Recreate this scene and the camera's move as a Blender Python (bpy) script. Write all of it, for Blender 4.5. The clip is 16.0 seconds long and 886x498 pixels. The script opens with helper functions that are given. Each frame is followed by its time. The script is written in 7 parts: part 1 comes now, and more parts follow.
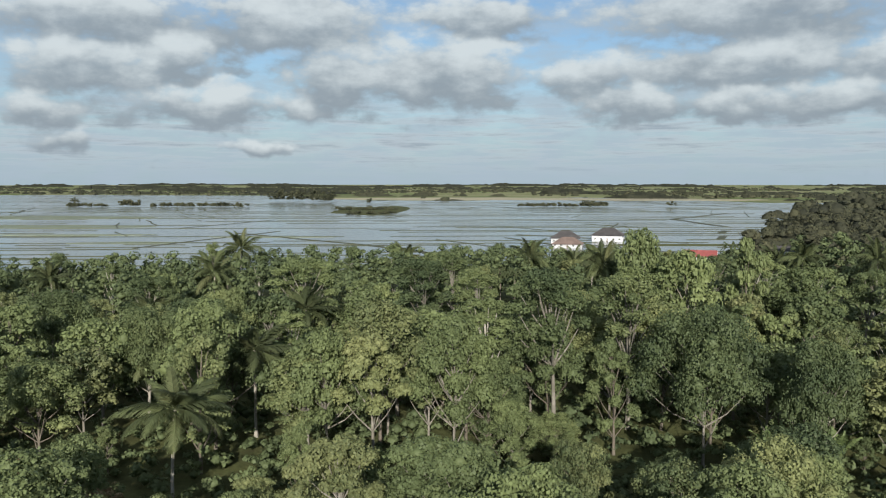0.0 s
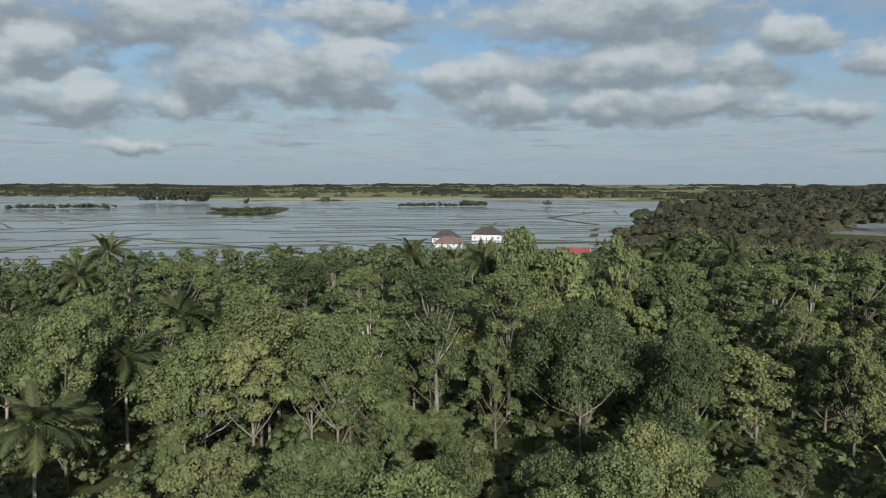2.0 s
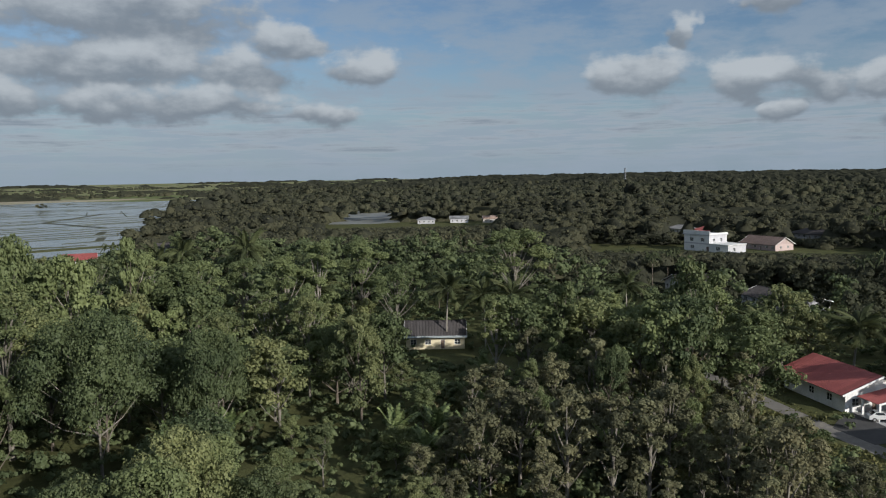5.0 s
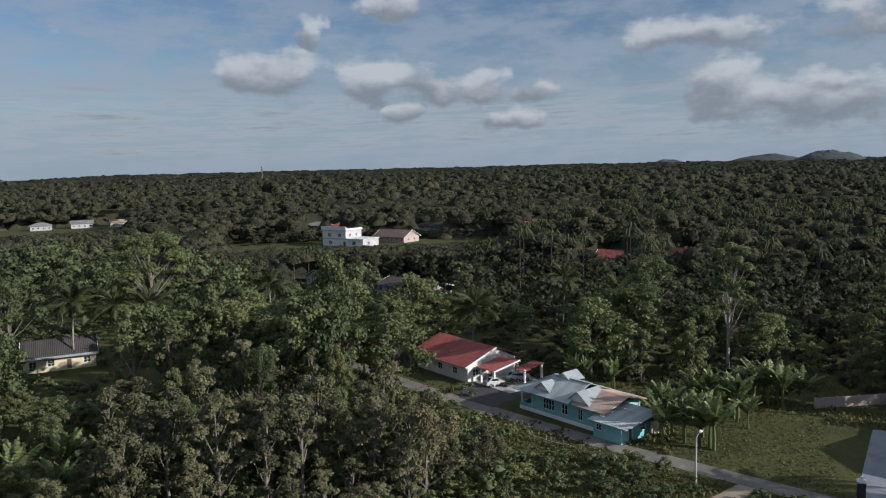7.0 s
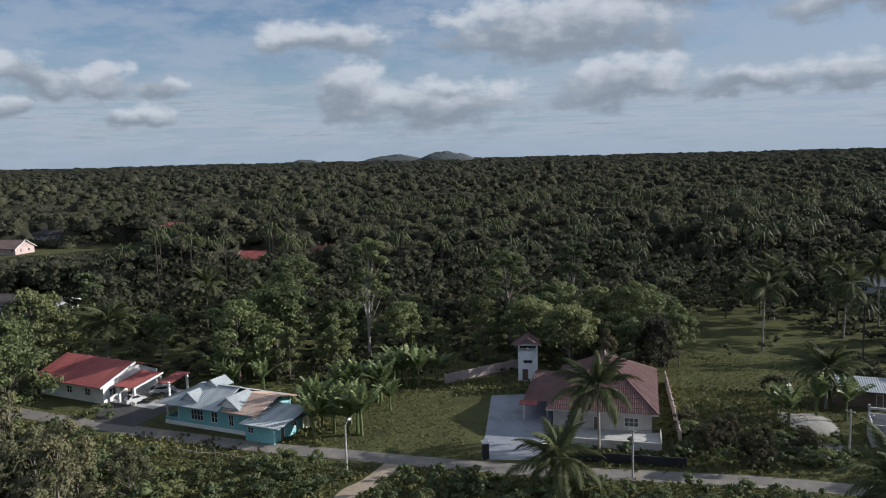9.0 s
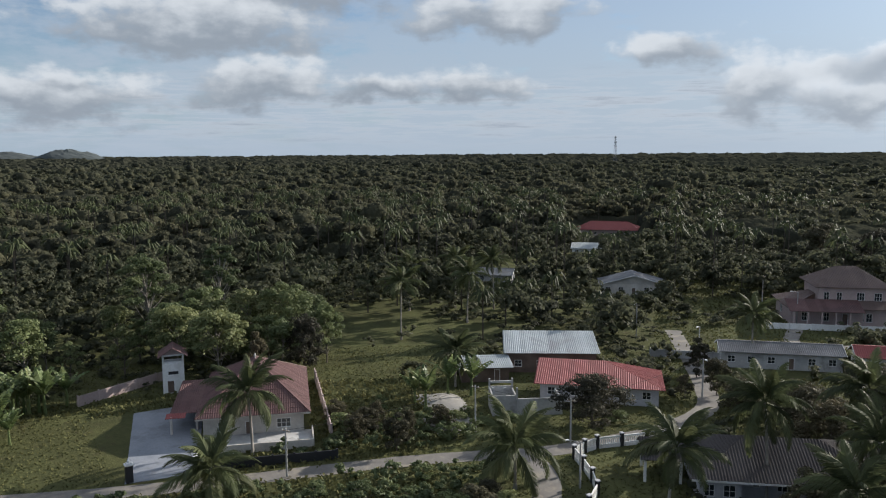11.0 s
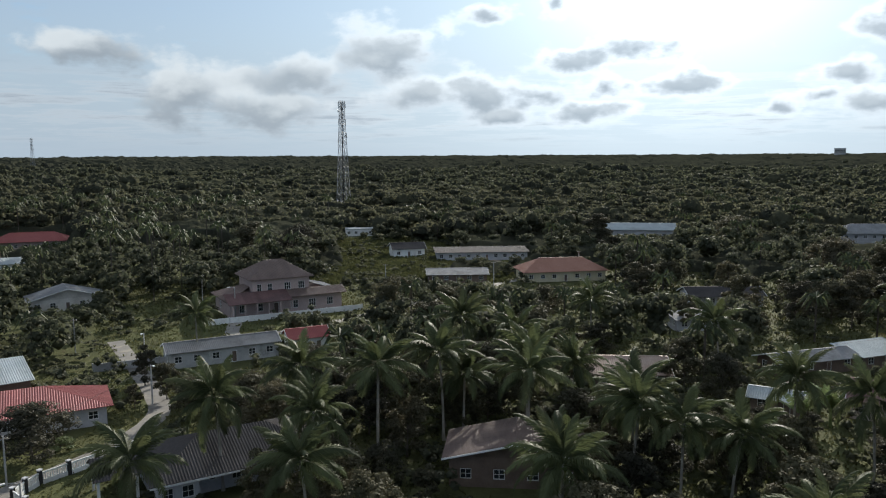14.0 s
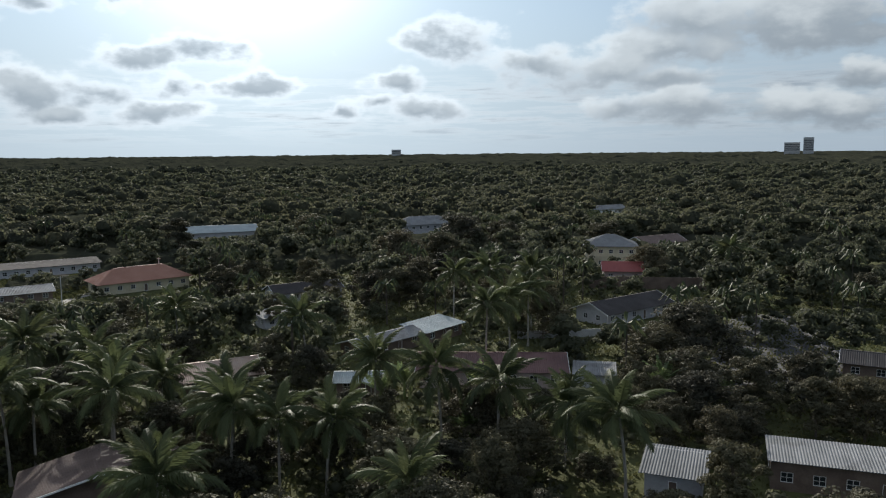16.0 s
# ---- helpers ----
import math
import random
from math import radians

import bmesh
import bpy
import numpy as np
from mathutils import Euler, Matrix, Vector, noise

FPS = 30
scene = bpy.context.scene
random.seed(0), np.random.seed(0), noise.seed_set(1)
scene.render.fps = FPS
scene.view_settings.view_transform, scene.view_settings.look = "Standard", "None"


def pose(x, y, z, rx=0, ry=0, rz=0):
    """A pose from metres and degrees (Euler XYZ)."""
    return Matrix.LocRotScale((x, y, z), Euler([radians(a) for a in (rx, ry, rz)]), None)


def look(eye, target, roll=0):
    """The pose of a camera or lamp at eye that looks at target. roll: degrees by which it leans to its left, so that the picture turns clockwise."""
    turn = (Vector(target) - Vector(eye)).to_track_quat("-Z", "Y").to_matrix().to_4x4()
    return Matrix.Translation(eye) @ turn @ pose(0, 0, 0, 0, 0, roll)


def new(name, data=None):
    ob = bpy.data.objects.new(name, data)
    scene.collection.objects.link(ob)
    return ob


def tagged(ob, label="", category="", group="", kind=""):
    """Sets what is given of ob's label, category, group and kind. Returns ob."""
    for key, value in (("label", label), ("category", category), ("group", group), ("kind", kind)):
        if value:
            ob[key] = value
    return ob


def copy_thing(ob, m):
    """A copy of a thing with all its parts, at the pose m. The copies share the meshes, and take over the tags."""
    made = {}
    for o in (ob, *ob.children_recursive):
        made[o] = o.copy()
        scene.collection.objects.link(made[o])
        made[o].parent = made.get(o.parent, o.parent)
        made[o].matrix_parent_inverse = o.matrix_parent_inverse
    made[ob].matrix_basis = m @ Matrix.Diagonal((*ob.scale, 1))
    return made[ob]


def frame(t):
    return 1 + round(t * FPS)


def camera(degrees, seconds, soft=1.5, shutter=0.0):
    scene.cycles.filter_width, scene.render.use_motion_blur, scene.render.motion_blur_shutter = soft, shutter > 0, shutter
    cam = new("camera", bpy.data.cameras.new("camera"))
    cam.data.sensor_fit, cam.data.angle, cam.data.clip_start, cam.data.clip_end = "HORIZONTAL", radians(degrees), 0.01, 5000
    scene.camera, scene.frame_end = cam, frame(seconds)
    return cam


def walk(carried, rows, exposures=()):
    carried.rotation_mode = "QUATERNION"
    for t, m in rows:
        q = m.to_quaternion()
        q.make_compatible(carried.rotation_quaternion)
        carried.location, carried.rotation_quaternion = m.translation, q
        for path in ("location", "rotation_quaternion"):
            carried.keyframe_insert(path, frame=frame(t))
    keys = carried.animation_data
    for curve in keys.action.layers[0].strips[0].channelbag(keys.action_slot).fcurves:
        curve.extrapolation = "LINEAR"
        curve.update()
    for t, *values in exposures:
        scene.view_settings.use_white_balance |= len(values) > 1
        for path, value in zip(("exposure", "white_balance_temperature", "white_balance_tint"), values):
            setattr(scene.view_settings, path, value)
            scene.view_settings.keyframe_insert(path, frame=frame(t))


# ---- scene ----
# ---- camera: turns on the spot, 38 m up ----
EYE = 38.0
ROWS = [
    (0.0, 0.0, -5.05, 0.0), (0.5, -0.23, -5.04, -0.02), (1.0, -1.14, -5.05, -0.04), (1.5, -3.74, -5.05, -0.06),
    (2.0, -8.81, -5.05, 0.02), (2.5, -14.39, -5.08, 0.24), (3.0, -20.55, -5.11, 0.4), (3.5, -26.07, -5.16, 0.5),
    (3.7, -28.35, -5.19, 0.56), (5.8, -54.18, -5.73, 1.26), (6.0, -56.84, -5.78, 1.3), (6.5, -63.27, -5.97, 1.32),
    (7.0, -70.19, -6.15, 1.38), (7.5, -76.62, -6.31, 1.46), (8.0, -83.42, -6.5, 1.49), (8.5, -89.65, -6.63, 1.5),
    (9.0, -96.43, -6.78, 1.46), (9.2, -99.04, -6.84, 1.44), (11.3, -126.42, -7.07, 0.4), (11.5, -129.1, -7.06, 0.43),
    (12.0, -136.04, -7.06, 0.44), (12.5, -142.44, -7.08, 0.44), (13.0, -149.34, -7.1, 0.37), (13.5, -155.75, -7.11, 0.34),
    (14.0, -162.81, -7.1, 0.33), (14.5, -169.71, -7.12, 0.34), (15.0, -177.66, -7.14, 0.4), (15.5, -185.22, -7.16, 0.5),
    (16.0, -193.28, -7.2, 0.5),
]
EXPOSURES = [(0.0, 0.58, 6350, 8), (1.5, 0.38, 6300, 8), (3.5, 0.08, 6250, 10), (6.0, 0.08, 6150, 13), (7.5, 0.18, 6150, 15), (9.0, 0.36, 6100, 15), (11.5, 0.64, 6350, 13), (13.5, 0.68, 6300, 10), (16.0, 0.48, 6300, 10)]
cam = camera(59.72, 16.0, soft=1.15)
walk(cam, [(t, pose(0, 0, EYE, 0, 0, yaw) @ pose(0, 0, 0, 90 + pitch) @ pose(0, 0, 0, 0, 0, -roll))
           for t, yaw, pitch, roll in ROWS], EXPOSURES)

# ---- sky and sun ----
SUN_AZ, SUN_EL = -180.0, 20.0          # azimuth counted from +y towards -x


def heading(az, el=0.0):
    a, e = radians(az), radians(el)
    return Vector((-math.sin(a) * math.cos(e), math.cos(a) * math.cos(e), math.sin(e)))


sun_way = heading(SUN_AZ, SUN_EL)
sun = new("sun", bpy.data.lights.new("sun", "SUN"))
sun.data.energy, sun.data.angle, sun.data.color = 4.9, radians(0.6), (1.0, 0.93, 0.8)
sun.matrix_world = look((0, 0, 200), Vector((0, 0, 200)) - sun_way)


class Nodes:
    """Short hand for building a node tree."""

    def __init__(self, tree):
        self.tree = tree
        tree.nodes.clear()

    def add(self, kind, ins=(), **props):
        n = self.tree.nodes.new(kind)
        for k, v in props.items():
            setattr(n, k, v)
        for k, v in (ins.items() if isinstance(ins, dict) else enumerate(ins)):
            if v is None:
                continue
            if isinstance(v, bpy.types.NodeSocket):
                self.tree.links.new(v, n.inputs[k])
            else:
                n.inputs[k].default_value = v
        return n

    def math(self, op, a, b=0.0, c=None, clamp=False):
        return self.add("ShaderNodeMath", [a, b, c], operation=op, use_clamp=clamp).outputs[0]

    def vmath(self, op, a, b=None, c=None):
        return self.add("ShaderNodeVectorMath", [a, b, c], operation=op)

    def ramp(self, v, lo, hi, a=0.0, b=1.0, smooth=False):
        n = self.add("ShaderNodeMapRange", [v, lo, hi, a, b], interpolation_type="SMOOTHSTEP" if smooth else "LINEAR")
        return n.outputs[0]

    def mix(self, f, a, b, blend="MIX"):
        n = self.tree.nodes.new("ShaderNodeMix")
        n.data_type, n.blend_type = "RGBA", blend
        for sock, v in ((n.inputs[0], f), (n.inputs[6], a), (n.inputs[7], b)):
            if isinstance(v, bpy.types.NodeSocket):
                self.tree.links.new(v, sock)
            else:
                sock.default_value = v if isinstance(v, float) else (*v, 1.0)[:4]
        return n.outputs[2]

    def noise(self, vec, scale, detail=4.0, rough=0.55, dims="3D"):
        return self.add("ShaderNodeTexNoise", {"Vector": vec, "Scale": scale, "Detail": detail, "Roughness": rough}, noise_dimensions=dims).outputs[0]


# clouds: azimuth, elevation, half width, half height, in degrees
CLOUDS_NORTH = [
    (24.7, 7.5, 4.4, 1.7), (16.8, 5.2, 5.9, 1.1), (27.6, 4.6, 1.8, 1.1), (18.6, 8.5, 2.0, 1.5), (23.3, 10.9, 6.0, 1.6), (11.2, 11.2, 5.8, 2.2),
    (26.0, 2.8, 1.5, 0.6), (13.6, 2.2, 1.4, 0.4), (7.8, 7.5, 2.9, 2.0), (0.4, 7.7, 4.8, 2.4), (-2.8, 11.7, 3.7, 1.3), (-10.5, 7.4, 2.8, 1.3),
    (-14.0, 5.5, 3.4, 1.2), (-21.4, 11.6, 7.4, 2.7), (-20.7, 7.9, 6.7, 1.4), (-30.4, 7.6, 2.7, 1.2), (-20.3, 5.3, 3.5, 1.0), (-27.3, 5.4, 3.9, 1.1),
    (-32.8, 9.6, 2.0, 1.0), (-38.2, 7.6, 1.9, 0.9), (-35.6, 4.5, 1.8, 0.6),
]
CLOUDS_EAST = [
    (-58.8, 6.8, 2.2, 1.5), (-56.2, 6.4, 1.4, 1.0), (-64.5, 6.0, 1.8, 1.1), (-68.5, 6.0, 2.1, 1.2), (-73.3, 5.6, 1.5, 1.0), (-88.2, 8.5, 3.3, 0.8),
    (-89.7, 5.1, 1.8, 1.6), (-95.9, 3.8, 5.3, 1.3), (-96.8, 4.8, 1.7, 0.5), (-105.5, 8.7, 6.2, 1.4), (-60.8, 9.5, 0.8, 0.7), (-66.7, 11.2, 1.5, 0.8),
    (-77.4, 5.4, 0.9, 0.7), (-75.4, 3.4, 1.5, 0.5), (-67.2, 3.9, 1.3, 0.5), (-109.4, 5.2, 3.5, 1.4), (-105, 9.4, 6.5, 1.6), (-118, 4.6, 3.4, 0.7),
    (-124, 4.8, 3, 0.9), (-126.6, 9.9, 5, 1.3), (-113, 12.5, 8, 1.8),
]
CLOUDS_SOUTH = [
    (-139.0, 7.0, 2.6, 1.0), (-145.0, 4.3, 2.4, 1.6), (-150.1, 3.3, 3.5, 1.1), (-152.5, 5.4, 3.6, 1.1), (-159.1, 7.3, 3.2, 1.6), (-160.9, 4.1, 2.3, 1.2),
    (-165.0, 4.2, 1.9, 1.1), (-169.3, 4.1, 2.4, 0.9), (-172.0, 6.3, 2.1, 0.9), (-176.8, 7.1, 2.3, 1.0), (-174.3, 4.6, 1.4, 0.8), (-180.2, 4.4, 2.2, 0.9),
    (-167.5, 2.6, 1.4, 0.5), (-172.9, 2.7, 2.8, 0.6), (-165.7, 9.7, 1.5, 0.7), (-170.8, 10.5, 1.2, 0.8),
]
CLOUDS_SOUTH_WEST = [
    (-194.1, 7.8, 2.7, 1.2), (-190.1, 5.1, 1.8, 0.6), (-188.5, 3.7, 1.0, 0.5), (-192.2, 2.9, 2.7, 0.8), (-199.9, 5.9, 2.7, 1.2), (-206.0, 5.6, 3.3, 1.2),
    (-209.2, 7.0, 3.4, 1.0), (-210.5, 8.9, 3.2, 1.6), (-218.0, 8.8, 4.7, 1.8), (-209.3, 5.0, 3.0, 0.7), (-206.2, 3.1, 2.0, 0.8), (-211.0, 3.0, 3.6, 0.9),
    (-219.3, 2.8, 3.6, 0.9), (-221.3, 4.8, 1.4, 0.7), (-186.0, 3.0, 1.1, 0.7), (-165.5, 4.1, 1.5, 1.1), (-167.7, 2.6, 1.5, 0.6),
]

world = bpy.data.worlds.new("sky")
scene.world = world
world.use_nodes = True
N = Nodes(world.node_tree)
coord = N.add("ShaderNodeTexCoord").outputs["Generated"]
sky = N.add("ShaderNodeTexSky", sky_type="NISHITA", sun_disc=False, sun_elevation=radians(SUN_EL),
            sun_rotation=math.atan2(sun_way.x, sun_way.y), altitude=40.0, air_density=1.0, dust_density=0.3, ozone_density=2.0).outputs[0]
turned = N.add("ShaderNodeVectorRotate", {"Vector": coord, "Angle": radians(97)}, rotation_type="Z_AXIS").outputs[0]
sep = N.add("ShaderNodeSeparateXYZ", [turned])
bearing = N.math("MULTIPLY", N.math("ARCTAN2", N.math("MULTIPLY", sep.outputs[0], -1.0), sep.outputs[1]), 57.2958)
height = N.math("MULTIPLY", N.math("ARCSINE", sep.outputs[2]), 57.2958)
place = N.add("ShaderNodeCombineXYZ", [bearing, height, 0.0]).outputs[0]
swirl = N.add("ShaderNodeTexNoise", {"Vector": place, "Scale": 0.33, "Detail": 3.0, "Roughness": 0.55}).outputs["Color"]
ragged = N.vmath("MULTIPLY_ADD", N.vmath("SUBTRACT", swirl, (0.5, 0.5, 0.5)).outputs[0], (5.0, 1.7, 0.0), place).outputs[0]
total, here = (0.0, 0.0, 0.0), ragged
for az, el, hw, hh in CLOUDS_NORTH + CLOUDS_EAST + CLOUDS_SOUTH + CLOUDS_SOUTH_WEST:
    hw, hh = hw * 1.28, hh * 1.28
    centre = (az + 97 + 180) % 360 - 180
    rel = N.vmath("MULTIPLY_ADD", here, (1 / hw, 1 / hh, 0), (-centre / hw, -el / hh, 0)).outputs[0]
    f = N.math("SUBTRACT", 2.0, N.vmath("LENGTH", rel).outputs["Value"])
    w = N.math("POWER", N.math("MAXIMUM", f, 0.02), 6.0)
    share = N.vmath("MULTIPLY_ADD", rel, (0, 1, 0), (1, 0, 0)).outputs[0]
    total = N.vmath("MULTIPLY_ADD", share, N.add("ShaderNodeCombineXYZ", [w, w, 0.0]).outputs[0], total).outputs[0]
    here = N.vmath("MULTIPLY_ADD", total, (1e-9, 1e-9, 0), ragged).outputs[0]     # keeps the clouds in order, one after another
sums = N.add("ShaderNodeSeparateXYZ", [total])
field = N.math("SUBTRACT", N.math("POWER", sums.outputs[0], 1 / 6), 1.0)
level = N.math("DIVIDE", sums.outputs[1], sums.outputs[0])
stretch = N.vmath("MULTIPLY", place, (0.75, 1.35, 1.0)).outputs[0]
billow = N.noise(stretch, 0.36, 6.0, 0.55)
wisp = N.noise(N.vmath("MULTIPLY", place, (0.33, 0.95, 1.0)).outputs[0], 0.6, 6.0, 0.62)
thick = N.math("MULTIPLY_ADD", N.math("SUBTRACT", billow, 0.47), 2.9, N.math("MAXIMUM", field, -0.8))
dense = N.ramp(thick, -0.25, 0.5, 0.0, 0.95, True)
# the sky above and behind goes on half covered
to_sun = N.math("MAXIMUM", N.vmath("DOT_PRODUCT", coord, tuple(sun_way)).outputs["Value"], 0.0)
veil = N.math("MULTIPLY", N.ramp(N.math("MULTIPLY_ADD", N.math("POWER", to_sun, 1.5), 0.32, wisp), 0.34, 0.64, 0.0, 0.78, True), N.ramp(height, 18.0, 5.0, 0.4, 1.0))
near_sun = N.math("POWER", to_sun, 11.0)
aureole = N.math("POWER", to_sun, 90.0)
lit = N.ramp(N.math("MULTIPLY_ADD", N.math("SUBTRACT", billow, 0.5), 2.6, level), -0.6, 0.75, 0.0, 1.0, True)
cloud = N.mix(lit, (0.275, 0.32, 0.355), (0.62, 0.665, 0.67))
cloud = N.mix(near_sun, cloud, N.mix(N.ramp(thick, 0.05, 1.0, 0.0, 1.0, True), (1.35, 1.47, 1.52), (0.42, 0.5, 0.56)))
# unseen overhead cloud, added and kept bright as fill light for the ground
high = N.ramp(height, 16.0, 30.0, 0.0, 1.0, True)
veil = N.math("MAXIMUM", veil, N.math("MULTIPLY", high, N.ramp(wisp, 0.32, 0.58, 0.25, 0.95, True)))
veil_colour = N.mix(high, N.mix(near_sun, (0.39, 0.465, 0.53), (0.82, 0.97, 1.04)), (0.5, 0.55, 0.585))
base = N.mix(1.0, sky, (0.084, 0.089, 0.094), "MULTIPLY")
base = N.mix(N.math("MULTIPLY", near_sun, 0.85), base, (0.5, 0.7, 0.84))
low = N.ramp(height, 10.0, 0.0, 0.0, 0.88, True)
base = N.mix(low, base, N.mix(near_sun, (0.33, 0.43, 0.51), (0.66, 0.8, 0.87)))
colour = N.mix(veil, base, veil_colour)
streak = N.noise(N.vmath("MULTIPLY", place, (0.16, 1.9, 1.0)).outputs[0], 0.9, 7.0, 0.65)
band = N.math("MULTIPLY", N.ramp(streak, 0.42, 0.64, 0.0, 0.7, True), N.ramp(N.math("ABSOLUTE", N.math("SUBTRACT", height, 3.2)), 3.4, 0.8, 0.0, 1.0, True))
colour = N.mix(band, colour, N.mix(N.ramp(streak, 0.5, 0.68), N.mix(near_sun, (0.56, 0.60, 0.62), (1.3, 1.4, 1.42)), N.mix(near_sun, (0.30, 0.345, 0.39), (0.62, 0.70, 0.75))))
colour = N.mix(N.math("MULTIPLY", aureole, 0.8), colour, (3.2, 3.4, 3.4))
colour = N.mix(N.math("MULTIPLY", dense, N.math("MULTIPLY_ADD", aureole, -0.25, 1.0)), colour, cloud)
colour = N.mix(1.0, colour, (0.72, 0.72, 0.73), "MULTIPLY")
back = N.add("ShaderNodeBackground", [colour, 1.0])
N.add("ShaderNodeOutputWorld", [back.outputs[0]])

# ---- materials ----


def material(name, build):
    m = bpy.data.materials.new(name)
    m.use_nodes = True
    n = Nodes(m.node_tree)
    shader = build(n)
    n.add("ShaderNodeOutputMaterial", [shader])
    return m


def where(n):
    return n.add("ShaderNodeNewGeometry").outputs["Position"]


def local(n):
    return n.add("ShaderNodeTexCoord").outputs["Object"]


def bsdf(n, colour, rough=0.8, metal=0.0, bump=None, strength=0.3, dist=0.05, spec=0.4):
    ins = {"Base Color": colour if isinstance(colour, bpy.types.NodeSocket) else (*colour, 1.0), "Roughness": rough, "Metallic": metal,
           "Specular IOR Level": spec}
    if bump is not None:
        ins["Normal"] = n.add("ShaderNodeBump", {"Strength": strength, "Distance": dist, "Height": bump}).outputs[0]
    return n.add("ShaderNodeBsdfPrincipled", ins).outputs[0]


def leafy(name, dark, light, yellow, rough=0.5, through_light=0.3, spec=0.4, patch=0.09, by_tree=1.0, mottle=1.0):
    """Foliage: hue by tree and by patch, value by leaf, some light through the blade."""

    def build(n):
        tree = n.add("ShaderNodeObjectInfo").outputs["Random"]
        leaf = n.add("ShaderNodeNewGeometry").outputs["Random Per Island"]
        spot = n.noise(where(n), patch, 2.0)
        a = n.math("MULTIPLY_ADD", n.math("SUBTRACT", spot, 0.5), 1.5, n.math("MULTIPLY_ADD", tree, by_tree, 0.5 - 0.5 * by_tree), clamp=True)
        c = n.mix(a, dark, light)
        hue = n.math("MULTIPLY_ADD", tree, 7.31, 0.0)
        hue = n.math("FRACT", hue)
        c = n.mix(n.ramp(n.math("MULTIPLY_ADD", leaf, 0.1, n.math("MULTIPLY_ADD", spot, 0.4, n.math("MULTIPLY", hue, 0.5))), 0.6, 0.92, 0.0, 0.75), c, yellow)
        lo, hi = 1.0 - 0.26 * mottle, 1.0 + 0.22 * mottle
        c = n.mix(1.0, c, n.mix(leaf, (lo, lo, lo), (hi, hi, hi)), "MULTIPLY")
        s = bsdf(n, c, rough, spec=spec)
        t = n.add("ShaderNodeBsdfTranslucent", [c]).outputs[0]
        return n.add("ShaderNodeMixShader", [through_light, s, t]).outputs[0]

    return material(name, build)


def grained(name, a, b, scale=1.5, rough=0.8, metal=0.0, fine=12.0, stain=None, spec=0.4, strength=0.25):
    """A plain surface with wear at two scales."""

    def build(n):
        p = where(n)
        big, small = n.noise(p, scale, 4.0), n.noise(p, fine, 3.0)
        c = n.mix(n.ramp(big, 0.3, 0.7), a, b)
        c = n.mix(n.ramp(small, 0.35, 0.75, 0.0, 0.35), c, tuple(0.6 * v for v in a))
        if stain:
            c = n.mix(n.ramp(n.noise(p, scale * 0.6, 6.0, 0.7), 0.5, 0.66, 0.0, 0.8, True), c, stain)
        r = n.add("ShaderNodeObjectInfo").outputs["Random"]
        c = n.mix(1.0, c, n.mix(r, (0.86, 0.86, 0.86), (1.1, 1.1, 1.1)), "MULTIPLY")
        return bsdf(n, c, rough, metal, small, strength, 0.03, spec)

    return material(name, build)


LEAF = leafy("broad leaf", (0.07, 0.095, 0.046), (0.2, 0.238, 0.102), (0.275, 0.262, 0.12), 0.6, 0.36, 0.25, by_tree=0.65, mottle=0.6)
LEAF_THIN = leafy("thin grey-green leaf", (0.088, 0.09, 0.054), (0.21, 0.212, 0.118), (0.27, 0.24, 0.135), 0.65, 0.34, 0.2, by_tree=0.8, mottle=0.6)
LEAF_JOINED = leafy("canopy leaf", (0.056, 0.078, 0.04), (0.155, 0.188, 0.084), (0.215, 0.208, 0.1), 0.65, 0.3, 0.25, patch=0.07, by_tree=0.0, mottle=0.6)
# naturally dark leaves, colour lowered further to suggest crowns against the sun
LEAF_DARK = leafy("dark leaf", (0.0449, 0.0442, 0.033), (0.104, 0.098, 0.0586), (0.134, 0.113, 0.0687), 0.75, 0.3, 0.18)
# darker than the canopy leaf, in part standing in for cloud shade
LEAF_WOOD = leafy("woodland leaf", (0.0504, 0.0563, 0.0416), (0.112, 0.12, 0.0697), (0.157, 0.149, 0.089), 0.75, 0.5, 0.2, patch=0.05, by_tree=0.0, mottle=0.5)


def canopy_shader(n):
    p = where(n)
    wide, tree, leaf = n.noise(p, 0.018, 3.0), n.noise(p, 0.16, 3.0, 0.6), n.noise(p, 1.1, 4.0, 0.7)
    own = n.add("ShaderNodeNewGeometry").outputs["Random Per Island"]
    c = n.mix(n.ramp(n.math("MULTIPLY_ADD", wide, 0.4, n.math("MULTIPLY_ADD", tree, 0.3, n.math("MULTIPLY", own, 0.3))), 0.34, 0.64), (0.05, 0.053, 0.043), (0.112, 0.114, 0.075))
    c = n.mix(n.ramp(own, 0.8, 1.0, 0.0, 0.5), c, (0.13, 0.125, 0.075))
    # dark flecks put into the colour for the shaded gaps between leaves
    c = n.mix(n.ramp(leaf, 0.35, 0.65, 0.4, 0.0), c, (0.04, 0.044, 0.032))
    s = bsdf(n, c, 0.95, 0.0, leaf, 0.9, 0.5, 0.0)
    return n.add("ShaderNodeMixShader", [0.4, s, n.add("ShaderNodeBsdfTranslucent", [c]).outputs[0]]).outputs[0]


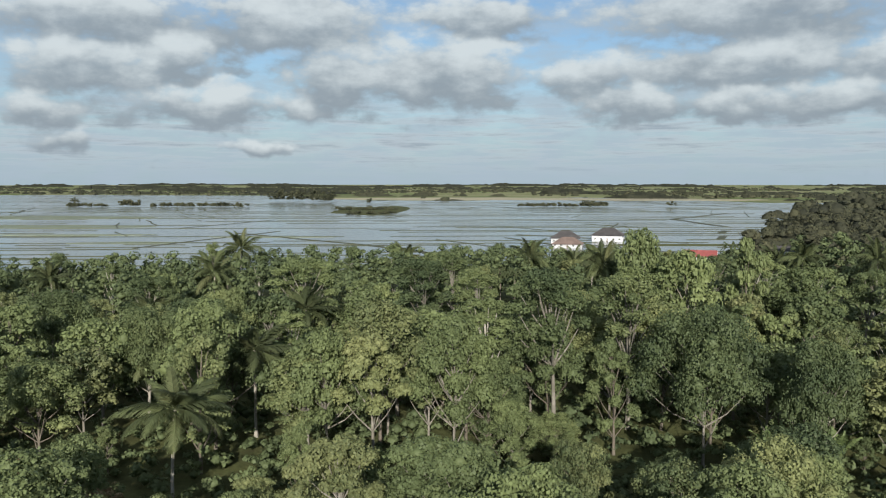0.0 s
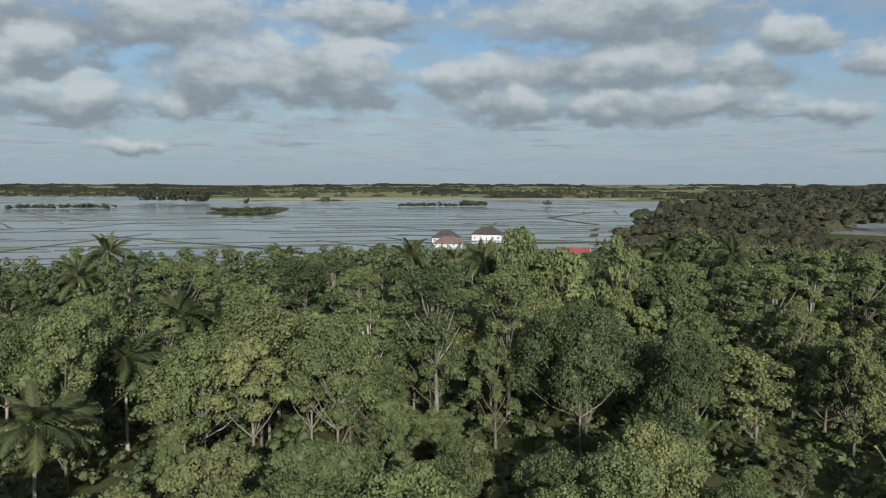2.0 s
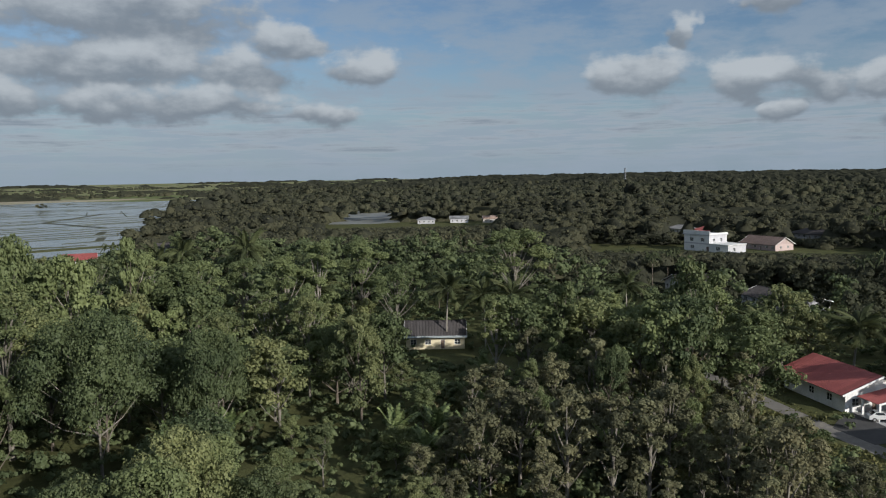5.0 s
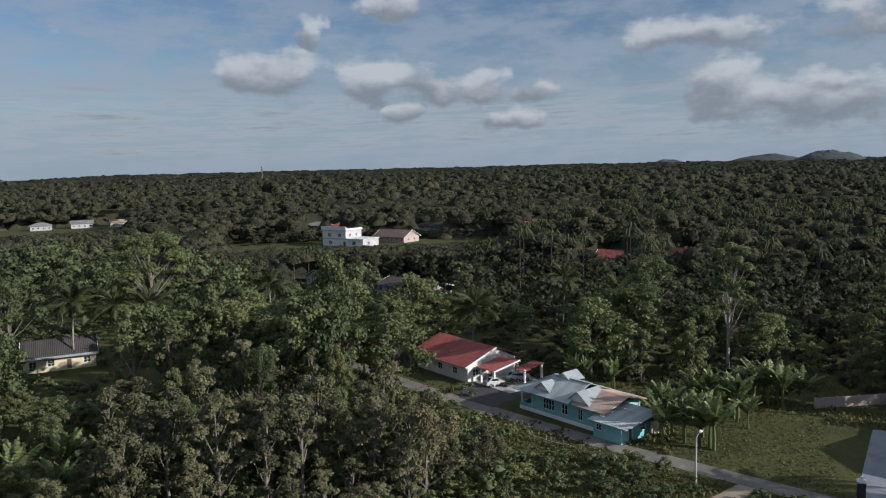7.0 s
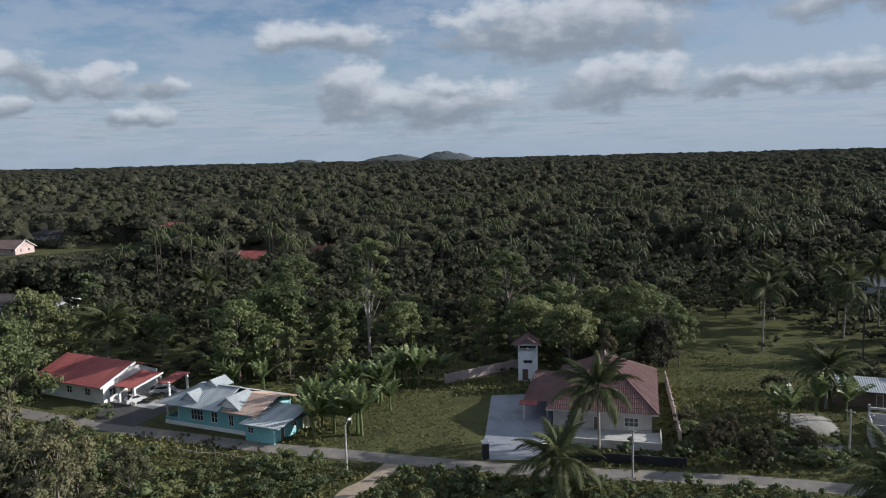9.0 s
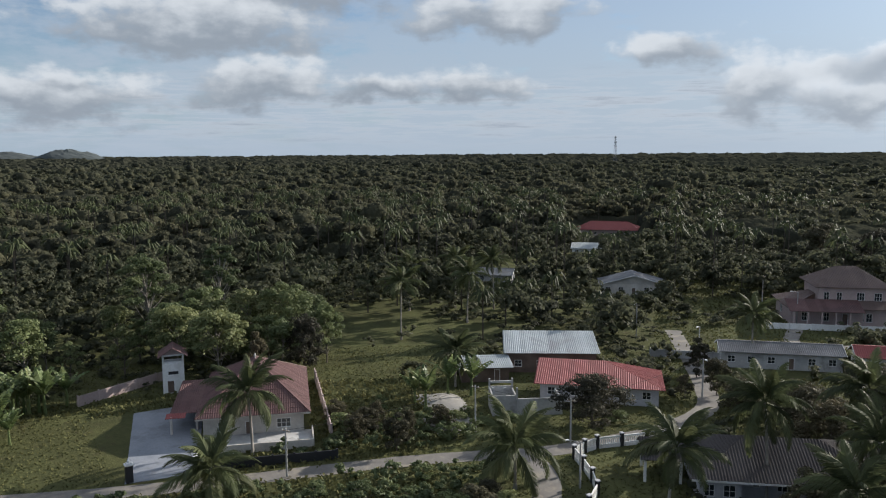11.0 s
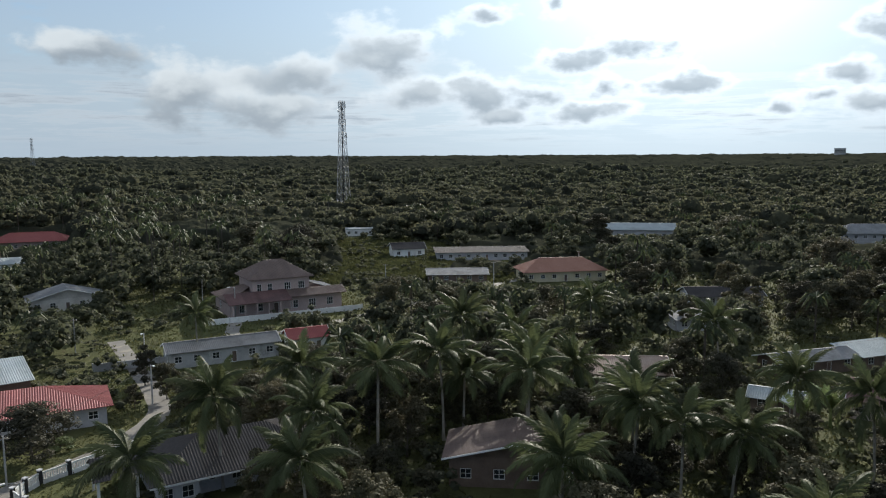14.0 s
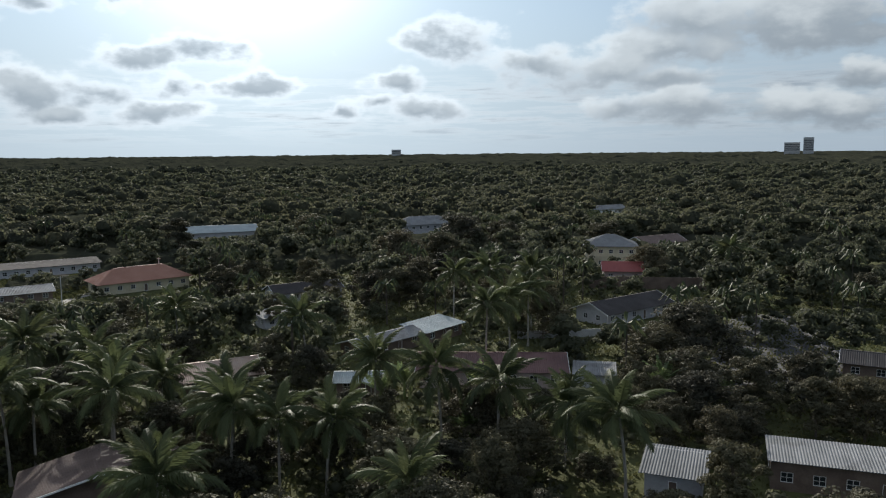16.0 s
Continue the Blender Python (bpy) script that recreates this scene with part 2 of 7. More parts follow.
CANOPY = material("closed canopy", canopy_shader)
LEAF_DRY = leafy("withered leaf", (0.14, 0.09, 0.05), (0.22, 0.155, 0.085), (0.26, 0.2, 0.11))
FROND = leafy("palm frond", (0.055, 0.0677, 0.0339), (0.118, 0.139, 0.0636), (0.155, 0.15, 0.0763), 0.58, 0.36, 0.12, mottle=0.6)
BANANA = leafy("banana leaf", (0.1, 0.14, 0.055), (0.19, 0.235, 0.1), (0.27, 0.26, 0.12), 0.5, 0.35, 0.3)
GRASS = leafy("grass blade", (0.081, 0.0865, 0.0378), (0.13, 0.133, 0.0556), (0.157, 0.136, 0.0668), 0.85, 0.2, 0.08, patch=0.15, mottle=0.2)
BARK = grained("bark", (0.09, 0.075, 0.06), (0.17, 0.145, 0.12), 0.8, 0.9, fine=9.0, stain=(0.09, 0.08, 0.06))
BARK_GREY = grained("grey bark", (0.15, 0.135, 0.115), (0.25, 0.23, 0.2), 0.8, 0.9, fine=9.0, stain=(0.12, 0.11, 0.085))
BARK_PALE = grained("pale bark", (0.24, 0.22, 0.19), (0.38, 0.355, 0.32), 0.8, 0.9, fine=9.0, stain=(0.2, 0.18, 0.14))
WATER_MAT = material("flood water", lambda n: bsdf(n, n.mix(n.ramp(n.noise(where(n), 0.012, 5.0), 0.4, 0.65), (0.17, 0.19, 0.185), (0.11, 0.125, 0.125)),
                                                  0.16, 0.0, n.noise(where(n), 0.6, 3.0), 0.05, 0.1, 0.6))
ROAD_MAT = grained("worn asphalt", (0.16, 0.15, 0.14), (0.24, 0.225, 0.205), 0.5, 0.92, fine=5.0, stain=(0.3, 0.27, 0.22))
ROAD_DARK = grained("dark asphalt", (0.05, 0.05, 0.052), (0.075, 0.074, 0.075), 0.4, 0.9, fine=4.0)
DIRT = grained("pale earth", (0.26, 0.21, 0.15), (0.36, 0.3, 0.23), 0.4, 0.95, fine=3.0)
PAVER = grained("grey paving", (0.19, 0.21, 0.245), (0.25, 0.27, 0.305), 0.3, 0.85, fine=4.0, stain=(0.14, 0.15, 0.17))
CONCRETE = grained("raw concrete", (0.36, 0.36, 0.36), (0.5, 0.5, 0.49), 0.5, 0.9, fine=4.0, stain=(0.22, 0.22, 0.21))
CONCRETE_DARK = grained("stained concrete", (0.24, 0.235, 0.225), (0.34, 0.335, 0.32), 0.5, 0.9, fine=4.0, stain=(0.16, 0.155, 0.15))
WHITE = grained("white paint", (0.74, 0.75, 0.75), (0.82, 0.82, 0.81), 0.5, 0.6, fine=3.0, stain=(0.6, 0.6, 0.58))
OFFWHITE = grained("weathered off-white paint", (0.52, 0.49, 0.45), (0.62, 0.59, 0.55), 0.5, 0.7, fine=3.0, stain=(0.4, 0.37, 0.34))
CREAM = grained("cream paint", (0.62, 0.55, 0.38), (0.7, 0.63, 0.46), 0.5, 0.7, fine=3.0, stain=(0.5, 0.43, 0.3))
AQUA = grained("aqua paint", (0.22, 0.5, 0.52), (0.27, 0.56, 0.575), 0.5, 0.6, fine=3.0, stain=(0.2, 0.43, 0.45))
PINKISH = grained("pink-grey paint", (0.42, 0.33, 0.32), (0.5, 0.4, 0.38), 0.5, 0.7, fine=3.0)
GREYWALL = grained("grey paint", (0.42, 0.42, 0.45), (0.52, 0.52, 0.55), 0.5, 0.7, fine=3.0)
BROWNWALL = grained("brown boards", (0.12, 0.085, 0.07), (0.2, 0.15, 0.12), 0.6, 0.85, fine=5.0)
ROOF_RED = grained("red roof sheet", (0.255, 0.068, 0.066), (0.31, 0.09, 0.085), 0.25, 0.65, fine=3.0, stain=(0.28, 0.08, 0.07), spec=0.3)
ROOF_ORANGE = grained("clay roof tile", (0.29, 0.14, 0.10), (0.36, 0.19, 0.14), 0.25, 0.7, fine=3.0)
ROOF_MAROON = grained("maroon roof tile", (0.135, 0.08, 0.08), (0.19, 0.12, 0.115), 0.25, 0.85, fine=3.0, stain=(0.11, 0.075, 0.075), spec=0.12)
ROOF_BROWN = grained("brown roof tile", (0.12, 0.085, 0.075), (0.18, 0.13, 0.115), 0.25, 0.7, fine=3.0)
ROOF_GREY = grained("grey roof sheet", (0.19, 0.195, 0.205), (0.27, 0.275, 0.285), 0.3, 0.85, 0.0, fine=3.0, stain=(0.13, 0.13, 0.135), spec=0.12)
ROOF_PALE = grained("pale zinc sheet", (0.34, 0.385, 0.405), (0.43, 0.475, 0.49), 0.3, 0.75, 0.0, fine=3.0, stain=(0.28, 0.30, 0.31), spec=0.2)
ROOF_RUST = grained("rusty zinc sheet", (0.36, 0.25, 0.20), (0.46, 0.36, 0.30), 0.35, 0.7, 0.1, fine=2.0, stain=(0.24, 0.14, 0.10))
ROOF_DARK = grained("dark roof sheet", (0.06, 0.056, 0.058), (0.09, 0.084, 0.086), 0.25, 0.9, fine=3.0, spec=0.08)
STEEL = grained("galvanised steel", (0.26, 0.265, 0.28), (0.34, 0.345, 0.36), 0.5, 0.6, 0.2)
DARK = grained("dark opening", (0.02, 0.021, 0.024), (0.03, 0.03, 0.034), 0.5, 0.6)
GLASS = material("dark glass", lambda n: bsdf(n, (0.025, 0.03, 0.035), 0.08, 0.0, None, spec=0.6))
WOOD = grained("weathered timber", (0.24, 0.2, 0.16), (0.36, 0.31, 0.26), 0.8, 0.9)
SAND = grained("pale sand", (0.27, 0.26, 0.24), (0.35, 0.335, 0.31), 0.5, 0.95, fine=2.0)
CAR_PAINT = material("white car paint", lambda n: bsdf(n, (0.5, 0.51, 0.52), 0.3, 0.0, None, spec=0.6))
RUBBER = grained("rubber", (0.02, 0.02, 0.02), (0.03, 0.03, 0.03))


def ground_shader(n):
    p = where(n)
    wide, mid, fine = n.noise(p, 0.03, 4.0), n.noise(p, 0.16, 4.0, 0.65), n.noise(p, 1.6, 4.0, 0.7)
    c = n.mix(n.ramp(mid, 0.35, 0.62), (0.058, 0.062, 0.031), (0.108, 0.115, 0.05))
    c = n.mix(n.ramp(wide, 0.48, 0.68, 0.0, 0.6), c, (0.095, 0.092, 0.042))
    c = n.mix(n.ramp(n.noise(p, 0.4, 5.0, 0.7), 0.57, 0.7, 0.0, 0.75), c, (0.085, 0.062, 0.042))
    c = n.mix(n.ramp(fine, 0.3, 0.75, 0.0, 0.55), c, (0.038, 0.046, 0.018))
    # far off to the north the plain turns to open fields, dry and green by turns
    north = n.ramp(n.add("ShaderNodeSeparateXYZ", [p]).outputs[1], 500.0, 900.0)
    strips = n.noise(n.vmath("MULTIPLY", p, (0.0022, 0.009, 0.0)).outputs[0], 1.0, 3.0, 0.6)
    crop = n.mix(n.ramp(strips, 0.42, 0.5), (0.12, 0.15, 0.06), n.mix(n.ramp(strips, 0.5, 0.6), (0.26, 0.24, 0.15), (0.15, 0.19, 0.075)))
    c = n.mix(n.math("MULTIPLY", north, 0.85), c, crop)
    return bsdf(n, c, 0.95, 0.0, fine, 0.7, 0.25, 0.05)


GROUND = material("grass and earth", ground_shader)

# ---- mesh tools ----


class Solid:
    """Gathers boxes, tubes and faces for one mesh."""

    def __init__(self):
        self.v, self.f = [], []

    def face(self, *pts):
        k = len(self.v)
        self.v += [tuple(p) for p in pts]
        self.f.append(tuple(range(k, k + len(pts))))
        return self

    def box(self, x0, y0, z0, x1, y1, z1):
        k = len(self.v)
        self.v += [(x, y, z) for z in (z0, z1) for x, y in ((x0, y0), (x1, y0), (x1, y1), (x0, y1))]
        self.f += [tuple(k + i for i in q) for q in ((3, 2, 1, 0), (4, 5, 6, 7), (0, 1, 5, 4), (1, 2, 6, 5), (2, 3, 7, 6), (3, 0, 4, 7))]
        return self

    def beam(self, a, b, w, h=None):
        """A square bar from a to b."""
        a, b = Vector(a), Vector(b)
        d = (b - a).normalized()
        s = d.cross(Vector((0, 0, 1)))
        s = s.normalized() if s.length > 1e-4 else Vector((1, 0, 0))
        u = s.cross(d).normalized()
        s, u = s * w / 2, u * (h or w) / 2
        k = len(self.v)
        self.v += [tuple(p + q) for p in (a, b) for q in (-s - u, s - u, s + u, -s + u)]
        self.f += [tuple(k + i for i in q) for q in ((3, 2, 1, 0), (4, 5, 6, 7), (0, 1, 5, 4), (1, 2, 6, 5), (2, 3, 7, 6), (3, 0, 4, 7))]
        return self

    def tube(self, pts, radii, n=7):
        k = len(self.v)
        pts = [Vector(p) for p in pts]
        for i, (p, r) in enumerate(zip(pts, radii)):
            d = (pts[min(i + 1, len(pts) - 1)] - pts[max(i - 1, 0)]).normalized()
            s = d.cross(Vector((0.31, 0.95, 0.02))).normalized()
            u = d.cross(s)
            self.v += [tuple(p + r * (math.cos(a) * s + math.sin(a) * u)) for a in (2 * math.pi * j / n for j in range(n))]
        for i in range(len(pts) - 1):
            for j in range(n):
                a, b = k + i * n + j, k + i * n + (j + 1) % n
                self.f.append((a, b, b + n, a + n))
        self.f += [tuple(k + j for j in reversed(range(n))), tuple(k + (len(pts) - 1) * n + j for j in range(n))]
        return self

    def slab(self, pts, thick):
        """A flat polygon with thickness below it."""
        k, n = len(self.v), len(pts)
        self.v += [tuple(p) for p in pts] + [(p[0], p[1], p[2] - thick) for p in pts]
        self.f += [tuple(k + i for i in range(n)), tuple(k + n + i for i in reversed(range(n)))]
        self.f += [(k + i, k + n + i, k + n + (i + 1) % n, k + (i + 1) % n) for i in range(n)]
        return self

    def wedge(self, pts, push):
        """A flat polygon given thickness along push."""
        k, n, push = len(self.v), len(pts), Vector(push)
        self.v += [tuple(p) for p in pts] + [tuple(Vector(p) + push) for p in pts]
        self.f += [tuple(k + i for i in range(n)), tuple(k + n + i for i in reversed(range(n)))]
        self.f += [(k + i, k + n + i, k + n + (i + 1) % n, k + (i + 1) % n) for i in range(n)]
        return self

    def mesh(self, name):
        m = bpy.data.meshes.new(name)
        m.from_pydata(self.v, [], self.f)
        m.update()
        return m


def part(name, solid, mat, parent=None, label=""):
    data = solid.mesh(name) if isinstance(solid, Solid) else solid
    if not data.materials:
        data.materials.append(mat)
    ob = new(name, data)
    if parent:
        ob.parent = parent
    return tagged(ob, label) if label else ob


def root(name, m, label, category, group="", kind=""):
    ob = new(name)
    ob.matrix_basis = m
    ob.empty_display_size = 0.5
    return tagged(ob, label, category, group, kind)


def quads(name, corners, mat, cores=None):
    """A mesh of loose quads from an array (n, 4, 3), and of closed cores (points, triangles) beside them."""
    c = np.ascontiguousarray(corners, dtype=np.float32).reshape(-1, 3)
    n, tri = len(c) // 4, np.zeros((0, 3), np.int32)
    if cores is not None:
        tri = cores[1] + len(c)
        c = np.concatenate([c, cores[0]]).astype(np.float32)
    m = bpy.data.meshes.new(name)
    m.vertices.add(len(c))
    m.vertices.foreach_set("co", c.ravel())
    m.loops.add(4 * n + 3 * len(tri))
    m.loops.foreach_set("vertex_index", np.concatenate([np.arange(4 * n), tri.ravel()]).astype(np.int32))
    m.polygons.add(n + len(tri))
    m.polygons.foreach_set("loop_start", np.concatenate([np.arange(0, 4 * n, 4), 4 * n + np.arange(0, 3 * len(tri), 3)]).astype(np.int32))
    m.update(calc_edges=True)
    m.materials.append(mat)
    return m


GOLD = (1 + 5 ** 0.5) / 2
ICO_V = np.array([(-1, GOLD, 0), (1, GOLD, 0), (-1, -GOLD, 0), (1, -GOLD, 0), (0, -1, GOLD), (0, 1, GOLD), (0, -1, -GOLD), (0, 1, -GOLD), (GOLD, 0, -1), (GOLD, 0, 1), (-GOLD, 0, -1), (-GOLD, 0, 1)]) / 1.902
ICO_F = np.array([(0, 11, 5), (0, 5, 1), (0, 1, 7), (0, 7, 10), (0, 10, 11), (1, 5, 9), (5, 11, 4), (11, 10, 2), (10, 7, 6), (7, 1, 8), (3, 9, 4), (3, 4, 2), (3, 2, 6), (3, 6, 8), (3, 8, 9), (4, 9, 5), (2, 4, 11), (6, 2, 10), (8, 6, 7), (9, 8, 1)])
OCT_V = np.array([(1, 0, 0), (0, 1, 0), (-1, 0, 0), (0, -1, 0), (0, 0, 1), (0, 0, -1)], float)
OCT_F = np.array([(0, 1, 4), (1, 2, 4), (2, 3, 4), (3, 0, 4), (1, 0, 5), (2, 1, 5), (3, 2, 5), (0, 3, 5)])


def cores_at(rng, centres, radii, k, small=False):
    """Dense leaf masses inside the clumps: uneven solids."""
    v, f = (OCT_V, OCT_F) if small else (ICO_V, ICO_F)
    n = len(centres)
    pts = v[None] * rng.uniform(0.78, 1.15, (n, len(v), 1)) * radii[:, None] * k + centres[:, None]
    return pts.reshape(-1, 3), (f[None] + len(v) * np.arange(n)[:, None, None]).reshape(-1, 3)


def unit(a):
    return a / np.maximum(np.linalg.norm(a, axis=-1, keepdims=True), 1e-6)


def leaves(rng, centres, radii, count, size, low=-0.45, aspect=0.6, shell=(0.72, 1.06), loose=0.34, square=False):
    """Pointed leaf blades strewn over the shells of ellipsoids: (n, 4, 3)."""
    n = len(centres) * count
    c, r = np.repeat(centres, count, 0), np.repeat(radii, count, 0)
    d = rng.normal(size=(n, 3))
    d = unit(d)
    d[:, 2] = np.where(d[:, 2] < low, -d[:, 2], d[:, 2])
    p = c + d * r * rng.uniform(*shell, (n, 1))
    normal = unit(d + rng.normal(size=(n, 3)) * loose + np.array([0, 0, 0.12]))
    t = unit(np.cross(normal, rng.normal(size=(n, 3))))
    b = np.cross(normal, t)
    s = size * rng.uniform(0.6, 1.35, (n, 1))
    bend = normal * s * 0.18
    if square:
        x, y = t * s * 0.5, b * s * 0.5 * aspect
        return np.stack([p - x - y - bend, p + x * 0.8 - y, p + x + y * 0.9 - bend, p - x * 0.9 + y], 1)
    return np.stack([p - t * s * 0.5 - bend, p - b * s * 0.5 * aspect + t * s * 0.05, p + t * s * 0.5 - bend, p + b * s * 0.5 * aspect + t * s * 0.05], 1)


# ---- roofs and houses ----


def slope(parent, p0, p1, q0, q1, mat, sheet=0.0, rib=0.33, deep=0.05, name="roof"):
    """A ribbed roof face from the eave p0-p1 to the upper edge q0-q1, in sheets of their own where asked."""
    p0, p1, q0, q1 = map(Vector, (p0, p1, q0, q1))
    length = (p1 - p0).length
    e = (p1 - p0) / length
    a, b = max(0.0, (q0 - p0).dot(e)) / length, max(0.0, (p1 - q1).dot(e)) / length
    up = q0 - p0 - e * (q0 - p0).dot(e)
    out = e.cross(up).normalized()
    if out.z < 0:
        out = -out
    ribs = max(2, round(length / rib))
    per = max(1, round(sheet / rib)) if sheet else ribs
    made = []
    for first in range(0, ribs, per):
        s = Solid()
        last = min(ribs, first + per)
        us = sorted({(i + k) / ribs for i in range(first, last) for k in (0, 0.3, 0.5, 0.8)} | {last / ribs})
        rows = []
        for u in us:
            v = min(1.0, u / a if a > 1e-6 else 1.0, (1 - u) / b if b > 1e-6 else 1.0)
            k = (u * ribs) % 1.0
            lift = deep if 0.49 < k < 0.81 else 0.0
            if first and u == us[0]:
                lift = 0.012
            foot = p0 + e * (u * length) + out * (lift + 0.015)
            rows.append((foot, foot + up * v))
        k = len(s.v)
        for f, t in rows:
            s.v += [tuple(f), tuple(t), tuple(f - out * 0.07), tuple(t - out * 0.07)]
        for i in range(len(rows) - 1):
            j = k + 4 * i
            s.f += [(j, j + 4, j + 5, j + 1), (j + 2, j + 3, j + 7, j + 6), (j, j + 2, j + 6, j + 4), (j + 1, j + 5, j + 7, j + 3)]
        j = k + 4 * (len(rows) - 1)
        s.f += [(k, k + 1, k + 3, k + 2), (j, j + 2, j + 3, j + 1)]
        made.append(part(name if not sheet else "roof_sheet", s, mat, parent))
    return made


def pierced(length, h, thick, holes):
    """One closed wall block with openings through it."""
    xs = sorted({0.0, length, *(round(m + k * w / 2, 4) for m, w, _, _ in holes for k in (-1, 1))})
    zs = sorted({0.0, h, *(max(0.0, v) for q in holes for v in q[2:])})
    solid = {(i, k): not any(abs((xs[i] + xs[i + 1]) / 2 - m) < w / 2 and s0 < (zs[k] + zs[k + 1]) / 2 < t for m, w, s0, t in holes)
             for i in range(len(xs) - 1) for k in range(len(zs) - 1)}
    s, index = Solid(), {}

    def at(i, k, y):
        if (i, k, y) not in index:
            index[i, k, y] = len(s.v)
            s.v.append((xs[i], thick if y else 0.0, zs[k]))
        return index[i, k, y]

    for (i, k), full in solid.items():
        if not full:
            continue
        s.f.append((at(i, k, 0), at(i + 1, k, 0), at(i + 1, k + 1, 0), at(i, k + 1, 0)))
        s.f.append((at(i, k, 1), at(i, k + 1, 1), at(i + 1, k + 1, 1), at(i + 1, k, 1)))
        for di, dk, e in ((-1, 0, ((0, 0), (0, 1))), (1, 0, ((1, 1), (1, 0))), (0, -1, ((1, 0), (0, 0))), (0, 1, ((0, 1), (1, 1)))):
            if not solid.get((i + di, k + dk)):
                (a0, b0), (a1, b1) = e
                s.f.append((at(i + a0, k + b0, 0), at(i + a1, k + b1, 0), at(i + a1, k + b1, 1), at(i + a0, k + b0, 1)))
    return s


def wall(parent, a, b, h, mat, holes=(), thick=0.2, z0=0.0, glass=None, frame_mat=None, label=""):
    """A wall along a-b with thickness inwards (to the left of a-b) and real openings; holes: middle, width, sill, head."""
    a, b = Vector((*a, 0)), Vector((*b, 0))
    length = (b - a).length
    e = (b - a) / length
    w = part("wall", Solid(), mat, parent, label)
    w.matrix_basis = Matrix.Translation((a.x, a.y, z0)) @ Matrix.Rotation(math.atan2(e.y, e.x), 4, "Z")
    for mid, wide, sill, head in sorted(holes):
        l, r = mid - wide / 2, mid + wide / 2
        kind = "window" if sill > 0.3 else "door"
        f = Solid()
        for q in ((l, 0.02, sill, l + 0.07, 0.1, head), (r - 0.07, 0.02, sill, r, 0.1, head),
                  (l + 0.07, 0.02, head - 0.07, r - 0.07, 0.1, head), (l + 0.07, 0.02, sill, r - 0.07, 0.1, sill + 0.07)):
            f.box(*q)
        if kind == "window":
            bars = max(1, round(wide / 0.55))
            for i in range(1, bars):
                m = l + wide * i / bars
                f.box(m - 0.03, 0.03, sill + 0.07, m + 0.03, 0.09, head - 0.07)
            f.box(l + 0.07, 0.04, (sill + head) / 2 - 0.02, r - 0.07, 0.08, (sill + head) / 2 + 0.02)
        part(kind + "_frame", f, frame_mat or WHITE, w)
        g = Solid().box(l + 0.05, 0.11, sill + 0.02, r - 0.05, 0.14, head - 0.05)
        part("pane" if kind == "window" else "door_leaf", g, glass or (GLASS if kind == "window" else BROWNWALL), w)
    s = pierced(length, h, thick, holes)
    old = w.data
    w.data = s.mesh("wall")
    w.data.materials.append(mat)
    bpy.data.meshes.remove(old)
    return w


KEEP_OUT = []       # discs free of trees: x, y, radius
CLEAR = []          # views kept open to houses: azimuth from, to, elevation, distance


def base_frame(a, b):
    a, b = Vector((*a, 0)), Vector((*b, 0))
    d = b - a
    return Matrix.Translation(a) @ Matrix.Rotation(math.atan2(d.y, d.x), 4, "Z"), d.length


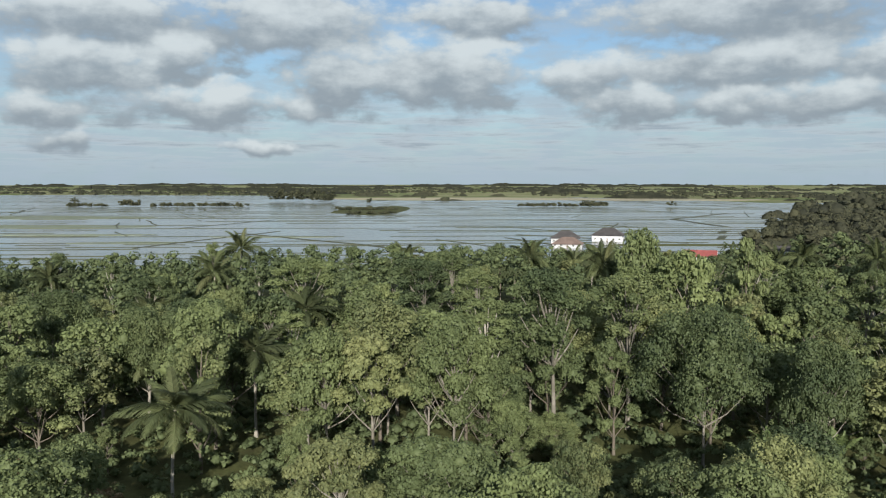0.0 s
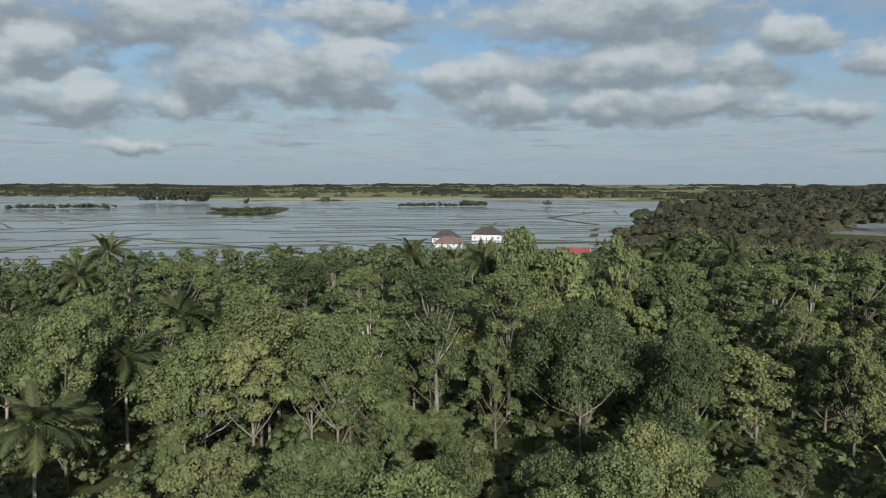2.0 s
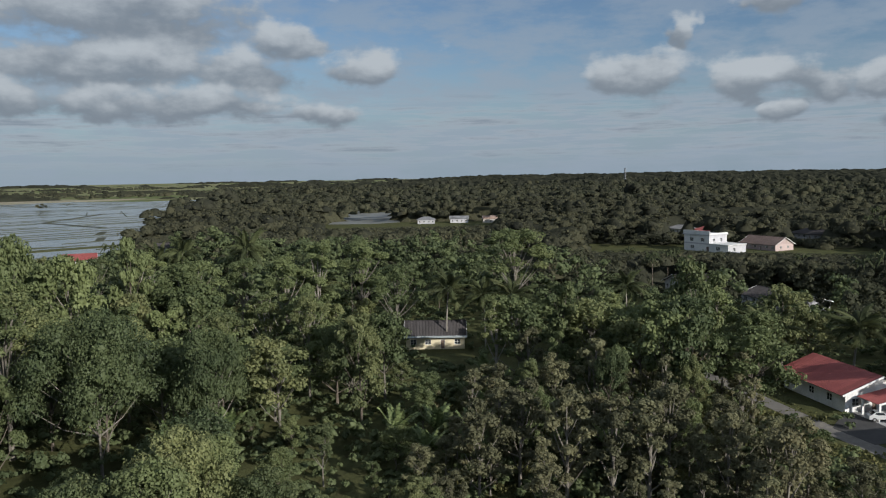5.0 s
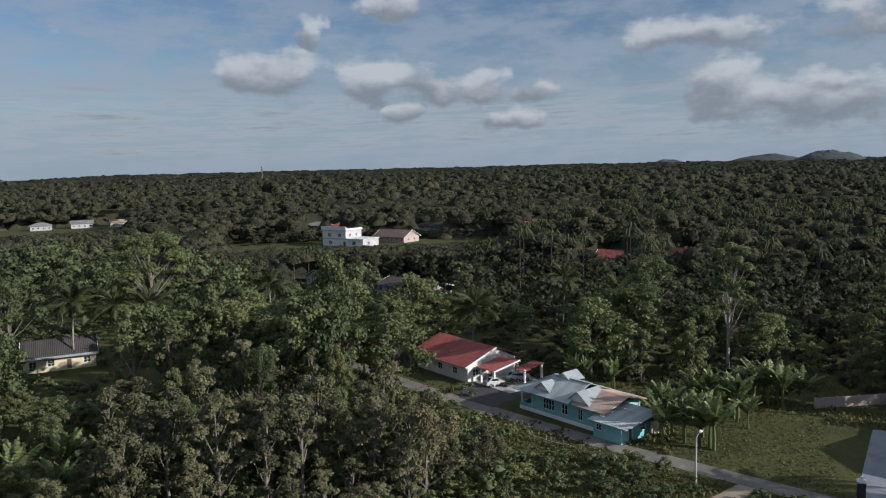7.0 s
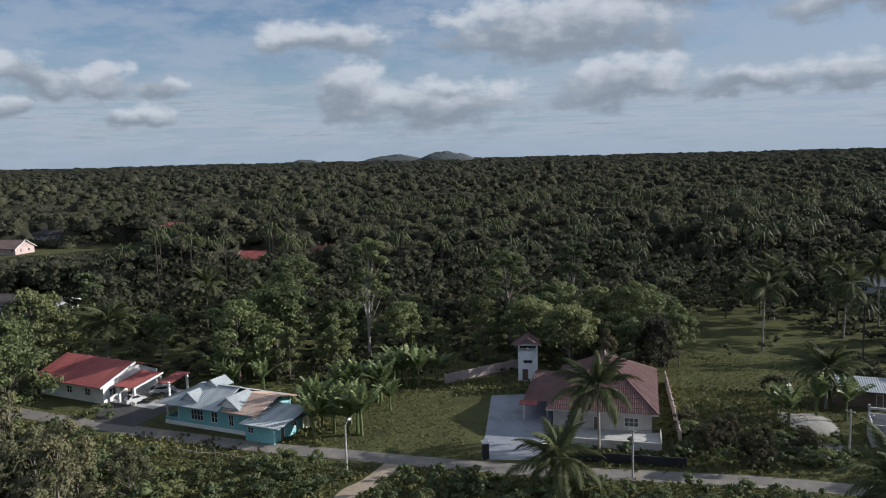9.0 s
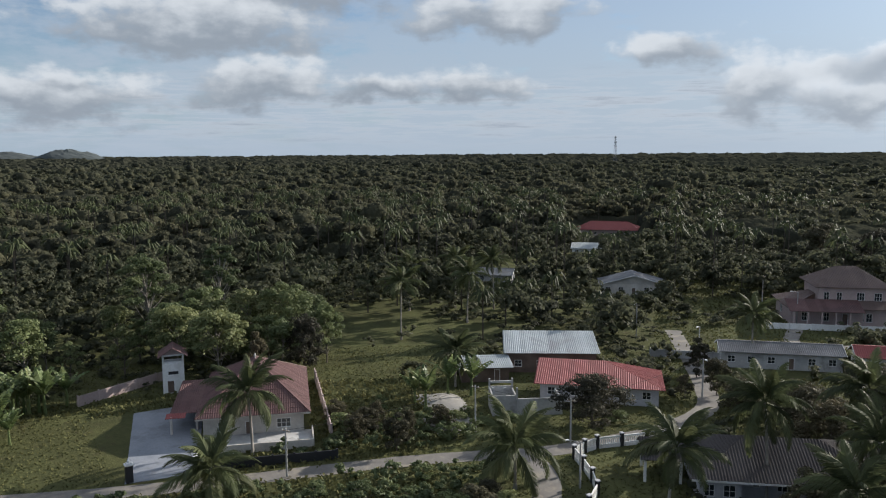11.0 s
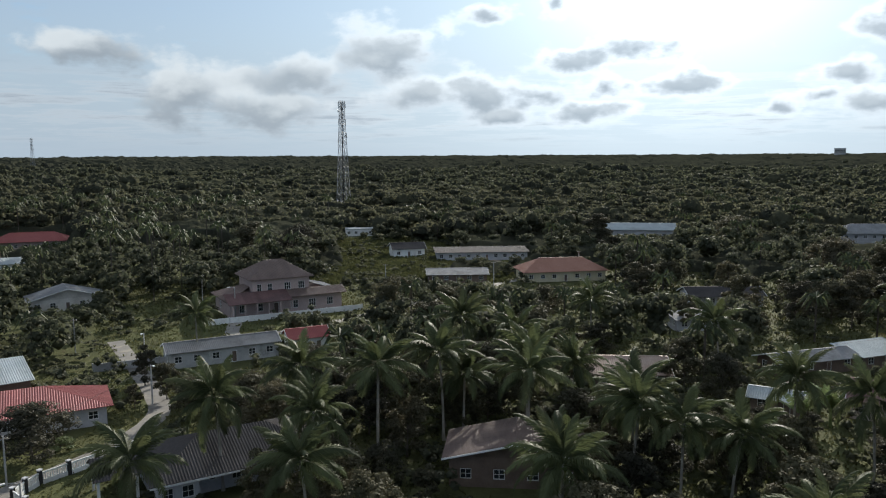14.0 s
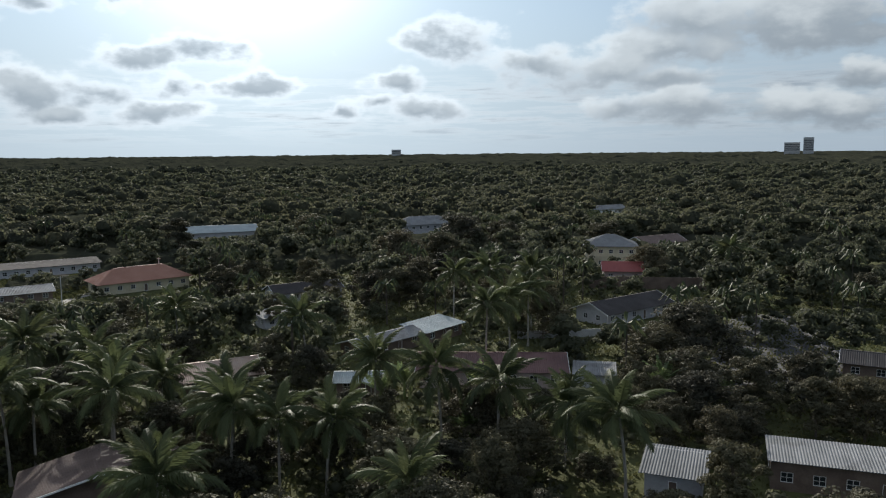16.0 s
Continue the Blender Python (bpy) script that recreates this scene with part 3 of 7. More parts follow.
def house(a, b, depth, h, label, wall_mat, roof_mat, roof="gable", rise=1.6, over=0.6, wins=1, sheet=0.0, group="", name="house",
          door=True, plinth=0.0, floors=1, back=True, extra_holes=None, keep=1.0, seen=0.5):
    """A house whose front wall runs from a to b (left to right as seen from the middle), going back by depth."""
    m, length = base_frame(a, b)
    ob = root(name, m, label, "house", group)
    hole = []
    full = h * floors
    n = max(1, int(length / 3.2)) * wins
    for fl in range(floors):
        for i in range(n):
            u = length * (i + 0.5) / n
            if fl == 0 and door and i == n // 2:
                hole.append((u, 0.95, 0.0, 2.1))
            else:
                hole.append((u, 1.3, fl * h + 1.0, fl * h + 2.2))
    front = {}
    for u, w, s, t in hole:
        front.setdefault(0 if s < h else 1, []).append((u, w, s, t))
    side = [(depth * f, 1.2, 1.0, 2.2) for f in (0.3, 0.7)] if depth > 4 else []
    for fl in range(floors):
        z = fl * h
        shift = lambda q: [(u, w, s - z if s > 0.02 else s, t - z) for u, w, s, t in q]
        wall(ob, (0, 0), (length, 0), h, wall_mat, extra_holes if extra_holes is not None and fl == 0 else shift(front.get(fl, [])), z0=z + 0.0)
        wall(ob, (length, 0.2), (length, depth - 0.2), h, wall_mat, [(u - 0.2, *r) for u, *r in side], z0=z)
        wall(ob, (length, depth), (0, depth), h, wall_mat, [], z0=z)
        wall(ob, (0, depth - 0.2), (0, 0.2), h, wall_mat, [(depth - u - 0.2, *r) for u, *r in side], z0=z)
    part("floor_slab", Solid().box(0.2, 0.2, 0.0, length - 0.2, depth - 0.2, 0.1), CONCRETE, ob)
    o, z = over, full
    x0, x1, y0, y1 = -o, length + o, -o, depth + o
    drop = rise * o / (depth / 2)
    if roof == "gable":
        zr, ze, ym = z + rise, z - drop + 0.1, depth / 2
        slope(ob, (x0, y0, ze), (x1, y0, ze), (x0, ym, zr), (x1, ym, zr), roof_mat, sheet)
        slope(ob, (x1, y1, ze), (x0, y1, ze), (x1, ym, zr), (x0, ym, zr), roof_mat, sheet)
        for x in (0.0, length - 0.15):
            part("gable", Solid().wedge([(x, 0.05, z), (x, depth - 0.05, z), (x, ym, zr - 0.1)], (0.15, 0, 0)), wall_mat, ob)
        part("ridge_cap", Solid().beam((x0, ym, zr + 0.03), (x1, ym, zr + 0.03), 0.35, 0.08), roof_mat, ob)
        for x in (x0, x1):
            part("barge_board", Solid().beam((x, y0, ze - 0.02), (x, ym, zr), 0.06, 0.2), WHITE, ob)
            part("barge_board", Solid().beam((x, ym, zr), (x, y1, ze - 0.02), 0.06, 0.2), WHITE, ob)
    elif roof == "hip":
        ze, zr = z - drop + 0.1, z + rise
        ym, k = depth / 2, min(depth / 2 + o, (length + 2 * o) / 2 - 0.3)
        r0, r1 = (x0 + k, ym, zr), (x1 - k, ym, zr)
        slope(ob, (x0, y0, ze), (x1, y0, ze), r0, r1, roof_mat, sheet)
        slope(ob, (x1, y1, ze), (x0, y1, ze), r1, r0, roof_mat, sheet)
        slope(ob, (x1, y0, ze), (x1, y1, ze), r1, r1, roof_mat, sheet)
        slope(ob, (x0, y1, ze), (x0, y0, ze), r0, r0, roof_mat, sheet)
        part("ridge_cap", Solid().beam((r0[0], ym, zr + 0.05), (r1[0], ym, zr + 0.05), 0.35, 0.1), roof_mat, ob)
    elif roof == "cross":       # ridge runs away from the front
        xm, zr = length / 2, z + rise
        ze = z - rise * o / (length / 2) + 0.1
        slope(ob, (x0, y1, ze), (x0, y0, ze), (xm, y1, zr), (xm, y0, zr), roof_mat, sheet)
        slope(ob, (x1, y0, ze), (x1, y1, ze), (xm, y0, zr), (xm, y1, zr), roof_mat, sheet)
        for y in (0.0, depth - 0.15):
            part("gable", Solid().wedge([(0.05, y, z), (length - 0.05, y, z), (xm, y, zr - 0.1)], (0, 0.15, 0)), wall_mat, ob)
        part("barge_board", Solid().beam((x0, y0, ze - 0.02), (xm, y0, zr), 0.06, 0.2), WHITE, ob)
        part("barge_board", Solid().beam((xm, y0, zr), (x1, y0, ze - 0.02), 0.06, 0.2), WHITE, ob)
    elif roof == "halfhip":     # low at the front, hipped at its far end
        e0, e1, top, k = z - 0.05, z - 0.05, z + rise, 0.5 * length
        slope(ob, (x0, y0, e0), (x1, y0, e1), (x0, y1, top), (x1 - k, y1, top), roof_mat, sheet)
        slope(ob, (x1, y0, e1), (x1, y1 + 3.0, e1), (x1 - k, y1, top), (x1 - k, y1 + 0.05, top), roof_mat, sheet)
        slope(ob, (x1, y1 + 3.0, e1), (x0, y1 + 3.0, e1), (x1 - k, y1, top), (x0, y1, top), roof_mat, sheet)
    elif roof == "mono":        # low at the front
        slope(ob, (x0, y0, z - 0.05), (x1, y0, z - 0.05), (x0, y1, z + rise), (x1, y1, z + rise), roof_mat, sheet)
        part("gable", Solid().slab([(0.02, depth - 0.2, z + rise * 0.93), (length - 0.02, depth - 0.2, z + rise * 0.93), (length - 0.02, depth, z + rise * 0.93), (0.02, depth, z + rise * 0.93)], rise * 0.93), wall_mat, ob)
    else:                       # flat with a parapet
        part("roof", Solid().box(-0.15, -0.15, z + 0.004, length + 0.15, depth + 0.15, z + 0.2), roof_mat, ob)
        for q in ((-0.15, -0.15, length + 0.15, 0.03), (-0.15, depth - 0.03, length + 0.15, depth + 0.15), (-0.15, 0.03, 0.03, depth - 0.03), (length - 0.03, 0.03, length + 0.15, depth - 0.03)):
            part("parapet", Solid().box(q[0], q[1], z + 0.2, q[2], q[3], z + 0.2 + rise), wall_mat, ob)
    c = m @ Vector((length / 2, depth / 2, 0))
    KEEP_OUT.append((c.x, c.y, 0.5 * math.hypot(length, depth) + keep))
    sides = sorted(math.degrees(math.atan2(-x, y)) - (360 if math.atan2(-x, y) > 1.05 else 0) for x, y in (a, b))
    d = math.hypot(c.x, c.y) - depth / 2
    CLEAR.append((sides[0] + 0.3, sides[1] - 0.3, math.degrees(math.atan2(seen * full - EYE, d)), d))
    return ob


def lean_to(parent, x0, y0, x1, y1, zlow, zhigh, mat, posts=True, post_mat=None, sheet=0.0):
    """An open shed roof on posts, low along y0."""
    slope(parent, (x0, y0, zlow), (x1, y0, zlow), (x0, y1, zhigh), (x1, y1, zhigh), mat, sheet)
    if posts:
        for x in (x0 + 0.2, x1 - 0.2):
            part("post", Solid().box(x - 0.1, y0 + 0.15, 0, x + 0.1, y0 + 0.35, zlow + 0.02), post_mat or WHITE, parent)

# ---- ground, roads, water ----


def sheet_ring():
    s = Solid()
    radii = [0, 30, 60, 90, 130, 200, 320, 600, 1200, 2300, 2800, 3400, 4000, 4900]
    n = 64
    s.v.append((0, 0, 0))
    for r in radii[1:]:
        s.v += [(r * math.cos(2 * math.pi * j / n), r * math.sin(2 * math.pi * j / n), 13.5 * max(0.0, (r - 2300) / 2600) ** 1.2) for j in range(n)]
    s.f += [(0, 1 + j, 1 + (j + 1) % n) for j in range(n)]
    for i in range(len(radii) - 2):
        for j in range(n):
            a, b = 1 + i * n + j, 1 + i * n + (j + 1) % n
            s.f.append((a, a + n, b + n, b))
    return s


tagged(part("ground", sheet_ring(), GROUND), "green grass and bare earth of a flat village plain", "ground", kind="structure")

ROADS = []


def ribbon(name, pts, width, z, mat, label, category="road"):
    s, pts = Solid(), [Vector((*p, 0)) for p in pts]
    fine = []
    for i in range(len(pts) - 1):
        p0, p1, p2, p3 = pts[max(i - 1, 0)], pts[i], pts[i + 1], pts[min(i + 2, len(pts) - 1)]
        for k in range(6):
            t = k / 6
            fine.append(0.5 * ((2 * p1) + (p2 - p0) * t + (2 * p0 - 5 * p1 + 4 * p2 - p3) * t * t + (3 * p1 - p0 - 3 * p2 + p3) * t ** 3))
    fine.append(pts[-1])
    left, right = [], []
    for i, p in enumerate(fine):
        d = (fine[min(i + 1, len(fine) - 1)] - fine[max(i - 1, 0)]).normalized()
        w = width / 2 * (1 + 0.10 * noise.noise((p.x * 0.3, p.y * 0.3, 1.0)))
        side = Vector((-d.y, d.x, 0)) * w
        left.append(p + side), right.append(p - side)
        ROADS.append((p.x, p.y, width / 2 + 1.2))
    for i in range(len(fine) - 1):
        s.slab([(q.x, q.y, z) for q in (right[i], right[i + 1], left[i + 1], left[i])], z + 0.05)
    return tagged(part(name, s, mat), label, category, kind="structure")


ribbon("road", [(150, 92), (132, 66), (117, 42), (102.5, 14.8), (97, 1.8), (91.6, -10.8), (86.8, -24), (81.2, -42.4), (77, -53), (73, -62), (71.5, -70), (70.3, -80), (72.5, -92), (80, -101), (92, -112), (110, -128)],
       3.3, 0.03, ROAD_MAT, "narrow worn grey asphalt village road")
ribbon("road_branch", [(74, -59.5), (66, -56), (58, -49), (44, -38)], 3.2, 0.036, ROAD_MAT, "narrow asphalt side road joining the village road")
ribbon("track", [(93.5, -4), (88, -0.5), (84.4, 2.4), (74, 5)], 2.4, 0.026, DIRT, "bare earth track leading off the road", "track")
ribbon("village_lane", [(96, -150), (84, -140), (60, -190), (48, -222), (30, -262), (0, -290)], 3.0, 0.03, ROAD_MAT, "pale asphalt lane between village houses")
ribbon("back_lane", [(60, -262), (100, -300), (150, -320), (230, -330)], 3.0, 0.03, DIRT, "bare earth lane through open grass", "track")

tagged(part("driveway", Solid().slab([(92.4, -14.6, 0.05), (90.8, -22.6, 0.05), (110, -28.4, 0.05), (117.5, -27.5, 0.05), (118, -20.5, 0.05)], 0.1), PAVER),
       "blue-grey paved driveway beside a house", "driveway", kind="structure")
tagged(part("forecourt", Solid().slab([(117, 40, 0.045), (113.5, 33.2, 0.045), (125, 27.5, 0.045), (133, 33, 0.045), (129, 42, 0.045)], 0.1), ROAD_DARK),
       "dark asphalt forecourt between two houses", "yard", kind="structure")

tagged(part("water", Solid().slab([(360, 505, 0.05), (386, 478, 0.05), (412, 476, 0.05), (470, 560, 0.05), (560, 652, 0.05), (500, 700, 0.05), (420, 600, 0.05)], 0.1), grained("wet mud", (0.13, 0.135, 0.125), (0.19, 0.195, 0.185), 0.02, 0.6, fine=0.3)),
       "grey flooded field beyond the wood", "water", kind="structure")
# one even dark sheet laid over the ground
tagged(part("yard", Solid().slab([(-66, -108, 0.04), (-88, -98, 0.04), (-104, -118, 0.04), (-118, -150, 0.04), (-106, -156, 0.04), (-84, -128, 0.04)], 0.1), ROAD_DARK),
       "dark flat yard among trees", "yard", kind="structure")

# flooded paddies to the north
PADDY = [(-420, 330), (-200, 318), (-60, 326), (30, 345), (60, 392), (110, 405), (160, 388), (234, 552), (320, 700), (377, 773), (515, 994), (704, 1324), (564, 1330), (511, 1459), (300, 1760), (60, 1480), (-150, 1500), (-400, 2000), (-1250, 2150), (-1350, 900)]


def inside(x, y, poly):
    hit = False
    for i in range(len(poly)):
        (x0, y0), (x1, y1) = poly[i], poly[i - 1]
        if (y0 > y) != (y1 > y) and x < (x1 - x0) * (y - y0) / (y1 - y0) + x0:
            hit = not hit
    return hit


tagged(part("water", Solid().slab([(x, y, 0.12) for x, y in PADDY], 0.3), WATER_MAT), "shallow grey flood water standing on rice paddies", "water", kind="structure")


def bunds():
    """Low earth banks that part the paddies."""
    rng = random.Random(4)
    s = Solid()

    def bank(a, b, w):
        n = max(1, int((Vector(b) - Vector(a)).length / 30))
        pts = [Vector(a).lerp(Vector(b), i / n) + (Vector((rng.uniform(-2, 2), rng.uniform(-1.5, 1.5))) if 0 < i < n else Vector((0, 0))) for i in range(n + 1)]
        for p, q in zip(pts, pts[1:]):
            m = (p + q) / 2
            if inside(m.x, m.y, PADDY) and rng.random() < 0.9:
                s.beam((p.x, p.y, 0.15), (q.x, q.y, 0.15), w, 0.4)

    y = 330.0
    while y < 2050:
        step = 15 + (y - 330) * 0.034
        x = -1100
        while x < 640:
            l = rng.uniform(60, 260)
            dy = rng.uniform(-0.32, 0.32) * step
            if rng.random() < 0.78:
                bank((x, y + dy + 0.05 * x), (x + l, y + dy + 0.05 * (x + l) + rng.uniform(-8, 8)), rng.uniform(0.6, 1.3))
            x += l
        y += step
    for k in range(150):
        x, y = rng.uniform(-900, 520), rng.uniform(340, 1700)
        l = rng.uniform(40, 150)
        sx = rng.choice((-0.62, -0.5, -0.4, 0.35))
        bank((x, y), (x + sx * l, y + l), rng.uniform(0.8, 1.8))
    for a, b, w in (((-60, 470), (40, 345), 3.2), ((-150, 560), (-60, 470), 2.6), ((30, 560), (150, 470), 2.4), ((180, 500), (235, 640), 5.0), ((235, 640), (225, 760), 5.0), ((225, 760), (330, 900), 5.0)):
        bank(a, b, w)
    return s


tagged(part("paddy_bund", bunds(), grained("wet earth bank", (0.035, 0.04, 0.024), (0.07, 0.075, 0.04), 0.1, 0.95, fine=2.0)),
       "dark low earth banks dividing the flooded paddies", "bank", kind="stuff")
RICE = grained("young rice in water", (0.17, 0.19, 0.12), (0.22, 0.25, 0.17), 0.05, 0.7, fine=0.6, stain=(0.2, 0.22, 0.21))
STUBBLE = grained("dry stubble", (0.27, 0.235, 0.16), (0.34, 0.3, 0.21), 0.02, 0.95, fine=0.3, stain=(0.2, 0.21, 0.11))
for i, (x, y, rx, ry, mat, lab) in enumerate([(-190, 470, 36, 9, RICE, "flooded field with young rice showing green"), (-330, 460, 40, 9, RICE, "flooded field with young rice showing green"),
                                  (40, 1640, 300, 130, STUBBLE, "dry tan field beyond the paddies"), (160, 455, 60, 7, GRASS, "grassy spit between paddies"),
                                  (420, 1560, 190, 90, STUBBLE, "dry tan field beyond the paddies"), (-90, 1010, 48, 150, GRASS, "reedy green island in the paddies"),
                                  (-330, 640, 90, 26, RICE, "flooded field with young rice showing green"), (-420, 800, 120, 40, RICE, "flooded field with young rice showing green"), (-120, 520, 46, 7, RICE, "flooded field with young rice showing green"), (-260, 540, 60, 8, RICE, "flooded field with young rice showing green")]):
    pts = []
    for k in range(40):
        a = 2 * math.pi * k / 40
        w = 1 + 0.3 * noise.noise((math.cos(a) * 1.3 + i * 7, math.sin(a) * 1.3, 0.5))
        pts.append((x + rx * w * math.cos(a), y + ry * w * math.sin(a), 0.15 + 0.012 * i))
    tagged(part("field", Solid().slab(pts, 0.2), mat), lab, "field", kind="structure")
    if mat is STUBBLE:
        KEEP_OUT.extend((x + k * rx, y, ry * 1.1) for k in (-0.7, -0.35, 0.0, 0.35, 0.7))

# ---- houses beside the road ----


def aqua_house():
    """Timber house with a porch, two small front gables, a rusty rear roof and a low annex by the road."""
    m, length = base_frame((114.6, 29.0), (103.9, 11.4))
    ob = root("house", m, "aqua-painted house with patched zinc roofs beside the road", "house", "houses by the road")
    main = 15.8
    wall(ob, (2.6, 0), (main, 0), 3.4, AQUA, [(3.4, 2.3, 1.1, 2.7), (6.6, 1.2, 1.1, 2.7), (9.6, 0.9, 0.9, 2.7)])
    wall(ob, (main, 0.2), (main, 9), 3.4, AQUA)
    wall(ob, (main, 9.2), (0, 9.2), 3.4, AQUA)
    wall(ob, (0, 9), (0, 3.2), 3.4, AQUA, [(2.5, 1.2, 1.0, 2.2)])
    wall(ob, (2.6, 3.0), (2.6, 0.2), 3.4, AQUA, [(1.5, 0.9, 0, 2.1)])
    wall(ob, (0, 3.0), (2.4, 3.0), 3.4, AQUA, [(1.2, 0.9, 0, 2.1)])
    for q in ((0, 0, 2.6, 0.12), (0, 0.12, 0.12, 3.0)):
        part("porch_wall", Solid().box(q[0], q[1], 0, q[2], q[3], 1.1), AQUA, ob)
    part("plinth", Solid().box(0.0, -0.12, 0, main, -0.01, 0.55), WHITE, ob, "pale painted plinth")
    for x in (0.12, 2.3):
        part("post", Solid().box(x, 0.13, 0, x + 0.16, 0.29, 3.3), WHITE, ob)
    part("floor_slab", Solid().box(0.2, 0.2, 0, main - 0.2, 8.9, 0.3), CONCRETE, ob)
    # wide porch roof
    slope(ob, (-1.0, 9.6, 3.2), (-1.0, -0.9, 3.2), (3.4, 5.2, 5.2), (3.4, 3.4, 5.2), ROOF_GREY, 1.0)
    slope(ob, (-1.0, -0.9, 3.2), (10.6, -0.9, 3.2), (3.4, 4.2, 5.25), (10.6, 4.2, 5.25), ROOF_PALE, 1.0)
    slope(ob, (10.6, 9.7, 3.2), (-1.0, 9.7, 3.2), (10.6, 4.2, 5.25), (3.4, 4.2, 5.25), ROOF_PALE, 1.0)
    part("ridge_cap", Solid().beam((3.4, 4.2, 5.3), (10.8, 4.2, 5.3), 0.5, 0.1), ROOF_PALE, ob)

    def dormer(x, y, wide, z, top, run):
        """A small cross gable with a pale face."""
        part("gable", Solid().wedge([(x - wide, y, z), (x + wide, y, z), (x, y, top)], (0, 0.12, 0)), WHITE, ob, "pale gable face")
        slope(ob, (x - wide - 0.3, y + run, z - 0.1), (x - wide - 0.3, y - 0.3, z - 0.1), (x, y + run, top + 0.1), (x, y - 0.3, top + 0.1), ROOF_PALE)
        slope(ob, (x + wide + 0.3, y - 0.3, z - 0.1), (x + wide + 0.3, y + run, z - 0.1), (x, y - 0.3, top + 0.1), (x, y + run, top + 0.1), ROOF_PALE)

    dormer(4.4, 0.4, 1.5, 3.7, 4.9, 4.0)
    dormer(11.6, 0.3, 1.9, 3.5, 4.9, 4.6)
    dormer(5.6, 3.9, 1.3, 5.0, 5.9, 3.0)
    # rusty roof to the rear right, pale lean-to in front of it
    slope(ob, (10.8, -0.7, 3.15), (17.2, -0.7, 3.15), (10.8, 4.6, 4.5), (17.2, 4.6, 4.5), ROOF_RUST, 1.0)
    slope(ob, (17.2, 9.8, 3.15), (10.8, 9.8, 3.15), (17.2, 4.6, 4.5), (10.8, 4.6, 4.5), ROOF_RUST, 1.0)
    ax = main + 0.2
    wall(ob, (ax, -1.6), (ax + 4.8, -1.6), 2.5, AQUA, [(0.9, 1.0, 1.1, 2.0)])
    wall(ob, (ax + 4.8, -1.4), (ax + 4.8, 5.0), 2.6, AQUA, [(1.8, 0.9, 0, 2.0), (4.6, 1.1, 1.0, 2.0)])
    wall(ob, (ax, -0.2), (ax, -1.4), 2.5, AQUA)
    wall(ob, (ax + 4.8, 5.2), (ax, 5.2), 2.7, AQUA)
    slope(ob, (ax - 0.5, -2.4, 2.55), (ax + 6.2, -2.4, 2.55), (ax - 0.5, 5.4, 3.35), (ax + 6.2, 5.4, 3.35), ROOF_PALE, 1.0)
    slope(ob, (ax + 6.2, 0.5, 2.5), (ax + 6.2, 6.0, 2.5), (ax + 4.8, 0.5, 2.75), (ax + 4.8, 6.0, 2.75), ROOF_GREY)
    part("side_panel", Solid().box(ax + 5.3, 4.2, 0, ax + 5.4, 6.0, 2.1), CREAM, ob, "cream board at the side")
    for p in (0.3, 0.7):
        c = m @ Vector((length * p, 4, 0))
        KEEP_OUT.append((c.x, c.y, 8.5))


aqua_house()


def red_house():
    m, length = base_frame((134.0, 54.0), (125.6, 41.2))
    ob = root("house", m, "white bungalow under a plain red sheet roof", "house", "houses by the road")
    L, D = length, 11.0
    wall(ob, (0, 0), (L, 0), 3.0, WHITE, [(3.0, 1.3, 1.0, 2.2), (7.2, 1.3, 1.0, 2.2), (11.6, 1.3, 1.0, 2.2)])
    wall(ob, (L, 0.2), (L, D), 3.0, WHITE, [(1.6, 1.3, 1.0, 2.2), (5.0, 1.0, 0, 2.1), (8.0, 1.4, 1.0, 2.2)])
    wall(ob, (L, D + 0.2), (0, D + 0.2), 3.0, WHITE)
    wall(ob, (0, D), (0, 0.2), 3.0, WHITE)
    slope(ob, (-1.0, -1.0, 2.95), (L + 0.6, -1.0, 2.95), (-1.0, 6.2, 5.5), (L + 0.6, 6.2, 5.5), ROOF_RED, 1.0)
    slope(ob, (L + 0.6, D + 1.2, 3.2), (-1.0, D + 1.2, 3.2), (L + 0.6, 6.2, 5.5), (-1.0, 6.2, 5.5), ROOF_RED, 1.0)
    part("barge_board", Solid().beam((L + 0.66, -1.0, 2.93), (L + 0.66, 6.2, 5.5), 0.1, 0.3), WHITE, ob, "white barge board")
    for x in (0.02, L - 0.17):
        part("gable", Solid().wedge([(x, 0.2, 3.0), (x, D, 3.0), (x, 6.2, 5.3)], (0.15, 0, 0)), WHITE, ob)
    # carport with pillars
    slope(ob, (L + 0.4, 1.6, 2.7), (L + 5.2, 1.6, 2.7), (L + 0.4, 7.6, 3.75), (L + 5.2, 7.6, 3.75), ROOF_RED, 1.0)
    part("fascia", Solid().beam((L + 5.25, 1.5, 2.7), (L + 5.25, 7.6, 3.75), 0.1, 0.28), WHITE, ob)
    slope(ob, (L + 5.5, 6.0, 2.6), (L + 8.2, 6.0, 2.6), (L + 5.5, 10.6, 3.3), (L + 8.2, 10.6, 3.3), ROOF_RED, 1.0)
    for x, y in ((L + 1.4, 1.9), (L + 4.9, 1.9), (L + 4.9, 7.3), (L + 7.9, 6.2), (L + 7.9, 10.2)):
        part("pillar", Solid().box(x - 0.16, y - 0.16, 0, x + 0.16, y + 0.16, 2.6 + (y - 1.6) * (0.11 if x < L + 5 else 0.05)), WHITE, ob)
    part("porch_floor", Solid().box(L, 1.2, 0, L + 9.6, 10.8, 0.08), CONCRETE, ob)
    c = m @ Vector((L / 2 + 3, 5, 0))
    KEEP_OUT.append((c.x, c.y, 12))


red_house()


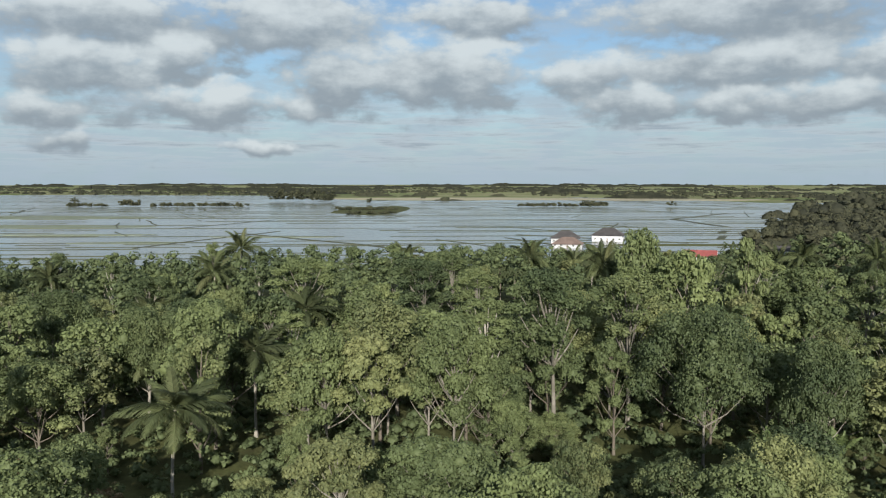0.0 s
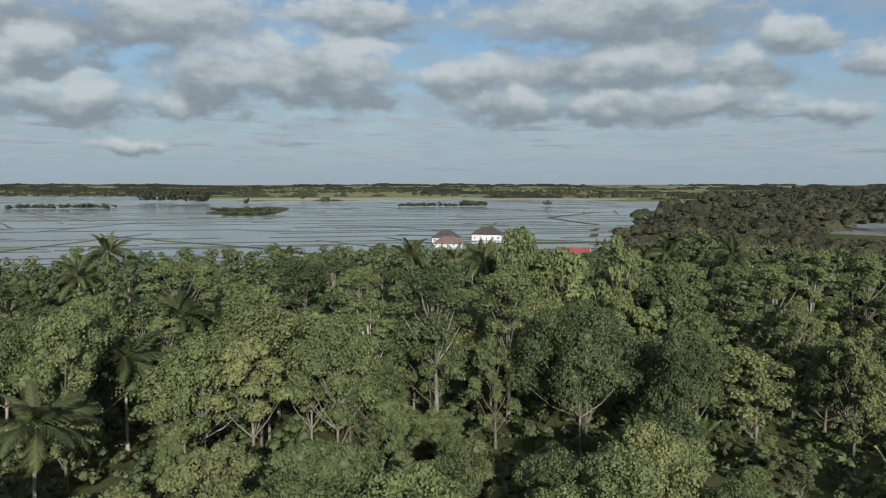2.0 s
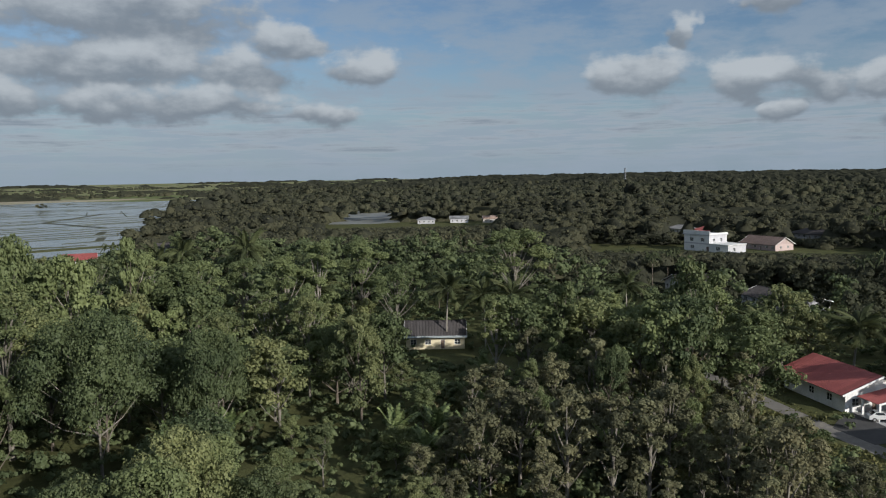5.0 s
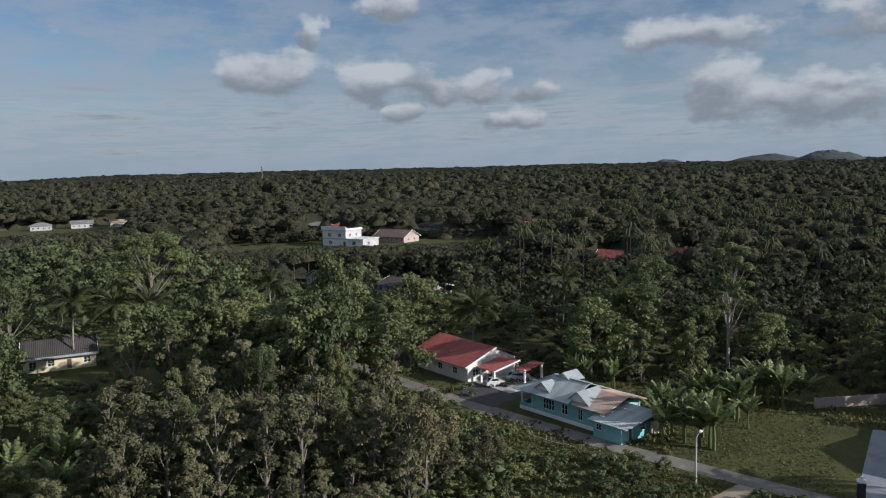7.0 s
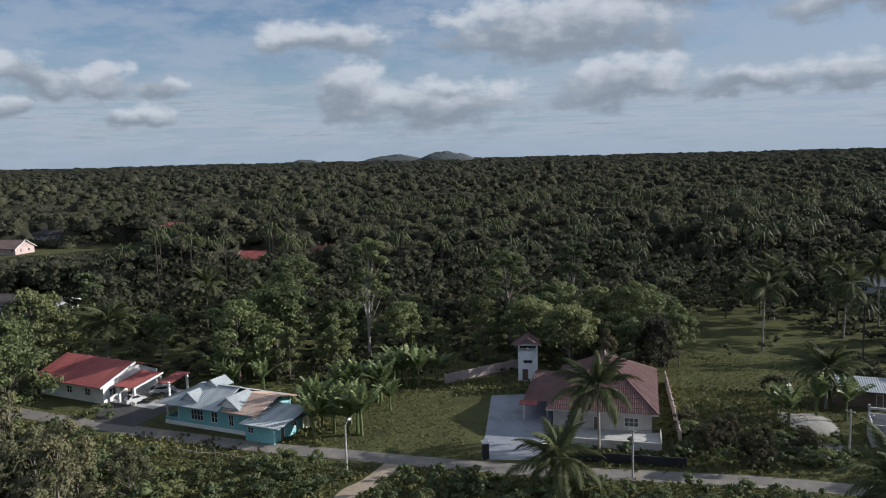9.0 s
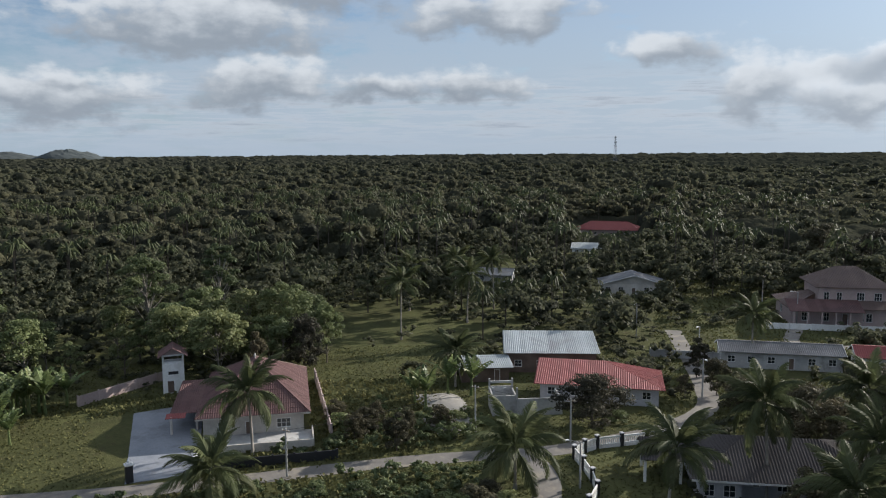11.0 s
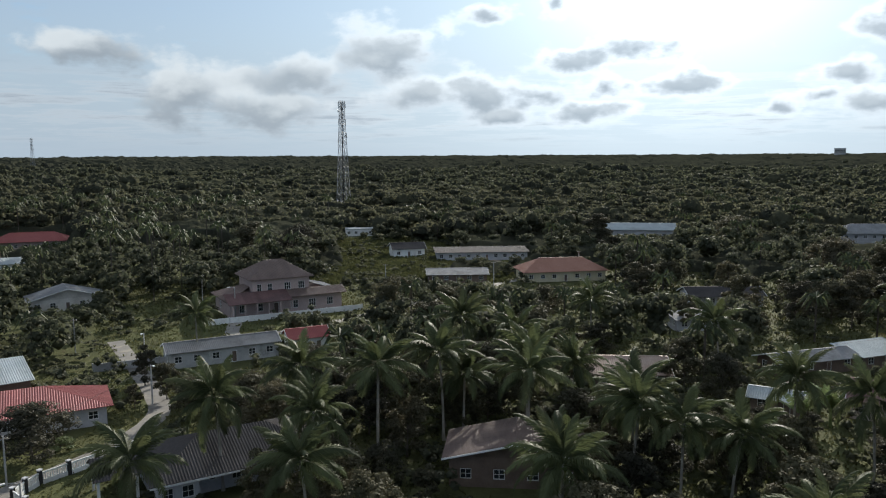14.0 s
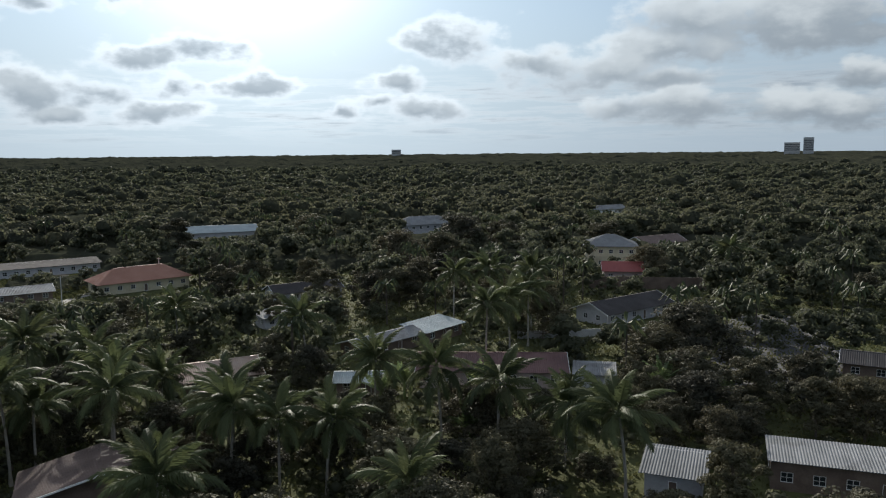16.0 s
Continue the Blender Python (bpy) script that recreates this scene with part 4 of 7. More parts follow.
def maroon_house():
    m, length = base_frame((101.4, -26.2), (96.6, -38.6))
    ob = root("house", m, "bungalow with a maroon tiled hip roof beside the paved driveway", "house", "houses by the road")
    L, D, e = length, 20.5, 3.2
    wall(ob, (0, 0), (L, 0), 3.4, OFFWHITE, [(2.6, 1.4, 1.0, 2.3), (6.0, 1.0, 0, 2.2), (10.6, 1.9, 1.0, 2.3)])
    wall(ob, (L, 0.2), (L, D), 3.4, OFFWHITE, [(4, 1.4, 1.0, 2.2), (10, 1.4, 1.0, 2.2)])
    wall(ob, (L, D + 0.2), (0, D + 0.2), 3.4, OFFWHITE)
    wall(ob, (0, D), (0, 0.2), 3.4, PINKISH, [(6, 1.4, 1.0, 2.2), (14, 1.4, 1.0, 2.2)])
    x0, x1, y0, y1 = -0.9, L + 0.9, -0.9, D + 1.0
    xm, ya, yb, top = L / 2, 9.6, 10.8, 8.3
    slope(ob, (x0, y0, e), (x1, y0, e), (xm - 0.1, ya, top), (xm + 0.1, ya, top), ROOF_MAROON, 1.0, 0.3, 0.06)
    slope(ob, (x1, y0, e), (x1, y1, e), (xm + 0.1, ya, top), (xm + 0.1, yb, top), ROOF_MAROON, 1.0, 0.3, 0.06)
    slope(ob, (x1, y1, e), (x0, y1, e), (xm + 0.1, yb, top), (xm - 0.1, yb, top), ROOF_MAROON, 0.0, 0.4, 0.06)
    slope(ob, (x0, y1, e), (x0, y0, e), (xm - 0.1, yb, top), (xm - 0.1, ya, top), ROOF_MAROON, 1.0, 0.3, 0.06)
    for x, y, r in ((x1, y0, ya), (x1, y1, yb), (x0, y0, ya), (x0, y1, yb)):
        part("hip_cap", Solid().beam((x, y, e + 0.1), (xm, r, top + 0.08), 0.32, 0.14), ROOF_BROWN if y > 0 else ROOF_MAROON, ob)
    part("finial", Solid().tube([(xm, ya, top), (xm, ya, top + 0.3), (xm, ya, top + 0.5), (xm, ya, top + 0.9)], [0.12, 0.1, 0.2, 0.03], 8), OFFWHITE, ob, "white roof finial")
    part("fascia", Solid().box(x0, y0 - 0.06, e - 0.22, x1, y0, e), OFFWHITE, ob)
    # tile courses on the near face
    n = 12
    for k in range(1, n):
        f = k / n
        part("tile_course", Solid().beam((x0 + (xm - x0) * f, y0 + (ya - y0) * f, e + (top - e) * f + 0.07), (x1 + (xm - x1) * f, y0 + (ya - y0) * f, e + (top - e) * f + 0.07), 0.1, 0.05), ROOF_MAROON, ob)
    # open carport at the driveway
    slope(ob, (-4.8, 4.0, 2.6), (-1.0, 4.0, 2.6), (-4.8, 18.0, 3.2), (-1.0, 18.0, 3.2), ROOF_MAROON, 1.0, 0.3, 0.06)
    slope(ob, (-5.2, 2.6, 2.4), (-2.6, 2.6, 2.4), (-5.2, 4.0, 2.65), (-2.6, 4.0, 2.65), ROOF_RED, 1.0)
    for x, y in ((-4.5, 3.0), (-1.3, 4.4), (-4.5, 17.4), (-4.5, 10.0)):
        part("pillar", Solid().box(x - 0.15, y - 0.15, 0, x + 0.15, y + 0.15, 2.4 + 0.03 * y), OFFWHITE, ob)
    # terrace before the front wall
    part("terrace", Solid().box(2.0, -5.6, 0, L + 1.0, -0.02, 0.45), CONCRETE, ob)
    for q in ((2.0, -5.8, L + 1.0, -5.62), (L + 1.02, -5.8, L + 1.2, -0.4)):
        part("terrace_wall", Solid().box(q[0], q[1], 0, q[2], q[3], 1.15), OFFWHITE, ob)
    c = m @ Vector((L / 2 - 2, 5, 0))
    KEEP_OUT.append((c.x, c.y, 12)), KEEP_OUT.append((m @ Vector((L / 2, 15, 0)))[:2] + (10,))


maroon_house()


def stair_tower():
    m, _ = base_frame((125.2, -26.4), (124.6, -29.0))
    ob = root("tower", m, "slim white two-storey tower with a small maroon gable roof", "tower")
    w, d, h = 3.3, 3.0, 4.9
    wall(ob, (0, 0), (w, 0), h, WHITE, [(1.2, 1.1, 0.0, 2.1)])
    wall(ob, (w, 0.2), (w, d - 0.2), h, WHITE)
    wall(ob, (w, d), (0, d), h, WHITE)
    wall(ob, (0, d - 0.2), (0, 0.2), h, WHITE)
    part("vent", Solid().box(0.9, -0.03, 3.1, 2.4, -0.003, 3.6), DARK, ob)
    for x, y in ((0, 0), (w - 0.28, 0), (0, d - 0.28), (w - 0.28, d - 0.28)):
        part("pillar", Solid().box(x, y, h, x + 0.28, y + 0.28, h + 1.2), WHITE, ob)
    part("railing", Solid().box(0.28, 0.05, h, w - 0.28, 0.15, h + 0.35), WHITE, ob)
    t = h + 1.2
    part("lintel", Solid().box(0, 0, t, w, 0.25, t + 0.25).box(0, d - 0.25, t, w, d, t + 0.25).box(0, 0.25, t, 0.25, d - 0.25, t + 0.25).box(w - 0.25, 0.25, t, w, d - 0.25, t + 0.25), WHITE, ob)
    for y in (0.02, d - 0.17):
        part("gable", Solid().wedge([(0, y, t + 0.25), (w, y, t + 0.25), (w / 2, y, t + 1.2)], (0, 0.15, 0)), PINKISH, ob)
    slope(ob, (-0.6, d + 0.8, t), (-0.6, -0.8, t), (w / 2, d + 0.8, t + 1.45), (w / 2, -0.8, t + 1.45), ROOF_MAROON)
    slope(ob, (w + 0.6, -0.8, t), (w + 0.6, d + 0.8, t), (w / 2, -0.8, t + 1.45), (w / 2, d + 0.8, t + 1.45), ROOF_MAROON)
    KEEP_OUT.append((125, -28, 4))


stair_tower()

# the long side wall of the plot
m, l = base_frame((92.2, -40.8), (119.5, -50.0))
ob = root("garden_wall", m, "pinkish rendered garden wall along the plot", "wall")
for i in range(9):
    part("wall_panel", Solid().box(i * l / 9 + 0.15, 0, 0, (i + 1) * l / 9 - 0.15, 0.15, 2.0), PINKISH, ob)
    part("pier", Solid().box(i * l / 9 - 0.15, -0.05, 0, i * l / 9 + 0.15, 0.2, 2.2), PINKISH, ob)


# red and zinc roofed cluster with an unfinished block wall
house((89.5, -74.5), (77.0, -87.0), 6.2, 2.9, "low house under a red ribbed sheet roof", GREYWALL, ROOF_RED, "halfhip", 1.9, 0.9, sheet=1.0, group="houses by the road")
house((104.5, -79.5), (95.5, -92.0), 9.0, 3.6, "shed house with a pale blue-grey zinc roof", BROWNWALL, ROOF_PALE, "mono", 1.6, 0.6, sheet=1.0, group="houses by the road", door=False)
house((103.8, -69.5), (100.0, -76.5), 5.0, 2.6, "small dark shed with a rusty edged zinc roof", BROWNWALL, ROOF_PALE, "mono", 0.5, 0.7, sheet=1.0, group="sheds")


def block_shell():
    m, l = base_frame((87.6, -64.0), (82.6, -73.0))
    ob = root("building_shell", m, "unfinished roofless grey block building", "building")
    for i, (q, h) in enumerate((((0, 0, 3.6, 0.2), 3.0), ((3.6, 0, l, 0.2), 2.5), ((0, 0.2, 0.2, 5.0), 3.0), ((3.5, 0.2, 3.7, 5.0), 2.7), ((0.2, 4.8, 3.5, 5.0), 3.0), ((l - 0.2, 0.2, l, 5.0), 2.4))):
        part("wall", Solid().box(q[0], q[1], 0, q[2], q[3], h), CONCRETE, ob)
    for x, y in ((0.15, 0.15), (3.6, 0.1), (0.15, 4.8), (3.6, 4.8), (1.8, 0.1)):
        part("column", Solid().box(x - 0.13, y - 0.13, 2.4, x + 0.13, y + 0.13, 4.2), CONCRETE, ob)
    part("tie_beam", Solid().box(0.3, 4.75, 3.5, 3.5, 5.0, 3.8), CONCRETE, ob)
    KEEP_OUT.append((87, -70, 6))


block_shell()


def porch_house():
    """Large grey bungalow with a dark roof, close to the curved fence."""
    m, l = base_frame((52.5, -66.0), (39.5, -80.5))
    ob = root("house", m, "grey bungalow with a dark tiled roof and white-framed windows", "house", "houses by the road")
    L, D = l, 12.0
    wall(ob, (0, 0), (4.6, 0), 3.2, GREYWALL, [(1.1, 1.1, 0.9, 2.3), (3.2, 1.3, 0.9, 2.3)])
    wall(ob, (4.6, 0.0), (4.6, 2.2), 3.2, GREYWALL)
    wall(ob, (4.8, 2.2), (L, 2.2), 3.2, GREYWALL, [(1.6, 0.8, 1.3, 2.1), (4.6, 1.6, 0.9, 2.3), (9.0, 1.6, 0.9, 2.3), (12.6, 1.6, 0.9, 2.3)])
    wall(ob, (L, 2.4), (L, D), 3.2, GREYWALL, [(3, 1.4, 0.9, 2.2)])
    wall(ob, (L, D + 0.2), (0, D + 0.2), 3.2, GREYWALL)
    wall(ob, (0, D), (0, 0.2), 3.2, GREYWALL, [(9, 1.4, 0.9, 2.2), (4.5, 1.4, 0.9, 2.2)])
    slope(ob, (-0.9, -0.9, 3.1), (L + 0.9, -0.9, 3.1), (5.8, 5.8, 5.8), (L - 5.8, 5.8, 5.8), ROOF_DARK, 1.0)
    slope(ob, (L + 0.9, D + 1.0, 3.1), (-0.9, D + 1.0, 3.1), (L - 5.8, 5.8, 5.8), (5.8, 5.8, 5.8), ROOF_DARK, 1.0)
    slope(ob, (L + 0.9, -0.9, 3.1), (L + 0.9, D + 1.0, 3.1), (L - 5.8, 5.8, 5.8), (L - 5.8, 5.9, 5.8), ROOF_DARK)
    slope(ob, (-0.9, D + 1.0, 3.1), (-0.9, -0.9, 3.1), (5.8, 5.9, 5.8), (5.8, 5.8, 5.8), ROOF_DARK)
    part("fascia", Solid().box(-0.9, -0.96, 2.9, L + 0.9, -0.9, 3.1).box(L + 0.9, -0.9, 2.9, L + 0.96, D + 1, 3.1), WHITE, ob, "white fascia board")
    # gabled porch to the left rear
    for x, y in ((-5.2, 5.0), (-5.2, 9.6), (-1.2, 5.0)):
        part("pillar", Solid().box(x - 0.15, y - 0.15, 0, x + 0.15, y + 0.15, 3.0), WHITE, ob)
    part("gable", Solid().wedge([(-5.5, 10.2, 3.0), (-5.5, 4.4, 3.0), (-5.5, 7.3, 4.4)], (0.12, 0, 0)), WHITE, ob)
    slope(ob, (-5.8, 4.1, 2.95), (0.0, 4.1, 2.95), (-5.8, 7.3, 4.55), (0.0, 7.3, 4.55), ROOF_DARK, 1.0)
    slope(ob, (0.0, 10.5, 2.95), (-5.8, 10.5, 2.95), (0.0, 7.3, 4.55), (-5.8, 7.3, 4.55), ROOF_DARK, 1.0)
    c = m @ Vector((L / 2, 6, 0))
    KEEP_OUT.append((c.x, c.y, 11))


porch_house()

# ---- houses further off ----
hut = house((109.0, 125.5), (118.2, 116.6), 8.0, 3.0, "cream cottage with a dark roof and zinc awning among trees", CREAM, ROOF_DARK, "gable", 2.6, 0.5, group="village houses", sheet=1.0)
slope(hut, (-0.4, -1.2, 2.75), (13.2, -1.2, 2.75), (-0.4, -0.45, 3.0), (13.2, -0.45, 3.0), ROOF_PALE, 1.0, name="awning")


def white_villa():
    m, l = base_frame((340.0, 186.0), (334.0, 161.0))
    ob = root("house", m, "white two-storey modern villa with a flat parapet roof", "house", "village houses")
    wall(ob, (0, 0), (l, 0), 3.6, WHITE, [(5, 2.2, 0.9, 2.6), (14, 1.6, 0, 2.4), (20, 2.2, 0.9, 2.6)])
    wall(ob, (0, 0), (15, 0), 3.9, WHITE, [(4.5, 2.2, 0.9, 2.6), (11, 2.2, 0.9, 2.6)], z0=3.6)
    wall(ob, (l, 0.2), (l, 12), 3.6, GREYWALL, [(4, 1.6, 0.9, 2.4)])
    wall(ob, (15, 0.2), (15, 11.8), 3.9, GREYWALL, [(3, 1.4, 0.9, 2.4), (8, 1.4, 0.9, 2.4)], z0=3.6)
    wall(ob, (15, 12), (0, 12), 7.5, WHITE)
    wall(ob, (0, 11.8), (0, 0.2), 7.5, WHITE)
    part("roof", Solid().box(-0.5, -0.5, 7.5, 15.5, 12.5, 7.9), GREYWALL, ob)
    part("roof_slab", Solid().box(15.2, -0.8, 3.604, l + 0.6, 12, 3.95), WHITE, ob)
    part("parapet", Solid().box(-0.4, -0.4, 7.9, 15.4, 0, 9.6).box(15.0, 0, 7.9, 15.4, 12, 8.6), WHITE, ob)
    part("band", Solid().box(-0.02, -0.06, 3.3, 15.3, -0.004, 3.9), GREYWALL, ob)
    part("yard_wall", Solid().box(l, -6, 0, l + 14, -5.8, 1.8), WHITE, ob)
    KEEP_OUT.append((338, 172, 18))


white_villa()
FAR = "village houses"
house((362, 168), (356, 149), 12, 3.0, "bungalow with a brown roof and white gable", PINKISH, ROOF_BROWN, "gable", 3.2, 0.8, group=FAR)
house((430, 172), (424, 152), 12, 3.0, "bungalow with a dark grey roof", GREYWALL, ROOF_DARK, "hip", 2.6, 0.8, group=FAR)
house((420, 225), (414, 208), 10, 3.0, "bungalow with a red roof behind trees", CREAM, ROOF_RED, "hip", 2.2, 0.8, group=FAR, seen=1.0)
house((428, 246), (424, 232), 10, 3.0, "pale bungalow with a grey roof", WHITE, ROOF_GREY, "hip", 2.0, 0.8, group=FAR)
house((450, 112), (446, 94), 10, 3.0, "low red-roofed house far among palms", WHITE, ROOF_RED, "gable", 2.0, 0.8, group=FAR, seen=1.0)
house((222, 128), (214, 117), 10, 3.0, "house with a brown tiled roof and white gable", WHITE, ROOF_BROWN, "cross", 2.6, 0.8, group=FAR, seen=1.0)
house((212, 98), (203, 80), 12, 2.8, "long low house with a dark sheet roof", GREYWALL, ROOF_DARK, "gable", 1.8, 0.8, group=FAR, seen=1.0)
house((300, 18), (298, 6), 9, 3.0, "red-roofed house half hidden by trees", WHITE, ROOF_RED, "gable", 2.0, 0.7, group=FAR, seen=1.0)
house((290, 44), (286, 33), 9, 3.0, "house with a red sheet roof behind trees", PINKISH, ROOF_RED, "gable", 2.2, 0.7, group=FAR, seen=1.0)
house((66, 470), (82, 466), 11, 3.6, "unfinished pale house with a dark hipped roof by the paddies", GREYWALL, ROOF_DARK, "hip", 4.0, 0.9, group=FAR)
house((94, 486), (112, 480), 12, 4.2, "unfinished pale house with a dark hipped roof", GREYWALL, ROOF_DARK, "hip", 4.0, 0.9, group=FAR)
house((62, 436), (78, 432), 10, 2.6, "low house with a brown roof by the paddies", GREYWALL, ROOF_BROWN, "hip", 3.4, 0.7, group=FAR)
house((115, 368), (129, 363), 9, 2.4, "red-roofed house beside the paddies", GREYWALL, ROOF_RED, "gable", 2.4, 0.7, group=FAR)
house((163, 392), (178, 386), 9, 3.2, "white house with a dark roof beside the paddies", GREYWALL, ROOF_DARK, "gable", 1.8, 0.7, group=FAR)

# south-east and south
house((149, -145), (138, -157.5), 9, 3.0, "pale-gabled house with a grey roof", OFFWHITE, ROOF_GREY, "cross", 2.4, 0.8, group=FAR)
house((186, -126), (176, -135), 7, 2.8, "low house with a pale grey roof", GREYWALL, ROOF_GREY, "gable", 1.4, 0.7, group=FAR)
house((213, -192), (206, -199), 6, 2.8, "house with a blue-white sheet roof among palms", WHITE, ROOF_PALE, "mono", 1.4, 0.6, group=FAR)
house((262, -238), (240, -256), 12, 3.6, "large house with a red hip roof among palms", PINKISH, ROOF_RED, "hip", 3.0, 0.9, group=FAR)


def grand_house():
    """Two-storey house with hip roofs at several levels and an arched porch."""
    m, l = base_frame((99, -153), (80, -173))
    ob = root("house", m @ Matrix.Diagonal((1, 1, 1.27, 1)), "large two-storey pinkish house with brown hip roofs and verandas", "house", FAR)
    D = 14
    wall(ob, (0, 0), (l, 0), 3.4, PINKISH, [(3, 1.6, 0.9, 2.4), (7, 1.6, 0.9, 2.4), (11, 1.2, 0, 2.3), (15.5, 1.8, 0.9, 2.4), (20, 1.8, 0.9, 2.4), (24.5, 1.6, 0.9, 2.4)])
    wall(ob, (l, 0.2), (l, D), 3.4, PINKISH, [(5, 1.6, 0.9, 2.4)])
    wall(ob, (l, D + 0.2), (0, D + 0.2), 3.4, PINKISH)
    wall(ob, (0, D), (0, 0.2), 3.4, PINKISH, [(5, 1.6, 0.9, 2.4)])
    wall(ob, (6, 2), (20, 2), 3.2, PINKISH, [(1.6, 1.1, 0.9, 2.3), (4.2, 1.1, 0.9, 2.3), (8.5, 1.6, 0.9, 2.3), (12, 1.6, 0.9, 2.3)], z0=3.4)
    wall(ob, (20, 2.2), (20, D - 0.2), 3.2, PINKISH, [(5, 1.6, 0.9, 2.3)], z0=3.4)
    wall(ob, (20, D), (6, D), 3.2, PINKISH, z0=3.4)
    wall(ob, (6, D - 0.2), (6, 2.2), 3.2, PINKISH, z0=3.4)
    for (x0, y0, x1, y1, z, rise) in ((5, 1, 21, 15, 6.6, 3.0), (-1, -1, 30 if l > 29 else l + 1, 3, 3.4, 0.0)):
        if rise:
            k = 6.0
            a, b = (x0 + k, 8, z + rise), (x1 - k, 8, z + rise)
            slope(ob, (x0, y0, z), (x1, y0, z), a, b, ROOF_BROWN, 1.0)
            slope(ob, (x1, y1, z), (x0, y1, z), b, a, ROOF_BROWN)
            slope(ob, (x1, y0, z), (x1, y1, z), b, b, ROOF_BROWN)
            slope(ob, (x0, y1, z), (x0, y0, z), a, a, ROOF_BROWN)
    slope(ob, (-1, -3.4, 3.0), (14, -3.4, 3.0), (-1, 2, 4.4), (14, 2, 4.4), ROOF_MAROON, 1.0)
    slope(ob, (14, -1.2, 3.2), (l + 1, -1.2, 3.2), (14, 2, 4.3), (l + 1, 2, 4.3), ROOF_BROWN, 1.0)
    slope(ob, (l + 1, -1.2, 3.2), (l + 1, D + 1, 3.2), (20, 5, 5.2), (20, 10, 5.2), ROOF_GREY, 1.0)
    slope(ob, (-1, D + 1, 3.2), (-1, -1.2, 3.2), (6, 10, 5.0), (6, 5, 5.0), ROOF_BROWN)
    for i in range(6):
        part("pillar", Solid().box(i * 2.8 - 0.2, -3.2, 0, i * 2.8 + 0.1, -2.9, 3.0), PINKISH, ob)
    KEEP_OUT.append((98, -170, 17))


grand_house()
house((86, -113), (72, -127), 6, 3.0, "grey block row house with a patched zinc roof", CONCRETE, ROOF_GREY, "gable", 1.2, 0.5, group=FAR)
house((70.5, -129), (65, -134), 5, 3.0, "small house with a red sheet roof", WHITE, ROOF_RED, "gable", 1.3, 0.6, group=FAR)
house((43, -221), (21, -232), 11, 3.4, "house with an orange clay tile roof", CREAM, ROOF_ORANGE, "hip", 3.0, 0.9, group=FAR)
house((31, -347), (2, -351), 12, 4.0, "long hall with a pale zinc roof", GREYWALL, ROOF_PALE, "gable", 2.4, 0.8, group=FAR)
house((100, -262), (90, -268), 9, 3.2, "pale house with a dark roof by the lane", WHITE, ROOF_DARK, "gable", 1.8, 0.7, group=FAR)
house((82, -258), (52, -270), 9, 3.0, "long low row of grey workshops", GREYWALL, ROOF_DARK, "mono", 0.8, 0.8, group=FAR)
house((70, -212), (54, -218), 10, 2.6, "low dark sheet roof over an open shed", BROWNWALL, ROOF_GREY, "gable", 1.2, 0.7, group=FAR)
house((13, -123), (1.4, -125.6), 9, 2.8, "old cottage with patched flat zinc roofs", BROWNWALL, ROOF_RUST, "gable", 1.5, 1.0, group=FAR)
house((24.5, -81), (9.5, -84.0), 8, 3.6, "dark timber barn with a brown sheet roof", BROWNWALL, ROOF_BROWN, "cross", 1.8, 0.8, group=FAR, sheet=1.0, door=False)
house((-17, -137), (-30, -146), 6, 2.6, "long shed with a grey zinc roof", BROWNWALL, ROOF_GREY, "gable", 1.0, 0.7, group=FAR)
house((-31, -146), (-40, -153), 6, 2.6, "shed with a bright zinc roof", BROWNWALL, ROOF_PALE, "mono", 0.8, 0.7, group=FAR)
house((-24.0, -119), (-46.5, -112.5), 8, 3.0, "long house with a dark red sheet roof", PINKISH, ROOF_MAROON, "gable", 1.9, 0.7, group=FAR)
house((-48.0, -112), (-53.5, -109.5), 5, 2.6, "small outhouse with a grey zinc roof", GREYWALL, ROOF_GREY, "mono", 0.6, 0.5, group="sheds")
house((-10.5, -118), (-17, -116.6), 5, 2.4, "shed with a crumpled pale zinc roof", BROWNWALL, ROOF_PALE, "gable", 0.9, 0.6, group="sheds")
house((-40.1, -74.1), (-45.0, -70.6), 5.5, 2.9, "shed with a ribbed grey zinc roof", GREYWALL, ROOF_GREY, "mono", 0.9, 0.6, group="sheds", sheet=1.0)
house((-54.6, -72.1), (-74, -59.5), 6.0, 3.5, "long workshop with a flat grey sheet roof", BROWNWALL, ROOF_GREY, "mono", 0.5, 0.4, group=FAR, sheet=1.0)
house((-103, -233), (-118, -227), 13, 3.6, "two-storey pale house with hip roofs", CREAM, ROOF_GREY, "hip", 3.0, 0.9, group=FAR, floors=2)
house((-97, -206), (-107, -202), 9, 3.2, "house with a red roof before the larger one", PINKISH, ROOF_RED, "gable", 2.0, 0.8, group=FAR)
house((-72, -151), (-92, -160), 9, 3.0, "dark roofed house behind a low wall", GREYWALL, ROOF_DARK, "gable", 1.8, 1.0, group=FAR)
house((-93, -106), (-104, -96), 8, 2.8, "shed with white-patched dark roof", BROWNWALL, ROOF_DARK, "gable", 1.2, 0.6, group="sheds", sheet=1.0)
house((-3, -196), (-20, -202), 8, 2.8, "grey roofed house among trees", GREYWALL, ROOF_DARK, "gable", 1.6, 0.7, group=FAR, seen=1.0)
house((0, -168), (-9, -172), 6, 2.6, "low shed with a pale roof", GREYWALL, ROOF_GREY, "mono", 0.6, 0.6, group="sheds")
house((-140, -262), (-160, -268), 10, 3.0, "bungalow under dark trees", CREAM, ROOF_BROWN, "gable", 2.2, 0.8, group=FAR, seen=1.0)
